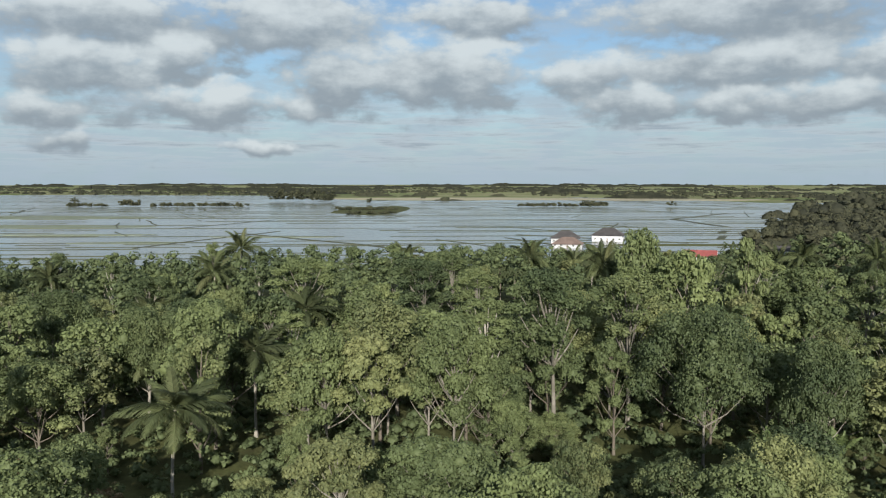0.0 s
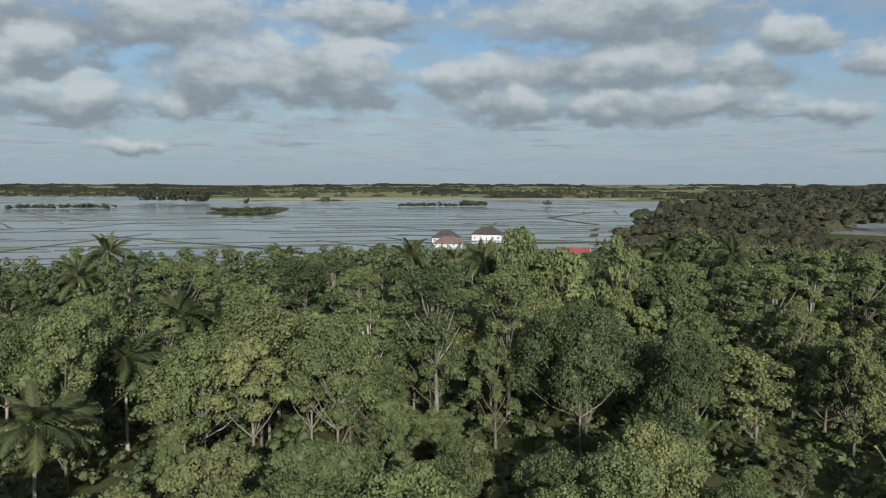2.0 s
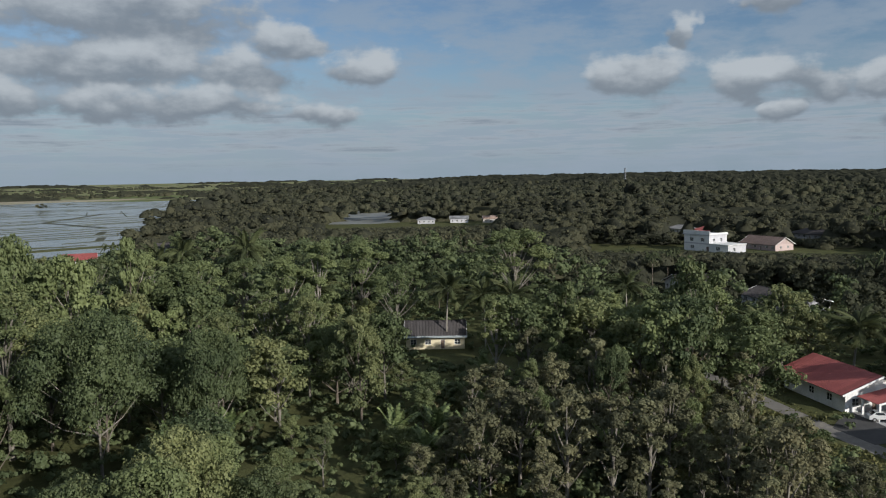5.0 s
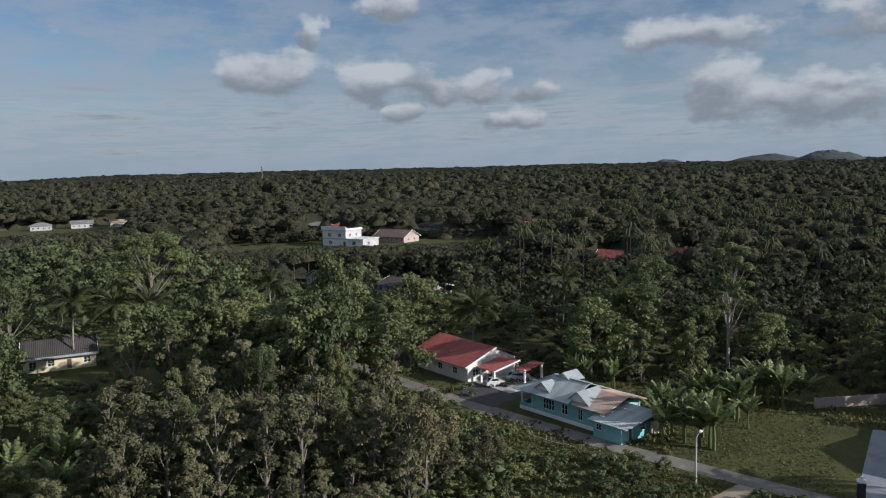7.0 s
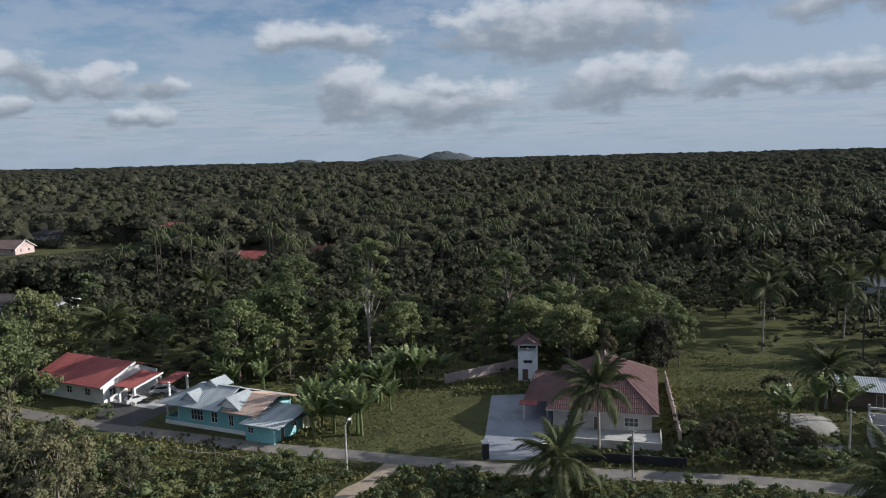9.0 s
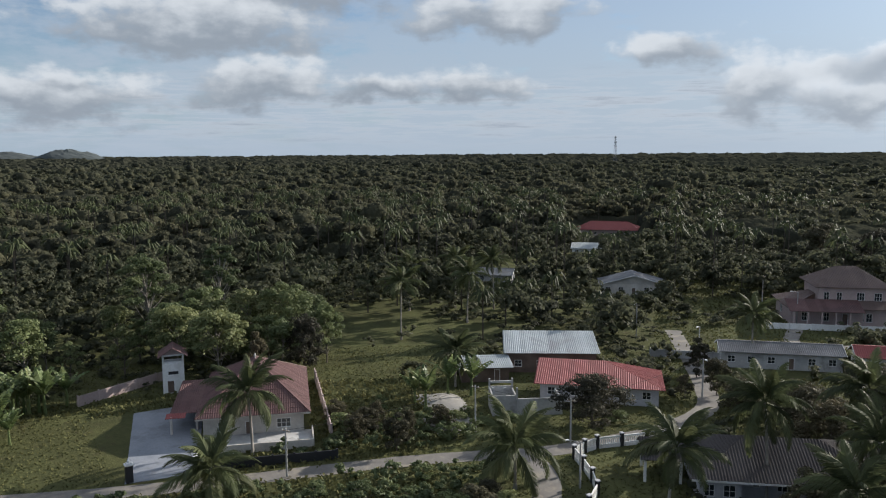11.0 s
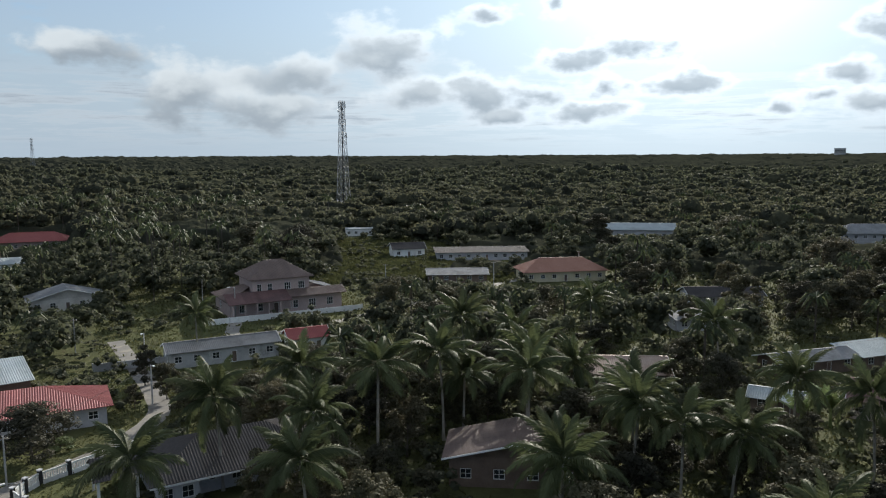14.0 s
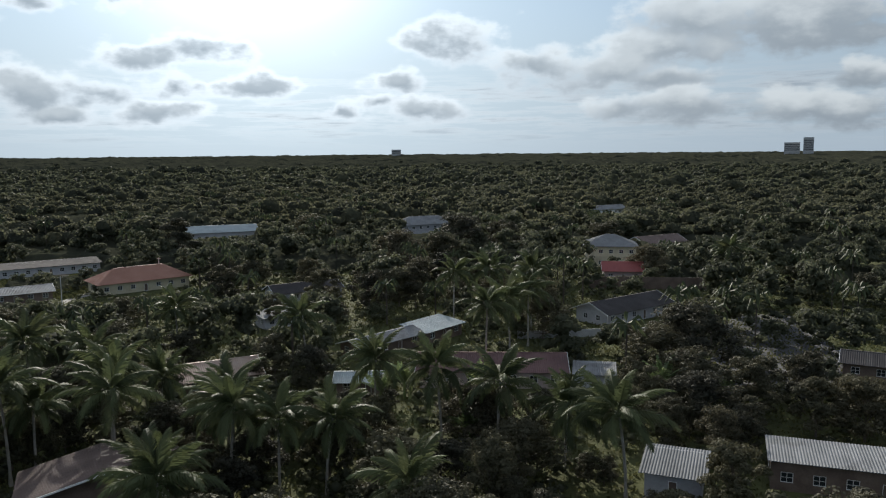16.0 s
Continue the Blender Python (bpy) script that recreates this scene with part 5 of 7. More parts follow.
house((-60, -330), (-84, -336), 10, 3.2, "far house with a pale hip roof", GREYWALL, ROOF_GREY, "hip", 3.0, 0.8, group=FAR, floors=2)
house((-190, -420), (-215, -428), 10, 3.2, "far low house with a grey roof", WHITE, ROOF_GREY, "gable", 2.0, 0.8, group=FAR)
house((148, -326), (136, -331), 5, 3.0, "small white equipment hut on open grass", WHITE, ROOF_PALE, "flat", 0.3, 0.3, group="huts")

house((402, 446), (412, 437), 9, 3.4, "grey house by the flooded field", GREYWALL, ROOF_GREY, "hip", 2.0, 0.7, group=FAR, door=False, seen=0.9)
house((424, 432), (434, 422), 9, 3.4, "house with a grey wall by the flooded field", GREYWALL, ROOF_GREY, "gable", 2.0, 0.7, group=FAR, door=False, seen=0.9)
house((438, 410), (446, 401), 9, 3.4, "low house with a rusty roof by the flooded field", OFFWHITE, ROOF_RUST, "gable", 2.0, 0.7, group=FAR, door=False)

# ---- trees and plants ----


def azimuth(x, y):
    a = math.degrees(math.atan2(-x, y))
    return a if a < 60 else a - 360        # 60 down to -300, the unseen side lies round 80


# open views over lower ground: azimuth from, to, elevation that stays free, out to which distance
OPEN = [(-21.5, 60, -4.35, 330), (-27, -21.5, -2.9, 520), (-47.5, -35.2, -3.75, 620), (-46.6, -40.5, -14.2, 163), (-78, -67.5, -16.6, 150), (-88.5, -75, -20.4, 128), (-100, -88, -18.6, 135),
        (-113, -100, -20.5, 126), (-122, -113, -18.0, 165), (-139, -120, -18.4, 150), (-147, -139, -15.5, 180), (-156, -146, -11.6, 195),
        (-163, -156, -9.0, 330), (-176, -167, -9.6, 220), (-182, -173.5, -17.2, 122), (-202.5, -190, -16.6, 125), (-196, -189, -14.6, 148),
        (-224, -205, -21.5, 96), (-212, -201, -7.6, 225), (-75, -54.5, -5.7, 400), (-147, -141, -10.6, 200), (-70, -65.2, -9.2, 212), (-63, -59, -8.1, 243), (-172.5, -162, -22.5, 84), (-143, -126, -23.6, 104)]


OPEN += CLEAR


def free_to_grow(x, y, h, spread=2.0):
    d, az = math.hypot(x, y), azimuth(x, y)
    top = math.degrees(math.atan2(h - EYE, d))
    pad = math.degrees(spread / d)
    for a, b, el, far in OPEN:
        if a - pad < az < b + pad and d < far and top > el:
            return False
    for px, py, r in KEEP_OUT:
        if (x - px) ** 2 + (y - py) ** 2 < (r + spread * 0.5) ** 2:
            return False
    for px, py, r in ROADS:
        if (x - px) ** 2 + (y - py) ** 2 < (r + 0.5) ** 2:
            return False
    return True


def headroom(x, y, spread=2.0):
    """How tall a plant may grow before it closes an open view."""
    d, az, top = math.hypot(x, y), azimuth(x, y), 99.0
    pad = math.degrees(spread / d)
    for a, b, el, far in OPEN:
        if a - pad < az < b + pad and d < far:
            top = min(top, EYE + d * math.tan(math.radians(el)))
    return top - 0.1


def broadleaf(seed, h, wide, lobes, count, size, mat, bark, bare=0.45, label="", name="tree", group="trees of the wood"):
    """Trunk with limbs, and a crown of leaf clumps round the limb ends."""
    rng = np.random.default_rng(seed)
    ob = root(name, Matrix(), label, "tree", group)
    s = Solid()
    r0 = 0.011 * h + 0.05
    lean = rng.normal(0, 0.035 * h, 2)
    spine = [Vector((lean[0] * t * t, lean[1] * t * t, h * 0.86 * t)) for t in np.linspace(0, 1, 7)]
    s.tube(spine, [r0 * (1.25 if i == 0 else 1) * (1 - 0.8 * i / 6) for i in range(7)], 7)
    centres, radii = [], []
    for i in range(lobes):
        # clumps sit on a dome over the limbs
        g = (i + 0.5) / lobes
        f = bare + (1 - bare) * g ** 0.75
        a = i * 2.4 + rng.uniform(-0.5, 0.5)
        reach = wide * math.sqrt(max(0.0, 1 - ((f - bare) / (1.04 - bare)) ** 2.2)) * (rng.uniform(0.62, 1.0) if i % 4 else rng.uniform(0.1, 0.5))
        at = Vector((lean[0] * f + reach * math.cos(a), lean[1] * f + reach * math.sin(a), h * (f * 0.93) + rng.uniform(-0.03, 0.03) * h))
        k = spine[min(6, max(1, int(6 * (f - 0.16))))]
        mid = k.lerp(at, 0.5) + Vector((0, 0, -0.08 * reach))
        s.tube([k, mid, at], [r0 * 0.42, r0 * 0.26, r0 * 0.08], 5)
        centres.append(at)
        r = wide * rng.uniform(0.25, 0.4)
        radii.append((r, r * rng.uniform(0.85, 1.1), r * rng.uniform(0.55, 0.8)))
    part("trunk", s, bark, ob)
    c, r = np.array(centres), np.array(radii)
    # uneven bumps on each clump carry the leaves; small dense masses fill the inside
    per = 8
    d = unit(rng.normal(size=(per * lobes, 3)) + np.array([0, 0, 0.25]))
    bc, br = np.repeat(c, per, 0) + d * np.repeat(r, per, 0) * 0.66, np.repeat(r, per, 0) * rng.uniform(0.38, 0.6, (per * lobes, 1))
    v = leaves(rng, bc, br, max(3, int(count * 0.85) // len(bc)), size, low=-0.6, shell=(0.86, 1.06), aspect=0.7, loose=0.28, square=True)
    v1 = leaves(rng, c, r, max(3, int(count * 0.15) // lobes), size, shell=(0.7, 1.2), aspect=0.62, loose=0.5, square=True)
    part("crown", quads("crown", np.concatenate([v, v1]), mat, cores_at(rng, c, r * 0.5, 1.0, True)), mat, ob)
    return ob


def placed(ob, x, y, turn, k=1.0, kz=None, z=0.0):
    return Matrix.Translation((x, y, z)) @ Matrix.Rotation(turn, 4, "Z") @ Matrix.Diagonal((k, k, kz or k, 1))


class Stock:
    """Gives out a template first and copies of it afterwards."""

    def __init__(self, *obs):
        self.obs, self.used = list(obs), set()

    def put(self, i, m):
        ob = self.obs[i % len(self.obs)]
        if ob not in self.used:
            self.used.add(ob)
            ob.matrix_basis = m
            return ob
        keep = ob.scale.copy()
        ob.scale = (1, 1, 1)
        made = copy_thing(ob, m)
        ob.scale = keep
        return made

    def close(self):
        for ob in self.obs:
            if ob not in self.used:
                for o in (*ob.children_recursive, ob):
                    bpy.data.objects.remove(o)


GREEN = "broad-leaved tree with a clumpy green crown"
near = Stock(*[broadleaf(10 + i, 13.0, w, n, 15000, s * 0.95, LEAF, b, bare, GREEN)
               for i, (w, n, s, b, bare) in enumerate([(4.2, 22, 0.21, BARK, 0.36), (5.0, 26, 0.22, BARK_GREY, 0.4), (3.2, 18, 0.2, BARK, 0.24), (4.5, 22, 0.22, BARK, 0.46), (3.6, 18, 0.2, BARK_GREY, 0.5), (5.4, 28, 0.22, BARK, 0.36)])])
tall = Stock(*[broadleaf(30 + i, 24.0, w, n, 10000, 0.24, LEAF, b, bare, "tall pale-trunked forest tree with a high crown")
               for i, (w, n, b, bare) in enumerate([(4.6, 18, BARK_GREY, 0.56), (3.6, 16, BARK_PALE, 0.5), (5.2, 20, BARK_GREY, 0.62)])])
wide_tree = Stock(*[broadleaf(35 + i, 15.0, w, 30, 26000, 0.22, LEAF, BARK_GREY, bare, "great spreading tree with open limbs and domed leaf masses", "spreading_tree", "great trees")
                    for i, (w, bare) in enumerate([(8.4, 0.46), (7.2, 0.5)])])
mid = Stock(*[broadleaf(40 + i, 13.0, w, n, 5000, s, LEAF, b, bare, GREEN)
              for i, (w, n, s, b, bare) in enumerate([(4.2, 18, 0.3, BARK_GREY, 0.36), (5.0, 22, 0.32, BARK, 0.32), (3.4, 15, 0.29, BARK, 0.22), (4.6, 18, 0.32, BARK_GREY, 0.44)])])
young = Stock(*[broadleaf(60 + i, 8.0, w, n, 5200, 0.16, LEAF_THIN, BARK_GREY, bare, "slender young tree with a thin grey-green crown", "young_tree", "young trees")
                for i, (w, n, bare) in enumerate([(1.7, 14, 0.22), (2.2, 16, 0.26), (1.5, 13, 0.18)])])
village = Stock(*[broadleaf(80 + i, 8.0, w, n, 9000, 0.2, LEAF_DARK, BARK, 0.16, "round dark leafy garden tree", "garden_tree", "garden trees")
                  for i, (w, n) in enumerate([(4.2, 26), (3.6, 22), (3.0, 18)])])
shrub = Stock(*[broadleaf(90 + i, 2.6, 1.6, 9, 1400, 0.15, LEAF, BARK, 0.1, "low leafy green shrub on the verge", "shrub", "shrubs") for i in range(3)])
dry = Stock(broadleaf(99, 7.0, 3.4, 14, 2600, 0.17, LEAF_DRY, BARK, 0.12, "withered brown leafy bush", "dry_bush", "dry bushes"))


def frond(seed, length, droop):
    """One feather leaf: an arching rib with a comb of hanging leaflets on both sides."""
    rng = np.random.default_rng(seed)
    n = 15
    t = np.linspace(0, 1, n)
    bend = -droop * 1.5 * t ** 1.5
    step = length / (n - 1)
    x, z = np.concatenate([[0], np.cumsum(np.cos(bend[1:]) * step)]), np.concatenate([[0], np.cumsum(np.sin(bend[1:]) * step)])
    q = []
    for i in range(1, n):
        w = 0.05 * (1 - t[i]) + 0.015
        a, b = np.array([x[i - 1], 0, z[i - 1]]), np.array([x[i], 0, z[i]])
        s, u = np.array([0, w, 0]), np.array([0, 0, w])
        q += [[a - s, b - s, b + u, a + u], [a + u, b + u, b + s, a + s]]
        along = unit(b - a)
        over = np.array([-along[2], 0, along[0]])
        if t[i] < 0.16:
            continue
        for k in range(6):
            base = a + (b - a) * (0.08 + 0.166 * k)
            reach = length * 0.23 * math.sin(math.pi * min(1, 0.2 + t[i] * 0.74)) + 0.15
            for side in (-1, 1):
                way = unit(along * 0.6 + np.array([0, side, 0]) * rng.uniform(0.6, 0.85) + over * rng.uniform(-0.1, 0.25) + np.array([0, 0, -1]) * rng.uniform(0.4, 0.8))
                mid = base + way * reach * 0.55
                tip = mid + unit(way + np.array([0, 0, -0.75])) * reach * rng.uniform(0.4, 0.6)
                half = along * 0.045
                q.append([base - half, base + half, mid + half, mid - half])
                q.append([mid - half, mid + half, tip + half * 0.2, tip - half * 0.2])
    return quads("frond", np.array(q), FROND)


FRONDS = [frond(1, 5.0, 0.75), frond(2, 5.5, 1.15), frond(3, 4.9, 1.3), frond(4, 5.5, 1.0)]


def coconut(seed, h, label="coconut palm with a full feathery crown"):
    rng = random.Random(seed)
    ob = root("coconut_palm", Matrix(), label, "palm", "coconut palms")
    bend = Vector((rng.uniform(-1, 1), rng.uniform(-1, 1), 0)) * 0.07 * h
    pts = [Vector((0, 0, h * t)) + bend * t * t for t in np.linspace(0, 1, 9)]
    part("trunk", Solid().tube(pts, [0.26 if i == 0 else 0.17 - 0.005 * i for i in range(9)], 8), BARK_PALE, ob, "pale ringed trunk")
    n = 22
    for i in range(n):
        f = i / n
        data = FRONDS[0] if f < 0.35 else FRONDS[3] if f < 0.6 else FRONDS[1] if f < 0.82 else FRONDS[2]
        fr = new("frond", data)
        fr.parent = ob
        pitch = 88 - 110 * f + rng.uniform(-9, 9)
        fr.matrix_basis = Matrix.Translation(pts[-1] + Vector((0, 0, 0.05 - 0.25 * f))) @ pose(0, 0, 0, rng.uniform(-25, 25), 0, i * 137.5 + rng.uniform(-12, 12)) @ pose(0, 0, 0, 0, -pitch, 0) @ Matrix.Scale(rng.uniform(0.95, 1.25), 4)
    nuts = Solid()
    for i in range(7):
        a = i * 0.9
        c = pts[-1] + Vector((0.28 * math.cos(a), 0.28 * math.sin(a), -0.35))
        nuts.tube([c + Vector((0, 0, 0.16)), c + Vector((0, 0, 0.06)), c - Vector((0, 0, 0.08)), c - Vector((0, 0, 0.17))], [0.03, 0.13, 0.13, 0.03], 6)
    part("fruit_cluster", nuts, BANANA, ob, "cluster of green coconuts")
    return ob


palms = Stock(coconut(1, 7.0), coconut(2, 10.0), coconut(3, 13.0), coconut(4, 10.5), coconut(5, 4.0, "young coconut palm with a low crown"))
TALL = {0: 7.0, 1: 10.0, 2: 13.0, 3: 10.5, 4: 4.0}
d_far = math.hypot
PALMS_SOUTH = [(44.7, -83.5, 12), (35.3, -86.1, 12), (29.3, -94.5, 12), (17, -89.9, 12), (33.8, -64.2, 9), (48.8, -72.6, 11), (49.4, -57.5, 9), (10.3, -72.5, 8), (4.8, -92.5, 9),
               (34, -122.3, 11), (15.6, -145.8, 10), (-13.5, -97.2, 11), (-21.4, -92.3, 11), (-27.1, -86.8, 10), (-37.6, -73.5, 10), (-34.1, -82.4, 8), (-6, -82.8, 9),
               (-0.9, -83.2, 9), (-6.8, -132.6, 10), (-36.7, -124.1, 12), (-121, -179, 12), (4.3, -96, 9), (19.3, -100.6, 11), (11.4, -77.9, 7), (-12.9, -67.7, 7),
               (24, -118, 10), (-50, -140, 11), (-44, -133, 11), (-48, -158, 13), (-56, -155, 13), (-40, -160, 12)]
PALMS_EAST = [(135.4, -75.8, 12), (93, -30.1, 8), (81.8, -21.8, 4), (66.5, -51.8, 5), (102.5, -67.4, 6), (83.7, -118.3, 9), (132, 75, 9), (139, 60, 8), (150, 48, 9), (160, -92, 11), (141, -96, 11), (158, -104, 12),
              (150, -110, 12), (120, 112, 12), (124, 108, 12), (116, 120, 13), (150, 96, 12), (165, 20, 10), (176, 34, 11)]
PALMS_NORTH = [(-31.2, 86.1, 12), (-27.8, 111.9, 13), (-25.9, 148.3, 13), (34.2, 202.1, 16), (39.9, 206.2, 16), (66, 142, 14), (90, 132, 15), (-46, 118, 11), (-58, 150, 12), (4, 196, 14)]
for i, (x, y, h) in enumerate(PALMS_SOUTH + PALMS_EAST + PALMS_NORTH):
    k = min(TALL, key=lambda q: abs(TALL[q] - h) + (0.2 if q == 3 and i % 2 else 0))
    palms.put(k, placed(None, x, y, i * 1.7, (1.3 if y > 0 and d_far(x, y) < 160 else 1.05) + 0.08 * math.sin(i), h / TALL[k]))
    near_north = y > 0 and x < 0 and y < 130
    KEEP_OUT.append((x, y, 4.4 if near_north else 1.5))
    if near_north:
        KEEP_OUT.append((x * 0.93, y * 0.93, 4.2))
        KEEP_OUT.append((x * 0.86, y * 0.86, 3.2))

for i, (az, d) in enumerate(((27, 205), (16.5, 188), (14.8, 230), (3, 226), (-6.5, 212), (-12, 176), (-23.5, 232), (-25, 224), (-29.5, 205))):
    a = radians(az)
    palms.put(2, placed(None, -math.sin(a) * d, math.cos(a) * d, i * 1.3, 1.15, (14.5 + 5 * ((i * 0.37) % 1)) / 13))
# tall trees that stand out: x, y, height, width factor
rng = random.Random(11)
TALL_TREES = [(30, 122, 19, 1.1), (50, 128, 18, 1.0), (66, 139, 24, 1.0), (78, 124, 24, 0.9), (88, 128, 26, 1.0), (98, 116, 22, 0.95), (102, 132, 25, 1.0), (17.8, 150, 21, 0.9), (58, 112, 18, 0.8), (72, 108, 19, 0.8),
              (-2, 104, 15, 1.0), (6, 100, 14, 0.9), (-16, 84, 11, 0.7), (143, -1.7, 24, 1.0), (152, 14, 21, 1.2), (150, -30, 20, 1.2), (160, -46, 20, 1.2), (135, -52, 14, 1.0), (128, -56, 11, 0.9), (126, 96, 15, 0.8), (98, 76, 13, 0.7),
              (92, 62, 13, 0.6), (84, 70, 12, 0.6), (74, 60, 11, 0.6), (98, 52, 12, 0.55), (86, 46, 10, 0.55)]
TALL_TREES += [(-math.sin(radians(30 - 3.3 * k)) * (165 + 70 * ((k * 0.71) % 1)), math.cos(radians(30 - 3.3 * k)) * (165 + 70 * ((k * 0.71) % 1)), 18.5 + 4 * ((k * 0.43) % 1), 0.75) for k in range(19)]
GREAT_TREES = [(34, 98, 21, 0.95), (46, 92, 18.5, 0.75), (-46, 118, 18, 0.8), (-40, 142, 18, 0.85), (22, 136, 18, 0.85), (72, 96, 16, 0.6), (-70, 136, 18, 0.9)]
for i, (x, y, h, w) in enumerate(GREAT_TREES):
    wide_tree.put(i, placed(None, x, y, i * 1.9, w, h / 15))
    KEEP_OUT.append((x, y, 6.0 * w))
    KEEP_OUT.append((x * 0.93, y * 0.93, 4.0 * w))
for i, (x, y, h, w) in enumerate(TALL_TREES):
    k = h / 13.0
    if h >= 18:
        tall.put(i, placed(None, x, y, i * 2.1, h / 24 * w * 1.1, h / 24))
    else:
        near.put(i, placed(None, x, y, i * 2.1, k * w * 0.92, k))
    KEEP_OUT.append((x, y, 3.0))
for i, (x, y, h, w) in enumerate([(76.2, -72.8, 7.2, 1.4), (76, -99, 6, 0.85), (84, -104, 6.5, 0.9), (70, -96, 4.5, 0.8), (-82, -131, 8, 1.1), (-2, -170, 7, 1.0), (-14, -164, 7, 1.0), (-24, -178, 10.5, 1.0), (-36, -182, 10, 1.0), (30, -176, 7, 1.1),
                                  (-60, -190, 9, 1.2), (-48, -204, 10, 1.3), (-110, -205, 10, 1.2), (-66, -128, 6, 1.0), (-74, -122, 6.5, 1.0), (36, -76, 3.5, 0.7), (30, -73, 3.2, 0.7), (120, -40, 9, 0.6), (124, -50, 10, 0.7), (-47, -68, 8, 0.95), (-54, -88, 5, 0.7)]):
    village.put(i, placed(None, x, y, i * 1.3, h / 8.0 * w, h / 8.0))
    KEEP_OUT.append((x, y, 0.28 * h * w))
# large domed trees between the southern roofs
for i, (x, y, h, w) in enumerate([(-71, -115, 12, 1.25), (-14, -189, 10, 1.1), (9, -187, 11.5, 1.0), (-42, -240, 13, 1.2), (-56, -236, 13, 1.1), (-50, -166, 11, 1.0), (-60, -162, 10, 1.0),
                                  (11, -221, 10.5, 1.1), (-15, -210, 10, 1.35), (-70, -271, 15, 1.35), (-86, -268, 13, 1.2), (140, -232, 14.5, 1.3), (126, -240, 13, 1.2), (60, -153, 11, 0.9),
                                  (30, -300, 14, 1.3), (-20, -310, 13, 1.4), (-120, -255, 13, 1.3), (95, -280, 13, 1.3)]):
    if i < 7 or free_to_grow(x, y, h, 2.0):
        village.put(i, placed(None, x, y, i * 1.7, h / 8.0 * w, h / 8.0))
        KEEP_OUT.append((x, y, 0.28 * h * w))
KEEP_OUT.extend([(392, 500, 28), (430, 545, 34), (475, 600, 42), (505, 650, 42), (112, 105, 9), (113, 94, 8), (110, 112, 6)])
for i in range(34):
    a, d = radians(-150 - 74 * ((i * 0.618) % 1)), 104 + 130 * ((i * 0.755) % 1)
    x, y, h = -math.sin(a) * d, math.cos(a) * d, 7.0 + 2.6 * ((i * 0.43) % 1)
    if free_to_grow(x, y, h, 3.0):
        village.put(i, placed(None, x, y, i * 1.3, 1.05 + 0.3 * ((i * 0.29) % 1), h / 8))
        KEEP_OUT.append((x, y, 4.2))
for i in range(26):
    a, d = radians(-106 - 16 * ((i * 0.618) % 1)), 92 + 52 * ((i * 0.37) % 1)
    x, y = -math.sin(a) * d, math.cos(a) * d
    if free_to_grow(x, y, 3.0, 1.2):
        village.put(i, placed(None, x, y, i * 1.3, 0.3 + 0.16 * (i % 3), 0.3 + 0.1 * (i % 4)))
for x, y, k in ((-42, 76, 1.15), (6, 76, 1.0), (-36, 78, 0.9), (-47, 84, 1.0), (9, 79, 0.8)):
    dry.put(0, placed(None, x, y, x, k))
    KEEP_OUT.append((x, y, 2.5))


def spread_points(r0, r1, gap, az0, az1, seed):
    """Jittered grid points in a ring sector."""
    rng, out = random.Random(seed), []
    n = int(r1 / gap) + 1
    for i in range(-n, n + 1):
        for j in range(-n, n + 1):
            x, y = (i + rng.uniform(-0.42, 0.42)) * gap, (j + rng.uniform(-0.42, 0.42)) * gap
            d = math.hypot(x, y)
            if r0 < d < r1 and az0 < azimuth(x, y) < az1:
                out.append((x, y, d, azimuth(x, y)))
    rng.shuffle(out)
    return out


WOOD_EDGE = [(420, -21.5), (570, -23.0), (740, -24.6), (860, -26.0), (1090, -27.4), (1370, -31.0), (1930, -32.8), (2600, -40.0), (4850, -46.0)]


def wood_edge(d):
    """The bearing at which the eastern woods begin, by distance: the plain opens behind them."""
    return np.interp(d, [q[0] for q in WOOD_EDGE], [q[1] for q in WOOD_EDGE])


def dry_land(x, y):
    return not inside(x, y, PADDY)


def rolling(x, y):
    """Slow change of the canopy's height over the plan."""
    return 1.0 + 0.42 * noise.noise((x / 60, y / 60, 2.0)) + 0.22 * noise.noise((x / 19, y / 19, 5.0))


rng = random.Random(21)
JOINED = {"north": [], "east": [], "south": []}      # trees past the countable ones
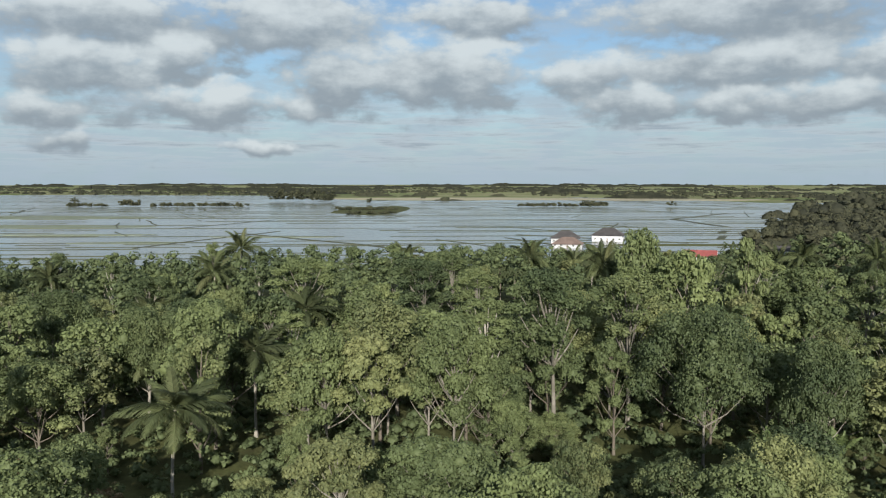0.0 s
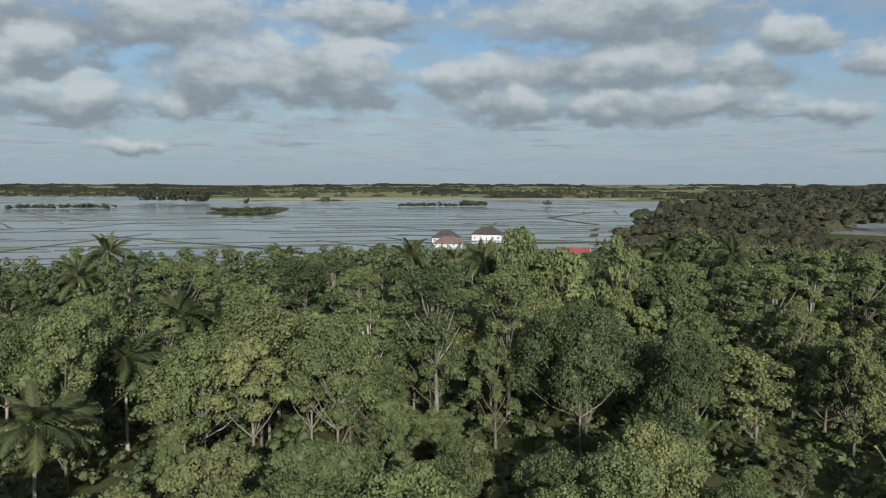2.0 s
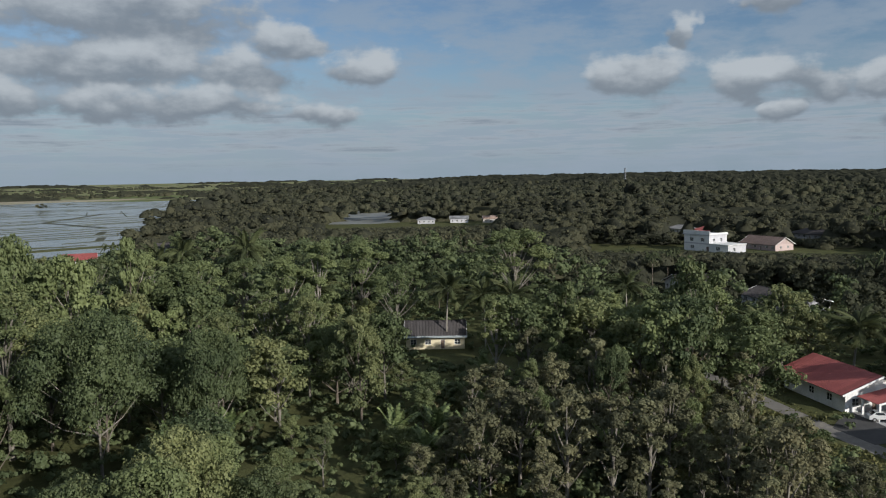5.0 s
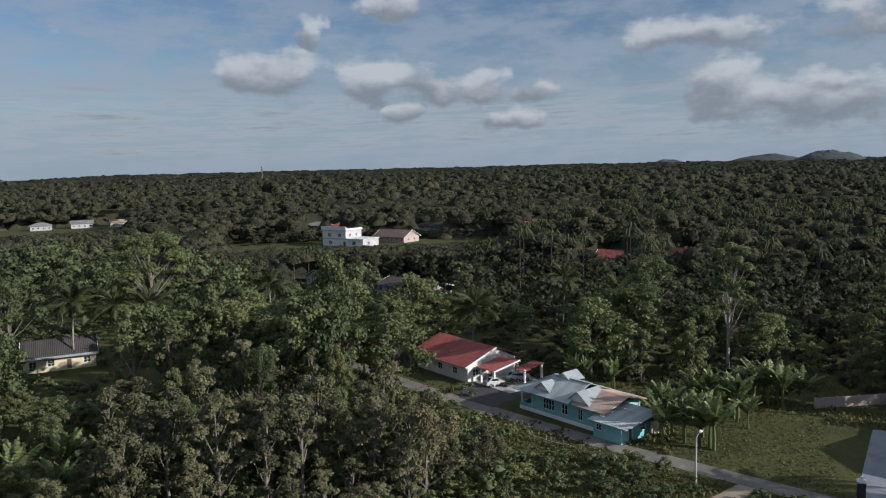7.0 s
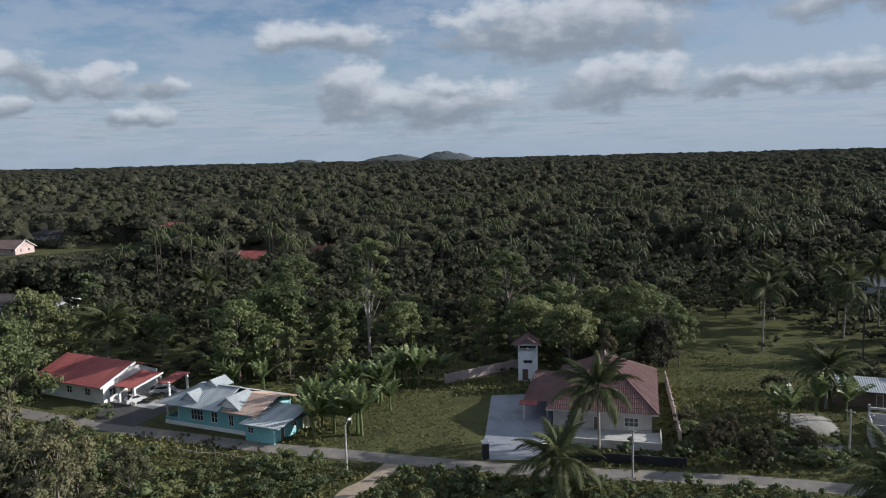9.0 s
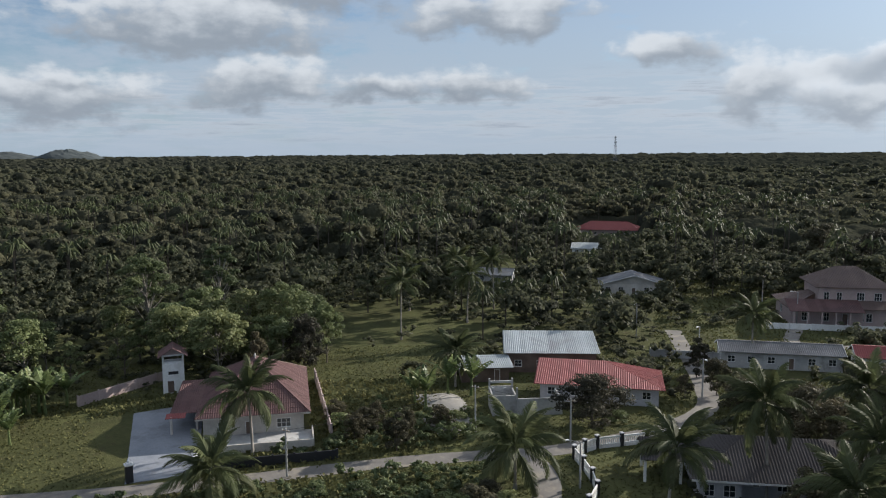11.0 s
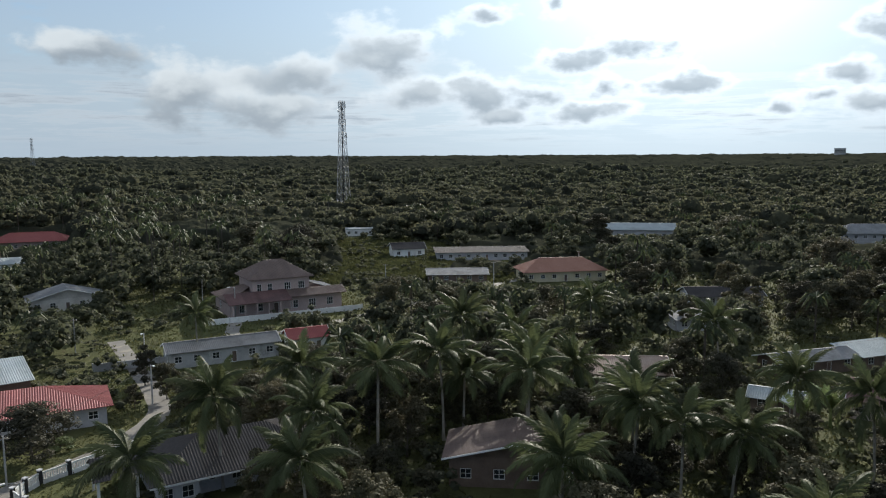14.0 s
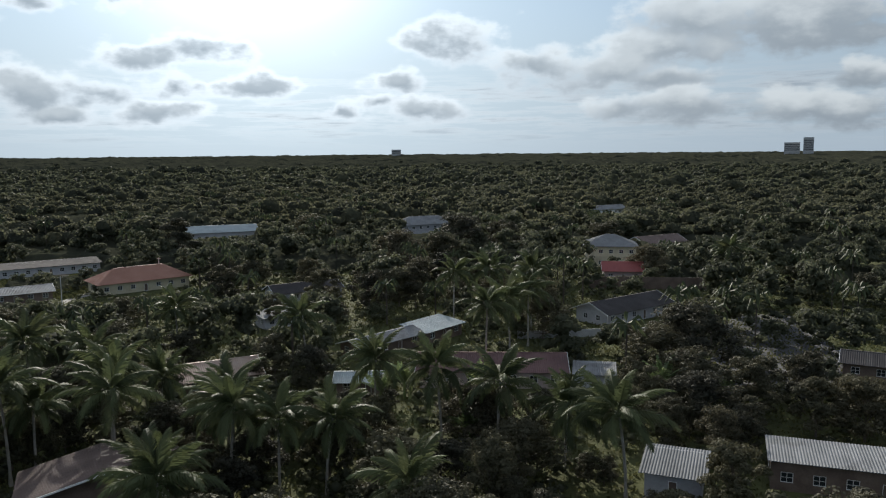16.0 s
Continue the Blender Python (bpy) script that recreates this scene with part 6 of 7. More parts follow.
# the wood to the north and north-east, tree by tree
for x, y, d, az in sorted(spread_points(46, 212, 8.8, -72, 36, 5), key=lambda q: q[2]):
    if az < -46 and d < 116:
        continue
    low_growth = az < -31 and d < 110
    h = rng.choice((rng.uniform(10, 14), rng.uniform(13, 18), rng.uniform(15, 21))) * (0.45 + 0.55 * rolling(x, y))
    h = rng.uniform(4.5, 8.5) if low_growth else h
    if d < 112 and noise.noise((x / 13, y / 13, 4.4)) < -0.24:
        h *= 0.45
    if d < 90:
        h = min(h, EYE - d * math.tan(math.radians(rng.uniform(15.5, 21.0))))
    h = min(h, headroom(x, y, 2.4) * rng.uniform(0.86, 1.0))
    if h < 2.5:
        continue
    if not free_to_grow(x, y, h, 2.4):
        continue
    if not low_growth and 88 < d < 185 and rng.random() < 0.16:
        h *= 1.35
        if free_to_grow(x, y, h, 2.4):
            tall.put(rng.randrange(3), placed(None, x, y, rng.uniform(0, 6.3), h / 24 * rng.uniform(1.0, 1.3), h / 24))
            continue
    if d < 112:
        near.put(rng.randrange(6), placed(None, x, y, rng.uniform(0, 6.3), min(1.25, h / 13) * rng.uniform(0.8, 1.1), h / 13))
    elif d < 158:
        mid.put(rng.randrange(4), placed(None, x, y, rng.uniform(0, 6.3), min(1.25, h / 13) * rng.uniform(0.8, 1.15), h / 13))
    elif d >= 158:
        JOINED["north"].append((x, y, h))
for x, y, d, az in spread_points(58, 122, 4.6, -80, -42, 7):
    h = rng.uniform(5.0, 9.5)
    if free_to_grow(x, y, h, 1.4) and rng.random() < 0.4:
        young.put(rng.randrange(3), placed(None, x, y, rng.uniform(0, 6.3), h / 8 * rng.uniform(0.9, 1.3), h / 8))
for x, y, d, az in spread_points(80, 128, 6.4, -70, -45, 17):
    h = min(rng.uniform(8.5, 14.0), headroom(x, y, 1.6))
    if h > 5 and free_to_grow(x, y, h, 1.6):
        young.put(rng.randrange(3), placed(None, x, y, rng.uniform(0, 6.3), h / 8 * rng.uniform(0.9, 1.15), h / 8))
# the dense wood behind the houses
for x, y, d, az in spread_points(128, 212, 7.4, -122, -72, 8):
    h = rng.uniform(8, 15) * rolling(x, y)
    if free_to_grow(x, y, h, 2.4):
        if d < 156:
            mid.put(rng.randrange(4), placed(None, x, y, rng.uniform(0, 6.3), h / 13 * rng.uniform(0.9, 1.25), h / 13))
        else:
            JOINED["east"].append((x, y, h))
# gardens to the south
for x, y, d, az in spread_points(62, 132, 6.6, -226, -122, 9):
    h = min(rng.uniform(4.5, 9.5), headroom(x, y, 2.4) * rng.uniform(0.85, 1.0))
    if h > 2.4 and free_to_grow(x, y, h, 2.4) and rng.random() < 0.72:
        village.put(rng.randrange(3), placed(None, x, y, rng.uniform(0, 6.3), h / 8 * rng.uniform(0.85, 1.3), h / 8))
for x, y, d, az in spread_points(132, 340, 10.5, -226, -122, 19):
    h = min(rng.choice((rng.uniform(3.5, 6), rng.uniform(6, 9), rng.uniform(9, 13))), headroom(x, y, 3.2) * rng.uniform(0.85, 1.0))
    if h > 2.8 and rng.random() < 0.8 and free_to_grow(x, y, h, 3.0):
        JOINED["south"].append((x, y, h))
FAR_PALMS = []
for x, y, d, az in spread_points(70, 230, 14, -226, -104, 10):
    h = rng.uniform(7.0, 11.5)
    if az > -143 and d < 125:
        continue
    if free_to_grow(x, y, h, 1.5) and rng.random() < (0.24 if d < 120 else 0.5):
        if d < 120:
            k = min(TALL, key=lambda q: abs(TALL[q] - h))
            palms.put(k, placed(None, x, y, rng.uniform(0, 6.3), rng.uniform(0.85, 1.05), h / TALL[k]))
        else:
            FAR_PALMS.append((x, y, h))


def banana(seed, label="banana plant with broad torn leaves"):
    rng = random.Random(seed)
    ob = root("banana_plant", Matrix(), label, "banana", "banana plants")
    part("stem", Solid().tube([(0, 0, 0), (0.05, 0, 0.9), (0.02, 0.04, 1.9)], [0.16, 0.13, 0.09], 7), BANANA, ob)
    for i in range(9):
        fr = new("leaf", BLADE[i % 2])
        fr.parent = ob
        fr.matrix_basis = Matrix.Translation((0.02, 0.04, 1.75 + 0.02 * i)) @ pose(0, 0, 0, rng.uniform(-20, 20), 0, i * 137.5) @ pose(0, 0, 0, 0, -(86 - i * 6.0 + rng.uniform(-8, 8)), 0) @ Matrix.Scale(rng.uniform(0.8, 1.1), 4)
    return ob


def blade(droop):
    q, n = [], 9
    t = np.linspace(0, 1, n)
    x, z = 2.5 * t, 2.5 * (0.1 * t - droop * t ** 2.2)
    for i in range(1, n):
        w0, w1 = (0.5 * math.sin(math.pi * min(1, 0.1 + 0.92 * s)) + 0.03 for s in (t[i - 1], t[i]))
        for side in (-1, 1):
            a, b = np.array([x[i - 1], 0, z[i - 1]]), np.array([x[i], 0, z[i]])
            q.append([a, b, b + np.array([-0.05, side * w1, -0.1 - 0.04 * (i % 3)]), a + np.array([0.03, side * w0, -0.1])])
    return quads("leaf", np.array(q), BANANA)


BLADE = [blade(0.12), blade(0.34)]
bananas = Stock(banana(1), banana(2), banana(3))
rng = random.Random(31)
for cx, cy, r, n in ((132, 20, 5, 10), (107, 3.5, 4, 10), (124, -9, 4, 6), (127, -4, 4, 6), (116, -1, 5, 9), (112, 84, 12, 9), (88, 60, 14, 12), (70, 74, 12, 9), (92, 78, 12, 9), (45, 92, 6, 4), (100, -62, 5, 4), (-20, -104, 12, 6), (-60, -96, 8, 5), (4, 82, 5, 3)):
    for i in range(n):
        x, y = cx + rng.uniform(-r, r), cy + rng.uniform(-r, r)
        if all((x - a) ** 2 + (y - b) ** 2 > (c * 0.8) ** 2 for a, b, c in ROADS) and all((x - a) ** 2 + (y - b) ** 2 > (0.75 * c) ** 2 for a, b, c in KEEP_OUT if c > 4):
            k = rng.uniform(1.2, 1.8)
            bananas.put(rng.randrange(3), placed(None, x, y, rng.uniform(0, 6.3), k))
for x, y, d, az in spread_points(74, 128, 3.6, -142, -46, 12):
    if any((x - a) ** 2 + (y - b) ** 2 < (c + 1.4) ** 2 for a, b, c in ROADS) or any((x - a) ** 2 + (y - b) ** 2 < (c * 0.85) ** 2 for a, b, c in KEEP_OUT if c > 3.5):
        continue
    if -101 < az < -88 and d > 93 or rng.random() < 0.76:
        continue
    if free_to_grow(x, y, 2.0, 1.0):
        shrub.put(rng.randrange(3), placed(None, x, y, rng.uniform(0, 6.3), rng.uniform(0.6, 1.5), rng.uniform(0.55, 1.05)))
for stock in (near, tall, wide_tree, mid, young, village, shrub, dry, palms, bananas):
    stock.close()


def woods(name, trees, spread, lobes, per, mat, seed, label, size=0.3, low=0.35, small=True, core=0.78, by_height=0.1):
    """Many trees as one mesh of leafy clumps; trees: x, y, height."""
    rng = np.random.default_rng(seed)
    t = np.array(trees)
    n = len(t)
    k = n * lobes
    base = np.repeat(np.concatenate([t[:, :2], np.zeros((n, 1))], 1), lobes, 0)
    hh = np.repeat(t[:, 2:], lobes, 0)
    ww = spread * rng.uniform(0.7, 1.3, (n, 1)) + by_height * t[:, 2:]
    ww = np.repeat(ww, lobes, 0)
    a, f = rng.uniform(0, 6.283, (k, 1)), rng.uniform(low, 0.92, (k, 1))
    reach = ww * np.sqrt(rng.uniform(0.0, 1.0, (k, 1))) * np.sqrt(np.clip(1.12 - f, 0, 1))
    c = base + np.concatenate([reach * np.cos(a), reach * np.sin(a), hh * f], 1)
    r = np.concatenate([ww * 0.42, ww * 0.42, np.minimum(ww * 0.34, hh * 0.3)], 1) * rng.uniform(0.5, 1.2, (k, 1))
    v = leaves(rng, c, r, per, 1.0, low=-0.2, aspect=0.85, shell=(0.86, 1.06), loose=0.3, square=True)
    mids = v.mean(1, keepdims=True)
    v = mids + (v - mids) * (np.repeat(ww, per, 0)[:, :, None] * size)
    return tagged(part(name, quads(name, v, mat, cores_at(rng, c, r, core, small)), mat), label, "woodland", kind="stuff")


def palm_crowns(name, pts, heights, seed, label):
    """Distant palms as one mesh: thin trunks and arched fronds."""
    rng = np.random.default_rng(seed)
    q, stems = [], []
    for (x, y), h in zip(pts, heights):
        top = np.array([x, y, h])
        s = np.array([0.16, 0, 0])
        stems.append([[x - 0.2, y, 0], [x + 0.2, y, 0], top + s, top - s])
        stems.append([[x, y - 0.2, 0], [x, y + 0.2, 0], top + s[[1, 0, 2]], top - s[[1, 0, 2]]])
        for i in range(18):
            a, up = i * 2.4 + rng.uniform(-0.3, 0.3), rng.uniform(-0.5, 1.0)
            d = np.array([math.cos(a), math.sin(a), 0])
            b = np.array([-d[1], d[0], 0]) * 0.36
            l = rng.uniform(3.2, 4.4)
            p1 = top + d * l * 0.5 + np.array([0, 0, l * 0.38 * up + 0.3])
            p2 = top + d * l * (0.95 - 0.1 * abs(up)) + np.array([0, 0, l * (0.42 * up - 0.5)])
            low = np.array([0, 0, 0.35])
            q.append([top, p1 + b - low, p1 + np.zeros(3), top])
            q.append([top, p1, p1 - b - low, top])
            q.append([p1, p1 + b - low, p2, p2])
            q.append([p1, p2, p2, p1 - b - low])
    made = tagged(part(name, quads(name, np.array(q), FROND), FROND), label, "palms", kind="stuff")
    part("trunks", quads("trunks", np.array(stems), BARK), BARK, made)
    return made


def clearing(az, d):
    """How readily the far woods open into fields."""
    if az > -22 and d > 420:
        return 0.2 if d < 1700 else -0.1
    return -0.42 if d > 330 else -0.55


def far_points(r0, r1, gap, az0, az1, seed, tall, keep=1.0, limit=-1.0):
    rng, out = random.Random(seed), []
    for x, y, d, az in spread_points(r0, r1, gap, az0, az1, seed):
        h = rng.uniform(*tall) * rolling(x * 0.6, y * 0.6) * ((0.42 if d < 1700 else 0.75) if az > -22 and d > 420 else 1.0)
        if d > 230 and noise.noise((x / (170 if d < 700 else 420), y / 110, 3.3)) + 0.45 * noise.noise((x / 45, y / 45, 8.1)) < clearing(az, d):
            continue
        h = min(h, headroom(x, y) * rng.uniform(0.84, 1.0))
        if h > 1.5 and rng.random() < keep and dry_land(x, y) and free_to_grow(x, y, h, 2.0) and math.degrees(math.atan2(h - EYE, d)) < limit:
            out.append((x, y, h))
    return out


DARK_WOOD = "dense dark canopy of the wood behind the houses"
woods("north_wood", JOINED["north"] + far_points(212, 268, 6.2, -48, 60, 11, (14, 21), 0.95), 2.6, 8, 34, LEAF_JOINED, 1, "green canopy of the wood reaching down to the paddies", 0.115, core=0.62)
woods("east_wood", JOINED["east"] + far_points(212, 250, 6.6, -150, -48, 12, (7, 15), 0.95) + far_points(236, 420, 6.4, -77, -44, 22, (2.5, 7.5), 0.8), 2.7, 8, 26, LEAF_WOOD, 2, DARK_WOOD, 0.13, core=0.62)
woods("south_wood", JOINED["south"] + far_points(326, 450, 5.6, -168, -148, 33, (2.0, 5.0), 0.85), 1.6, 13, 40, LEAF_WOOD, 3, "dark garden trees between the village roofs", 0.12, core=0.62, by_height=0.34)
woods("back_wood", far_points(50, 212, 10.0, -300, -232, 14, (8, 14), 0.8), 3.8, 6, 20, LEAF_WOOD, 4, "green canopy of the wood all around", 0.3)
for name, r0, r1, gap, az0, az1, keep, tall in (("north_palms", 190, 320, 21, -72, 45, 0.5, (10, 15)), ("east_palms", 190, 460, 13, -150, -72, 0.55, (14, 20)), ("south_palms", 225, 480, 15, -226, -150, 0.3, (9, 14))):
    t = far_points(r0, r1, gap, az0, az1, 70 + len(name), tall, keep) + (FAR_PALMS if name == "south_palms" else [])
    palm_crowns(name, [q[:2] for q in t], [q[2] for q in t], 7, "distant coconut palms standing over the canopy")


def hashed(i, j, k):
    """Even random numbers for whole-number places of the plan."""
    v = np.sin(i * 127.1 + j * 311.7 + k * 74.7) * 43758.5453
    return v - np.floor(v)


def slow(x, y, k):
    """Smooth noise, 0 to 1, one wave a unit."""
    i, j = np.floor(x), np.floor(y)
    u, v = x - i, y - j
    u, v = u * u * (3 - 2 * u), v * v * (3 - 2 * v)
    a, b, c, d = (hashed(i + p, j + q, k) for p, q in ((0, 0), (1, 0), (0, 1), (1, 1)))
    return (a * (1 - u) + b * u) * (1 - v) + (c * (1 - u) + d * u) * v


def domes(x, y, gap, wide, k):
    """Height of the nearest of many rounded crowns, 0 to 1, and that crown's own random number."""
    best, own = np.zeros_like(x), np.zeros_like(x)
    ci, cj = np.floor(x / gap), np.floor(y / gap)
    for p in (-1, 0, 1):
        for q in (-1, 0, 1):
            i, j = ci + p, cj + q
            r = hashed(i, j, k + 2)
            px, py = (i + 0.1 + 0.8 * hashed(i, j, k)) * gap, (j + 0.1 + 0.8 * hashed(i, j, k + 1)) * gap
            size = gap * wide * (0.55 + 0.75 * hashed(i, j, k + 3))
            z = np.sqrt(np.clip(1 - ((x - px) ** 2 + (y - py) ** 2) / size ** 2, 0, 1)) * (0.45 + 0.55 * r)
            own = np.where(z > best, r, own)
            best = np.maximum(best, z)
    return best, own


def land_rise(r):
    """The plain lifts a little towards the horizon."""
    return 13.5 * np.clip((r - 2300.0) / 2600.0, 0, 1) ** 1.2


def canopy(name, az0, az1, r0, r1, per_log, step, gap, mat, label, share=1.0):
    """The closed canopy of far woods: crowns crowding one another, open where fields lie."""
    n = int(per_log * math.log(r1 / r0))
    r = r0 * np.exp(np.linspace(0, math.log(r1 / r0), n))
    az = np.radians(np.arange(az0, az1 + step, step))
    rr, aa = np.meshgrid(r, az, indexing="ij")
    rng = np.random.default_rng(int(r0))
    rr, aa = rr * (1 + rng.uniform(-0.4, 0.4, rr.shape) / per_log), aa + rng.uniform(-0.4, 0.4, rr.shape) * math.radians(step)
    x, y = -np.sin(aa) * rr, np.cos(aa) * rr
    deg = np.degrees(aa)
    crown, own = domes(x, y, gap, 0.95, 1)
    bump, spare = domes(x, y, gap * 0.33, 0.9, 11)
    roll = 0.55 + 0.9 * slow(x / 75, y / 75, 3) * (0.5 + slow(x / 23, y / 23, 5))
    north = np.clip((deg - wood_edge(rr) + 1.0 + 3 * (slow(rr / 90, deg / 3, 4) - 0.5)) / 2, 0, 1)
    south = np.clip((-132 - deg) / 30, 0, 1)
    tallest = (16.0 - 6.5 * south) * (1 - north) + np.where(rr < 1700, 5.0, 9.0) * north
    h = tallest * (roll * (0.52 + 0.36 * crown + 0.12 * bump) + rng.uniform(-1, 1, rr.shape) * np.clip(rr / 9000, 0.02, 0.16))
    open_land = slow(x / np.where(north > 0.5, 420, 190), y / 100, 7) + 0.45 * (slow(x / 45, y / 45, 9) - 0.5)
    edge = (open_land - np.where(rr < 1700, 0.84, 0.78) * north - np.where(rr > 330, 0.2, 0.12) * (1 - north)) / 0.05
    h = share * h * np.clip(edge, 0, 1) * np.clip((rr - r0) / (0.07 * r0), 0, 1) - 0.3
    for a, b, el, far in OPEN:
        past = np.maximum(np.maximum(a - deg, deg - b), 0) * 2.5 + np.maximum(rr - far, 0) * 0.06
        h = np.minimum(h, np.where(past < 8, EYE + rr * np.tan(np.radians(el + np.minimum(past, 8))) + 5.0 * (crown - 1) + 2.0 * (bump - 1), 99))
    h = np.minimum(h + land_rise(rr), EYE - 0.001 * rr)
    for px, py, q in KEEP_OUT + ROADS:
        if math.hypot(px, py) > r0 - 20:
            away = np.sqrt((x - px) ** 2 + (y - py) ** 2) - q - 0.6
            h = np.minimum(h, np.where(away < 16, away * 1.3, 99))
    h = np.where((deg > -21.5) & (rr < 430), np.minimum(h, EYE - rr * 0.0875), h)
    wet = np.zeros(rr.shape, bool)
    for (ax, ay), (bx, by) in zip(PADDY, PADDY[-1:] + PADDY[:-1]):
        wet ^= ((ay > y) != (by > y)) & (x < (bx - ax) * (y - ay) / ((by - ay) or 1e-9) + ax)
    h = np.where(wet, -1.0, h)
    h = np.maximum(h, -0.5)
    m = rr.shape[1]
    index = np.arange(rr.size).reshape(rr.shape)
    f = np.stack([index[:-1, :-1], index[1:, :-1], index[1:, 1:], index[:-1, 1:]], -1).reshape(-1, 4)
    f = f[(h.ravel()[f] > 0).any(1)]
    used, f = np.unique(f, return_inverse=True)
    f = f.reshape(-1, 4)
    co = np.stack([x, y, h], -1).reshape(-1, 3)[used]
    data = bpy.data.meshes.new(name)
    data.vertices.add(len(co))
    data.vertices.foreach_set("co", co.astype(np.float32).ravel())
    data.loops.add(f.size)
    data.loops.foreach_set("vertex_index", f.ravel().astype(np.int32))
    data.polygons.add(len(f))
    data.polygons.foreach_set("loop_start", np.arange(0, f.size, 4, dtype=np.int32))
    data.polygons.foreach_set("use_smooth", np.full(len(f), r0 < 600))
    data.update(calc_edges=True)
    return tagged(part(name, data, mat), label, "woodland", kind="stuff")


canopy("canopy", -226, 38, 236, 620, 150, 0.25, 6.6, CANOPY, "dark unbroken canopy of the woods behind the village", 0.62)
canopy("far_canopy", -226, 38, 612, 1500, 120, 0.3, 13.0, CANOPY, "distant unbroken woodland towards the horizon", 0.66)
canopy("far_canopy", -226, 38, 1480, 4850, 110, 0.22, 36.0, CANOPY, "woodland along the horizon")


def crowns(name, trees, wide, lobes, seed, label, leafy_tops, leaf, core=0.84):
    """Rounded tree crowns of the far woods, each one a few uneven domes; trees: x, y, height."""
    rng = np.random.default_rng(seed)
    t = np.array(trees)
    n, segs = len(t) * lobes, 7
    w = np.repeat(wide * rng.choice((0.5, 0.7, 0.9, 1.1, 1.5), (len(t), 1)), lobes, 0)
    base, h = np.repeat(t[:, :2], lobes, 0), np.repeat(t[:, 2:], lobes, 0)
    a, off = rng.uniform(0, 6.283, (n, 1)), rng.uniform(0.1, 0.75, (n, 1)) * (lobes > 1)
    cx, cy = base[:, :1] + np.cos(a) * w * off, base[:, 1:] + np.sin(a) * w * off
    r = w * rng.uniform(0.55, 0.9, (n, 1))
    tall = np.minimum(r * rng.uniform(0.6, 0.95, (n, 1)), 0.7 * h)
    cz = h - tall - 0.35 * off * w * 0.5
    pts = []
    for el in (58, 18, -22):
        for j in range(segs):
            e, b = math.radians(el), 2 * math.pi * (j + 0.5 * (el == 18)) / segs
            k = core * rng.uniform(0.75, 1.15, (n, 1))
            pts.append(np.concatenate([cx + r * k * math.cos(e) * math.cos(b), cy + r * k * math.cos(e) * math.sin(b), cz + tall * k * math.sin(e)], 1))
    pts.append(np.concatenate([cx, cy, cz + core * tall], 1))
    co, m = np.stack(pts, 1), 3 * segs + 1
    tri = []
    for j in range(segs):
        k = (j + 1) % segs
        tri.append((3 * segs, j, k))
        for q in (0, segs):
            tri += [(q + j, q + segs + j, q + segs + k), (q + j, q + segs + k, q + k)]
    f = (np.array(tri)[None] + m * np.arange(n)[:, None, None]).reshape(-1)
    data = bpy.data.meshes.new(name)
    data.vertices.add(n * m)
    data.vertices.foreach_set("co", co.astype(np.float32).ravel())
    data.loops.add(len(f))
    data.loops.foreach_set("vertex_index", f.astype(np.int32))
    data.polygons.add(len(f) // 3)
    data.polygons.foreach_set("loop_start", np.arange(0, len(f), 3, dtype=np.int32))
    data.polygons.foreach_set("use_smooth", np.ones(len(f) // 3, bool))
    data.update(calc_edges=True)
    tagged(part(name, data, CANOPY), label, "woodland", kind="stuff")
    if leafy_tops:
        c, rad = np.concatenate([cx, cy, cz], 1), np.concatenate([r, r, tall], 1)
        v = leaves(rng, c, rad, leafy_tops, leaf, low=-0.1, aspect=0.75, shell=(0.8, 1.12), loose=0.45, square=True)
        tagged(part("canopy_leaves", quads("canopy_leaves", v, LEAF_WOOD), LEAF_WOOD), "loose leafy tops of the woods behind the village", "woodland", kind="stuff")


def crown_points(r0, r1, gap, az0, az1, seed, low, high):
    rng, out = random.Random(seed), []
    for x, y, d, az in spread_points(r0, r1, gap, az0, az1, seed):
        h = rng.uniform(low, high) * max(0.45, 0.2 + 0.8 * rolling(x * 0.45, y * 0.45)) * (0.72 if az < -140 else 1.0) * (1.45 if rng.random() < 0.09 else 1.0)
        h = min(h, headroom(x, y, 3.0) * rng.uniform(0.8, 1.0))
        if h < 3 or az > wood_edge(d) or not dry_land(x, y) or noise.noise((x / (170 if d < 700 else 420), y / 110, 3.3)) + 0.45 * noise.noise((x / 45, y / 45, 8.1)) < clearing(az, d):
            continue
        if d > 640 or all((x - a) ** 2 + (y - b) ** 2 > (c + 2.0) ** 2 for a, b, c in KEEP_OUT + ROADS):
            out.append((x, y, h))
    return out


crowns("wood_crowns", [q for q in crown_points(236, 640, 8.6, -226, -21, 81, 9, 17) if azimuth(q[0], q[1]) > -124 or math.hypot(q[0], q[1]) > 320], 4.6, 3, 5, "rounded dark tree crowns of the woods behind the village", 26, 0.85)
crowns("far_crowns", crown_points(630, 1500, 17.0, -226, -21.5, 82, 10, 19), 7.5, 3, 6, "crowns of distant woodland", 9, 1.9)
plain = [(x, y, 6 + 8 * abs(noise.noise((x / 30, y / 30, 1.5)))) for x, y, d, az in spread_points(1050, 3900, 33.0, -46, 38, 83)
         if az > wood_edge(d) and dry_land(x, y) and noise.noise((x / 420, y / 150, 6.3)) + 0.4 * noise.noise((x / 70, y / 70, 2.2)) > (0.3 if d < 2400 else 0.12) and all((x - a) ** 2 + (y - b) ** 2 > c * c for a, b, c in KEEP_OUT if c > 80)]
crowns("plain_crowns", plain, 9.0, 2, 7, "lines and groups of trees far out on the plain", 7, 2.6)
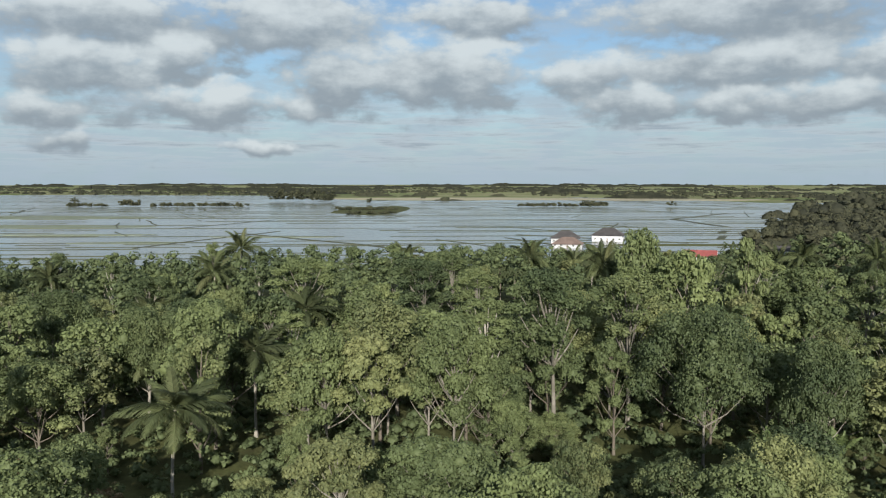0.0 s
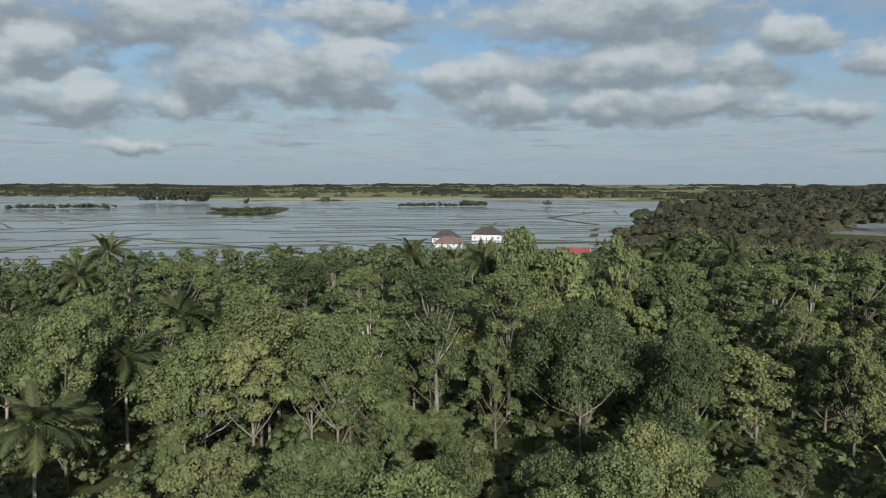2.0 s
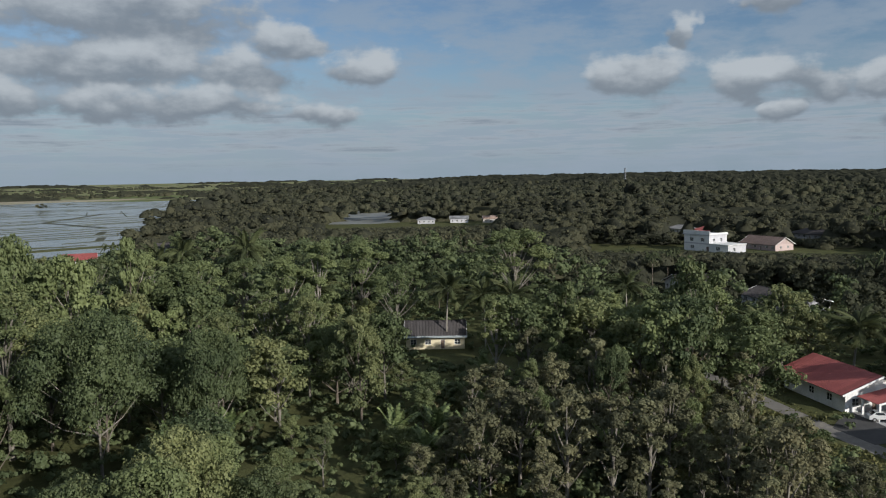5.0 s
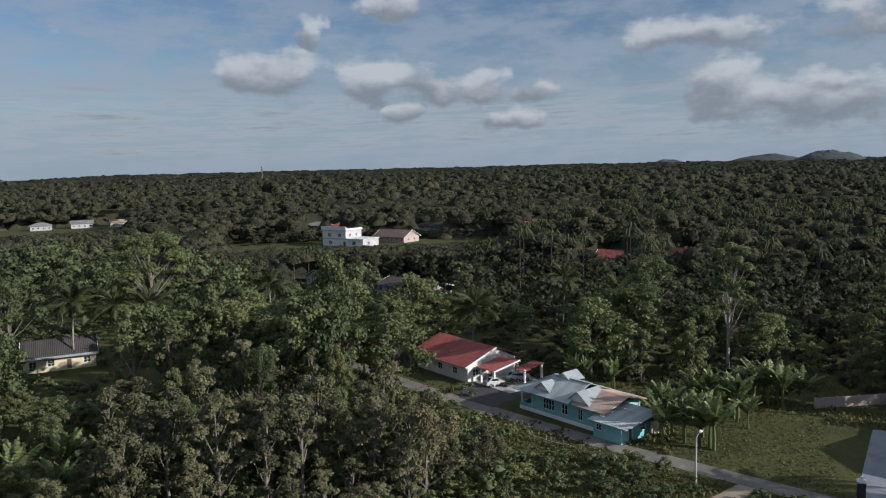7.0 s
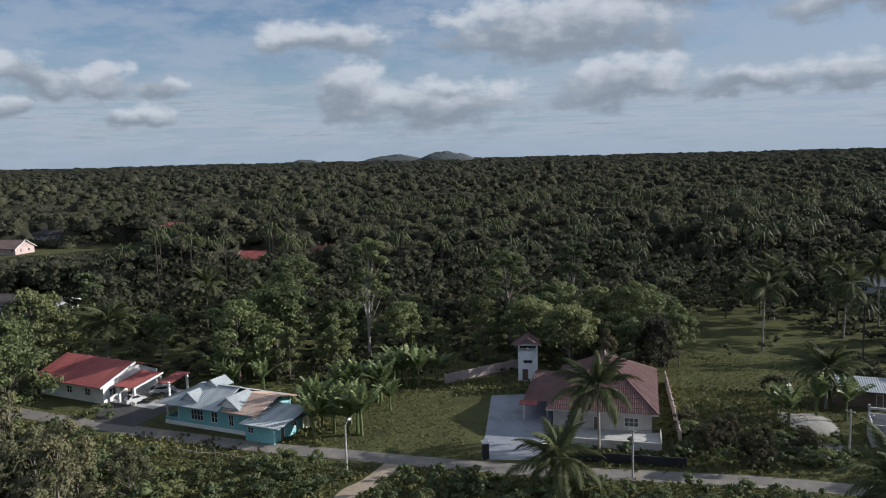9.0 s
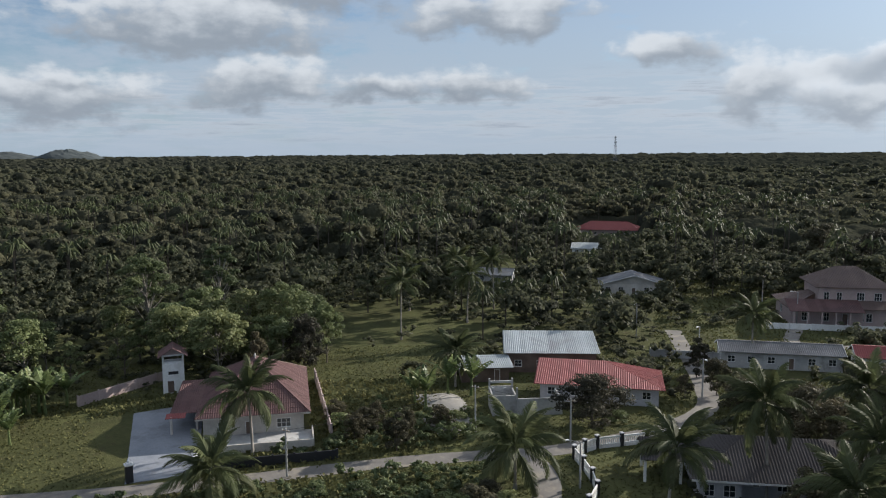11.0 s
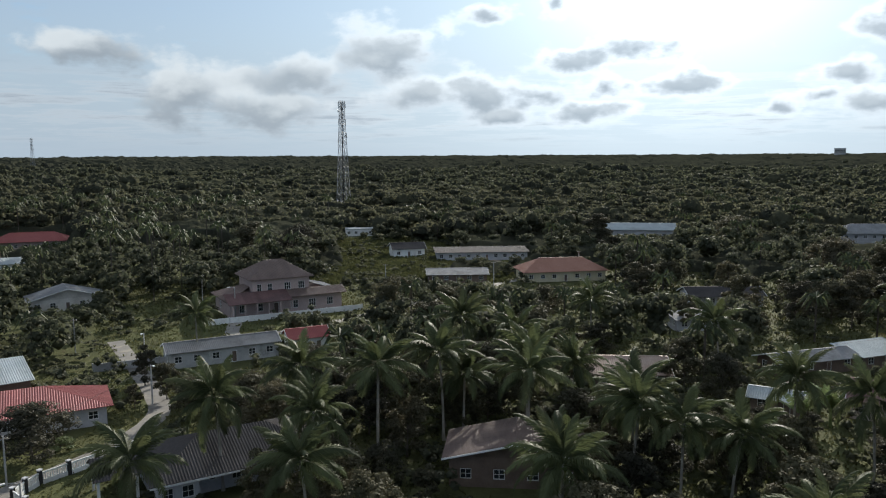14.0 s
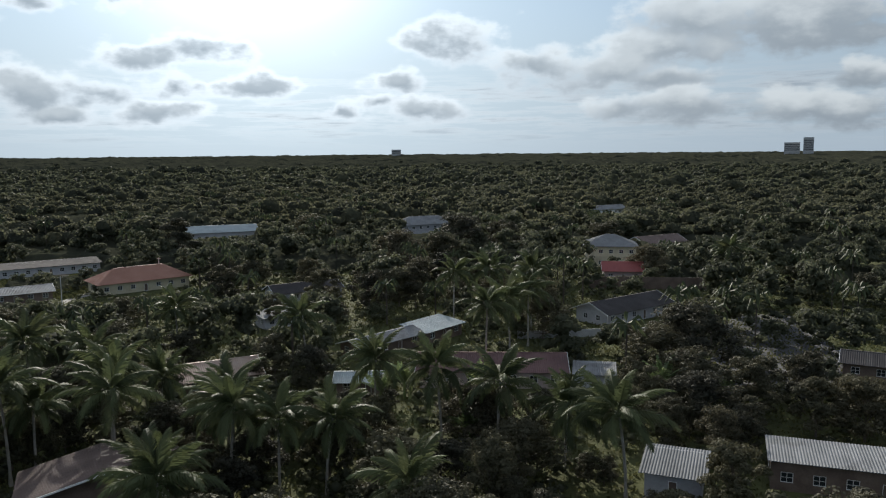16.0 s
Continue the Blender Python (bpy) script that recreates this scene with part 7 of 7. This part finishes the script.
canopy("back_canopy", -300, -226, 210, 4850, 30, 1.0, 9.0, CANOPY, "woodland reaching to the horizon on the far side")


def undergrowth():
    """Low bushes and weeds that fill gardens and wood edges."""
    out, rng = [], random.Random(50)
    for x, y, d, az in spread_points(54, 340, 4.2, -228, 36, 51):
        if d > 250 and (az > -140 or rng.random() < 0.35) or d > 140 and az < -140 and rng.random() < 0.5:
            continue
        wild = az < -138 or (d > 128 and az < -60)
        wooded = -74 < az and 54 < d < 215
        if not wild and not wooded:
            continue
        if any((x - a) ** 2 + (y - b) ** 2 < (c + 0.3) ** 2 for a, b, c in ROADS) or not (az > -38 and d < 200) and any((x - a) ** 2 + (y - b) ** 2 < (0.9 * c) ** 2 for a, b, c in KEEP_OUT if c > 3.5):
            continue
        n = noise.noise((x / 14, y / 14, 9.0))
        if -122 < az < -110 and d < 190 and n < 0.25:
            continue
        if wooded and az > -44 or n > -0.3 and rng.random() < 0.85:
            out.append((x, y, rng.uniform(0.8, 3.0) * (1 + 0.5 * n) * (1.3 if az > -38 else 1.0)))
    return out


low_plants = undergrowth()
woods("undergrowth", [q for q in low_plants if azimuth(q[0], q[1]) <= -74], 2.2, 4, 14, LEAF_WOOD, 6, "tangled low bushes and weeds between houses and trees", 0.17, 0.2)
woods("wood_undergrowth", [q for q in low_plants if azimuth(q[0], q[1]) > -74], 2.2, 4, 18, LEAF_JOINED, 9, "green undergrowth beneath the trees of the wood", 0.15, 0.2)

weeds, rng = [], random.Random(52)
for x, y, d, az in spread_points(72, 108, 2.3, -128, -46, 53):
    if all((x - a) ** 2 + (y - b) ** 2 > (c + 0.2) ** 2 for a, b, c in ROADS) and all((x - a) ** 2 + (y - b) ** 2 > c * c for a, b, c in KEEP_OUT if c > 3.5) and not (90 < x < 122 and -30 < y < 6):
        if noise.noise((x / 7, y / 7, 3.0)) > -0.35 and free_to_grow(x, y, 1.6, 0.5):
            weeds.append((x, y, rng.uniform(0.6, 2.1)))
woods("verge_weeds", weeds, 1.15, 5, 24, LEAF_JOINED, 8, "lush green weeds and creepers on the verge", 0.2, 0.2)

# clumps on the paddies
out, rng = [], random.Random(44)
for cx, cy, rx, n, h in ((-514, 1116, 30, 44, 5.5), (-454, 1122, 13, 26, 10), (-350, 1110, 68, 90, 6.5), (-252, 1386, 58, 90, 20), (-215, 1370, 20, 20, 12), (170, 1116, 62, 80, 5.5), (219, 1120, 19, 30, 9), (-100, 1010, 40, 40, 3.5), (-80, 880, 30, 30, 3), (330, 1110, 5, 3, 9), (-610, 1290, 8, 5, 9), (-120, 1250, 6, 4, 9)):
    for i in range(n):
        out.append((cx + rng.uniform(-rx, rx), cy + rng.uniform(-9, 9), h * rng.uniform(0.6, 1.2)))
woods("paddy_thicket", out, 3.0, 5, 18, LEAF_WOOD, 3, "dark thickets on banks among the flooded paddies", 0.35)


def grass_tufts(n, az0, az1, r0, r1, wide, tall, seed, label):
    rng = np.random.default_rng(seed)
    a, d = np.radians(rng.uniform(az0, az1, n)), np.sqrt(rng.uniform(r0 ** 2, r1 ** 2, n))
    x, y = -np.sin(a) * d, np.cos(a) * d
    ok = np.ones(n, bool)
    for px, py, r in ROADS + [k for k in KEEP_OUT if k[2] > 5]:
        ok &= (x - px) ** 2 + (y - py) ** 2 > (r - 1.0 if r < 3 else r * 0.8) ** 2
    ok &= ~((x > 90) & (x < 118) & (y < -14) & (y > -29))
    ok &= ~((x > 110) & (x < 134) & (y > 26) & (y < 42))
    if tall > 0.3:
        ok &= ~((x > 93) & (x < 122) & (y > -15) & (y < 5))
    x, y = x[ok], y[ok]
    p = np.stack([x, y, np.zeros_like(x)], 1)
    n = len(p)
    t = rng.uniform(0, 3.14, n)
    s = np.stack([np.cos(t), np.sin(t), np.zeros(n)], 1) * rng.uniform(0.4 * wide, wide, (n, 1))
    up = np.stack([rng.normal(0, 0.3 * tall, n), rng.normal(0, 0.3 * tall, n), rng.uniform(0.3 * tall, tall, n)], 1)
    v = np.stack([p - s * 0.4, p + s * 0.4, p + s + up, p - s + up * 0.9], 1)
    tagged(part("grass", quads("grass", v, GRASS), GRASS), label, "grass", kind="stuff")


grass_tufts(60000, -150, -44, 72, 150, 0.2, 0.22, 5, "rough tufted grass on verges and plots")
grass_tufts(90000, -228, -138, 60, 260, 0.28, 0.5, 6, "tall grass and weeds between the village houses")
grass_tufts(26000, -122, -44, 72, 128, 0.3, 0.55, 7, "clumps of tall weeds along the verges")
grass_tufts(30000, -168, -148, 225, 345, 0.5, 1.1, 8, "rank grass on the open ground by the lane")

# ---- masts, lamps, fences and small things ----


def lattice_tower(x, y, h, w0, w1, label, antennas=True, near_by=False):
    ob = root("telecom_tower", Matrix.Translation((x, y, 0)), label, "tower")
    corner = [(-1, -1), (1, -1), (1, 1), (-1, 1)]
    half = lambda z: (w0 + (w1 - w0) * min(1, z / (h * 0.85))) / 2
    for cx, cy in corner:
        part("leg", Solid().tube([(cx * half(z), cy * half(z), z) for z in np.linspace(0, h, 8)], [0.16] * 8, 6), STEEL, ob)
    zs = np.linspace(0, h, 15)
    far = Solid()
    for i, (z0, z1) in enumerate(zip(zs, zs[1:])):
        for k in range(4):
            (ax, ay), (bx, by) = corner[k], corner[(k + 1) % 4]
            a, b = half(z0), half(z1)
            for p, q in (((ax * a, ay * a, z0), (bx * b, by * b, z1)), ((bx * a, by * a, z0), (ax * b, ay * b, z1)), ((ax * b, ay * b, z1), (bx * b, by * b, z1))):
                if near_by:
                    part("brace", Solid().beam(p, q, 0.13), STEEL, ob)
                else:
                    far.beam(p, q, 0.16)
    if not near_by:
        tagged(part("lattice", far, STEEL, ob), kind="stuff")
    part("cable_ladder", Solid().box(-0.3, -0.2, 0.5, 0.3, 0.2, h - 1), DARK, ob)
    if antennas:
        for i, z in enumerate((h - 2, h - 3, h - 12, h - 13, h - 20, h - 24)):
            for k in range(3):
                a = k * 2.1 + i
                r = half(z) + 0.9
                px, py = r * math.cos(a), r * math.sin(a)
                q = part("panel_antenna", Solid().box(px - 0.22, py - 0.22, z - 1.2, px + 0.22, py + 0.22, z + 1.2), WHITE, ob)
                part("bracket", Solid().beam((px, py, z), (px * 0.5, py * 0.5, z), 0.1), STEEL, q)
        for z, a in ((h - 6, 0.6), (h - 17, 2.2), (h - 21, 4.0)):
            r = half(z) + 0.7
            c, d = Vector((r * math.cos(a), r * math.sin(a), z)), Vector((math.cos(a), math.sin(a), 0))
            part("dish", Solid().tube([c, c + d * 0.35, c + d * 0.5], [0.35, 0.85, 0.8], 14), WHITE, ob, "white drum dish")
    return ob


lattice_tower(195, -428, 69, 7.0, 2.6, "tall grey steel lattice telecom tower with antennas", near_by=True)
lattice_tower(1180, -1180, 70, 7.0, 2.6, "far steel lattice mast on the horizon")
lattice_tower(1261, 813, 44, 5.0, 2.0, "thin far mast above the woods", False)


def street_lamp(x, y, h, turn, label="pale concrete lamp post with one arm", group="lamp posts"):
    ob = root("street_lamp", Matrix.Translation((x, y, 0)) @ Matrix.Rotation(turn, 4, "Z"), label, "lamp post", group)
    part("pole", Solid().tube([(0, 0, 0), (0, 0, h)], [0.14, 0.09], 8), CONCRETE, ob)
    part("arm", Solid().tube([(0, 0, h - 0.3), (0.5, 0, h + 0.05), (1.4, 0, h + 0.2)], [0.05, 0.045, 0.04], 6), STEEL, ob)
    part("lamp_head", Solid().box(1.3, -0.13, h + 0.12, 1.95, 0.13, h + 0.26), WHITE, ob)
    return ob


street_lamp(90.8, 2.2, 6.2, -0.3)
street_lamp(76.5, -96.2, 6.2, 2.5)
street_lamp(62.5, -58.0, 5.5, 1.0)
street_lamp(98, -153.7, 7.5, 1.2)
street_lamp(95, -118, 5.0, 2.0)


def utility_pole(x, y, h, label="weathered grey utility pole", lean=0.0):
    ob = root("utility_pole", Matrix.Translation((x, y, 0)), label, "pole", "utility poles")
    part("pole", Solid().tube([(0, 0, 0), (lean, 0, h)], [0.13, 0.1], 8), CONCRETE, ob)
    part("crossarm", Solid().beam((lean - 0.5, -0.3, h - 0.3), (lean + 0.5, 0.3, h - 0.3), 0.1), WOOD, ob)
    for k in (-0.4, 0.4):
        part("insulator", Solid().tube([(lean + k, 0.6 * k, h - 0.25), (lean + k, 0.6 * k, h - 0.1)], [0.05, 0.04], 6), WHITE, ob)
    return ob


POLES = [(83.9, -31.2, 6.0), (83.3, -58.0, 6.8), (73.6, -66.5, 6.0), (110, -117, 7.0), (118, -170, 7.0), (50, -210, 7.5), (30, -240, 7.5), (78, -198, 7.5)]
for x, y, h in POLES:
    utility_pole(x, y, h)


def cable(a, b, sag, label="black overhead cable sagging between poles"):
    a, b = Vector(a), Vector(b)
    pts = [a.lerp(b, t) - Vector((0, 0, 4 * sag * t * (1 - t))) for t in np.linspace(0, 1, 12)]
    tagged(part("overhead_cable", Solid().tube(pts, [0.022] * 12, 4), RUBBER), label, "cable", "overhead cables")


cable((83.9, -31.2, 5.75), (83.3, -58.0, 6.55), 0.5)
cable((83.3, -58.0, 6.55), (73.6, -66.5, 5.75), 0.3)
cable((73.6, -66.5, 5.75), (76.5, -96.2, 6.1), 0.5)
cable((50, -210, 7.25), (30, -240, 7.25), 0.6)
cable((78, -198, 7.25), (50, -210, 7.25), 0.6)


def curved_fence():
    """White panels between dark piers, along the plot of the grey bungalow."""
    pts = [(55.5, -51.6), (57.7, -54.9), (59.9, -58.2), (62.8, -60.2), (66.0, -61.8), (69.2, -63.2), (69.9, -65.6), (70.1, -67.9), (69.0, -71.2), (67.9, -74.6), (66.9, -78.0), (65.8, -81.4)]
    ob = root("fence", Matrix(), "white panelled concrete fence with dark piers round a plot", "fence")
    for x, y in pts:
        p = part("pier", Solid().box(x - 0.2, y - 0.2, 0, x + 0.2, y + 0.2, 1.75), DARK, ob, "dark painted pier")
        part("cap", Solid().box(x - 0.26, y - 0.26, 1.75, x + 0.26, y + 0.26, 1.88), GREYWALL, p)
    for (x0, y0), (x1, y1) in zip(pts, pts[1:]):
        m, l = base_frame((x0, y0), (x1, y1))
        w = part("panel", Solid().box(0.2, -0.07, 0, l - 0.2, 0.07, 0.55).box(0.2, -0.07, 1.3, l - 0.2, 0.07, 1.5), WHITE, ob)
        w.matrix_basis = m
        n = max(3, int(l / 0.3))
        for i in range(n):
            u = 0.2 + (l - 0.4) * (i + 0.5) / n
            part("baluster", Solid().box(u - 0.06, -0.05, 0.55, u + 0.06, 0.05, 1.3), WHITE, w)


curved_fence()


def gate_post(x, y):
    ob = root("gate_post", Matrix.Translation((x, y, 0)), "dark gate pier with a white cap lamp", "gate post", "gate posts")
    part("pier", Solid().box(-0.4, -0.4, 0, 0.4, 0.4, 2.1), DARK, ob)
    part("cap", Solid().box(-0.5, -0.5, 2.1, 0.5, 0.5, 2.25).box(-0.3, -0.3, 2.25, 0.3, 0.3, 2.4), WHITE, ob)
    part("globe", Solid().tube([(0, 0, 2.4), (0, 0, 2.5), (0, 0, 2.7), (0, 0, 2.8)], [0.08, 0.17, 0.17, 0.06], 10), WHITE, ob)


gate_post(92.7, -15.2), gate_post(91.2, -22.6)


def low_wall(a, b, h, mat, label, n=4):
    m, l = base_frame(a, b)
    ob = root("boundary_wall", m, label, "wall", "boundary walls")
    for i in range(n):
        part("wall_panel", Solid().box(i * l / n + 0.12, -0.08, 0, (i + 1) * l / n - 0.12, 0.08, h), mat, ob)
    for i in range(n + 1):
        part("pier", Solid().box(i * l / n - 0.12, -0.12, 0, i * l / n + 0.12, 0.12, h + 0.15), mat, ob)


low_wall((91.0, -23.6), (85.6, -38.5), 1.2, DARK, "low dark boundary wall in front of the house", 6)
low_wall((126, -14), (134, -30), 1.6, PINKISH, "rear boundary wall of the lawn", 5)
low_wall((100, -146), (74, -172), 1.3, WHITE, "pale boundary wall before the large house", 8)
low_wall((98, -108), (84, -120), 1.5, CONCRETE, "grey block wall beside the lane", 5)
low_wall((-50, -146), (-95, -140), 1.6, CONCRETE, "grey wall behind the reedy plot", 8)
low_wall((-88, -196), (-124, -182), 3.4, BROWNWALL, "long dark vine-covered wall", 8)


def rail_fence():
    ob = root("rail_fence", Matrix(), "broken grey timber rail fence on the verge", "fence")
    for i in range(5):
        x, y = 101.5 - 1.15 * i, 24.5 - 2.6 * i
        part("post", Solid().beam((x, y, 0), (x + 0.25 * (i % 2), y, 1.1), 0.13), WOOD, ob)
        if i < 4:
            part("rail", Solid().beam((x, y, 0.7 - 0.25 * (i % 2)), (x - 1.15, y - 2.6, 0.55), 0.1), WOOD, ob)


rail_fence()


def heap(x, y, r, h, seed, label):
    s, n, rings = Solid(), 28, 7
    for k in range(rings):
        f = k / (rings - 1)
        for j in range(n):
            a = 2 * math.pi * j / n
            w = r * (1 - f) * (1 + 0.22 * noise.noise((math.cos(a) * 1.5 + seed, math.sin(a) * 1.5, f)))
            s.v.append((x + w * math.cos(a) * 1.25, y + w * math.sin(a), h * (1 - (1 - f) ** 2) * (1 + 0.1 * noise.noise((a, f * 3, seed))) - 0.02))
    for k in range(rings - 1):
        for j in range(n):
            a, b = k * n + j, k * n + (j + 1) % n
            s.f.append((a, b, b + n, a + n))
    s.f.append(tuple((rings - 1) * n + j for j in range(n)))
    tagged(part("sand_mound", s, SAND), label, "mound", "sand mounds")


heap(88.4, -57.0, 3.6, 0.85, 1.0, "pale grey sand heap on the grass")
heap(97.4, -61.4, 3.8, 0.5, 5.0, "flat pale sand heap behind a pole")


def car(x, y, turn, label, small=False):
    ob = root("car", Matrix.Translation((x, y, 0.1)) @ Matrix.Rotation(turn, 4, "Z"), label, "car", "parked cars")
    L, W = (3.5, 1.5) if small else (4.3, 1.75)
    prof = [(0, 0.35), (0.05, 0.75), (0.9, 0.9), (1.35, 1.42), (L - 1.0, 1.45), (L - 0.35, 0.98), (L, 0.9), (L, 0.35)]
    s, k = Solid(), len(prof)
    for y0 in (-W / 2, W / 2):
        s.v += [(px - L / 2, y0 * (0.86 if pz > 1.2 else 1), pz) for px, pz in prof]
    s.f += [tuple(range(k)), tuple(reversed(range(k, 2 * k)))] + [(i, i + k, (i + 1) % k + k, (i + 1) % k) for i in range(k)]
    part("body", s, CAR_PAINT, ob)
    for y0 in (-1, 1):
        t = Solid()
        t.face(*[(px - L / 2, y0 * (W / 2 * (0.88 if pz > 1.2 else 0.97) + 0.012), pz) for px, pz in ((1.1, 1.0), (L - 0.6, 1.0), (L - 1.05, 1.36), (1.45, 1.36))])
        part("side_window", t, GLASS, ob)
        for wx in (0.75, L - 0.75):
            w = part("wheel", Solid().tube([(wx - L / 2, y0 * (W / 2 - 0.2), 0.3), (wx - L / 2, y0 * (W / 2 + 0.02), 0.3)], [0.31, 0.31], 16), RUBBER, ob)
            part("rim", Solid().tube([(wx - L / 2, y0 * (W / 2 + 0.0), 0.3), (wx - L / 2, y0 * (W / 2 + 0.035), 0.3)], [0.18, 0.17], 12), STEEL, w)
    for a, b in (((0.92, 0.93), (1.33, 1.4)), ((L - 0.38, 1.0), (L - 0.97, 1.42))):
        t = Solid().face((a[0] - L / 2 - 0.01 if a[0] < 2 else a[0] - L / 2 + 0.01, -W * 0.4, a[1]), (a[0] - L / 2 - 0.01 if a[0] < 2 else a[0] - L / 2 + 0.01, W * 0.4, a[1]), (b[0] - L / 2 - 0.015 if b[0] < 2 else b[0] - L / 2 + 0.015, W * 0.36, b[1]), (b[0] - L / 2 - 0.015 if b[0] < 2 else b[0] - L / 2 + 0.015, -W * 0.36, b[1]))
        part("windscreen", t, GLASS, ob)


car(129.5, 33.0, 1.9, "white parked car under the carport")
car(125.0, 36.2, 2.3, "small white parked car on the forecourt", True)


# ---- distance: hills and far blocks ----


def hill(az, dist, wide, h, seed, label):
    s, n, m = Solid(), 40, 10
    c = heading(az) * dist
    for i in range(m + 1):
        f = i / m
        for j in range(n):
            a = 2 * math.pi * j / n
            w = wide * f
            z = h * (1 - f ** 1.6) * (1 + 0.22 * noise.noise((math.cos(a) * f * 3 + seed, math.sin(a) * f * 3, 0.3)) + 0.08 * noise.noise((math.cos(a) * f * 11, math.sin(a) * f * 11, seed)))
            s.v.append((c.x + w * math.cos(a), c.y + w * math.sin(a), max(z, -1)))
    for i in range(m):
        for j in range(n):
            a, b = i * n + j, i * n + (j + 1) % n
            s.f.append((a, a + n, b + n, b))
    # the blue cast in the hill's colour imitates distance haze
    tagged(part("hill", s, grained("hazy blue wooded hillside", (0.04, 0.052, 0.055), (0.065, 0.08, 0.08), 0.02, 1.0, fine=0.2)), label, "hill", "far hills")


hill(-96.8, 4300, 215, 72, 1.0, "steep dark wooded hill on the horizon")
hill(-93.0, 4600, 260, 62, 4.0, "lower wooded hill beside the steep one")
hill(-86.5, 4700, 160, 46, 7.0, "low far wooded rise")


def tower_block(az, dist, w, h, label):
    c = heading(az) * dist
    turn = math.atan2(c.y, c.x) - math.pi / 2
    ob = root("tower_block", Matrix.Translation(c) @ Matrix.Rotation(turn, 4, "Z"), label, "building", "far buildings")
    part("wall", Solid().box(-w / 2, 0, 0, w / 2, 25, h), CONCRETE, ob)
    part("roof", Solid().box(-w / 2 - 0.5, -0.5, h, w / 2 + 0.5, 25.5, h + 2), CONCRETE, ob)
    for z in np.arange(30, h - 4, 8):
        part("window_band", Solid().box(-w / 2 + 2, -0.4, z, w / 2 - 2, -0.02, z + 3.5), GLASS, ob)


tower_block(-218.5, 3600, 40, 82, "tall far concrete tower block on the horizon")
tower_block(-217.5, 3650, 62, 62, "wide far block of flats on the horizon")
tower_block(-189.9, 4200, 50, 48, "far pale block on the horizon")
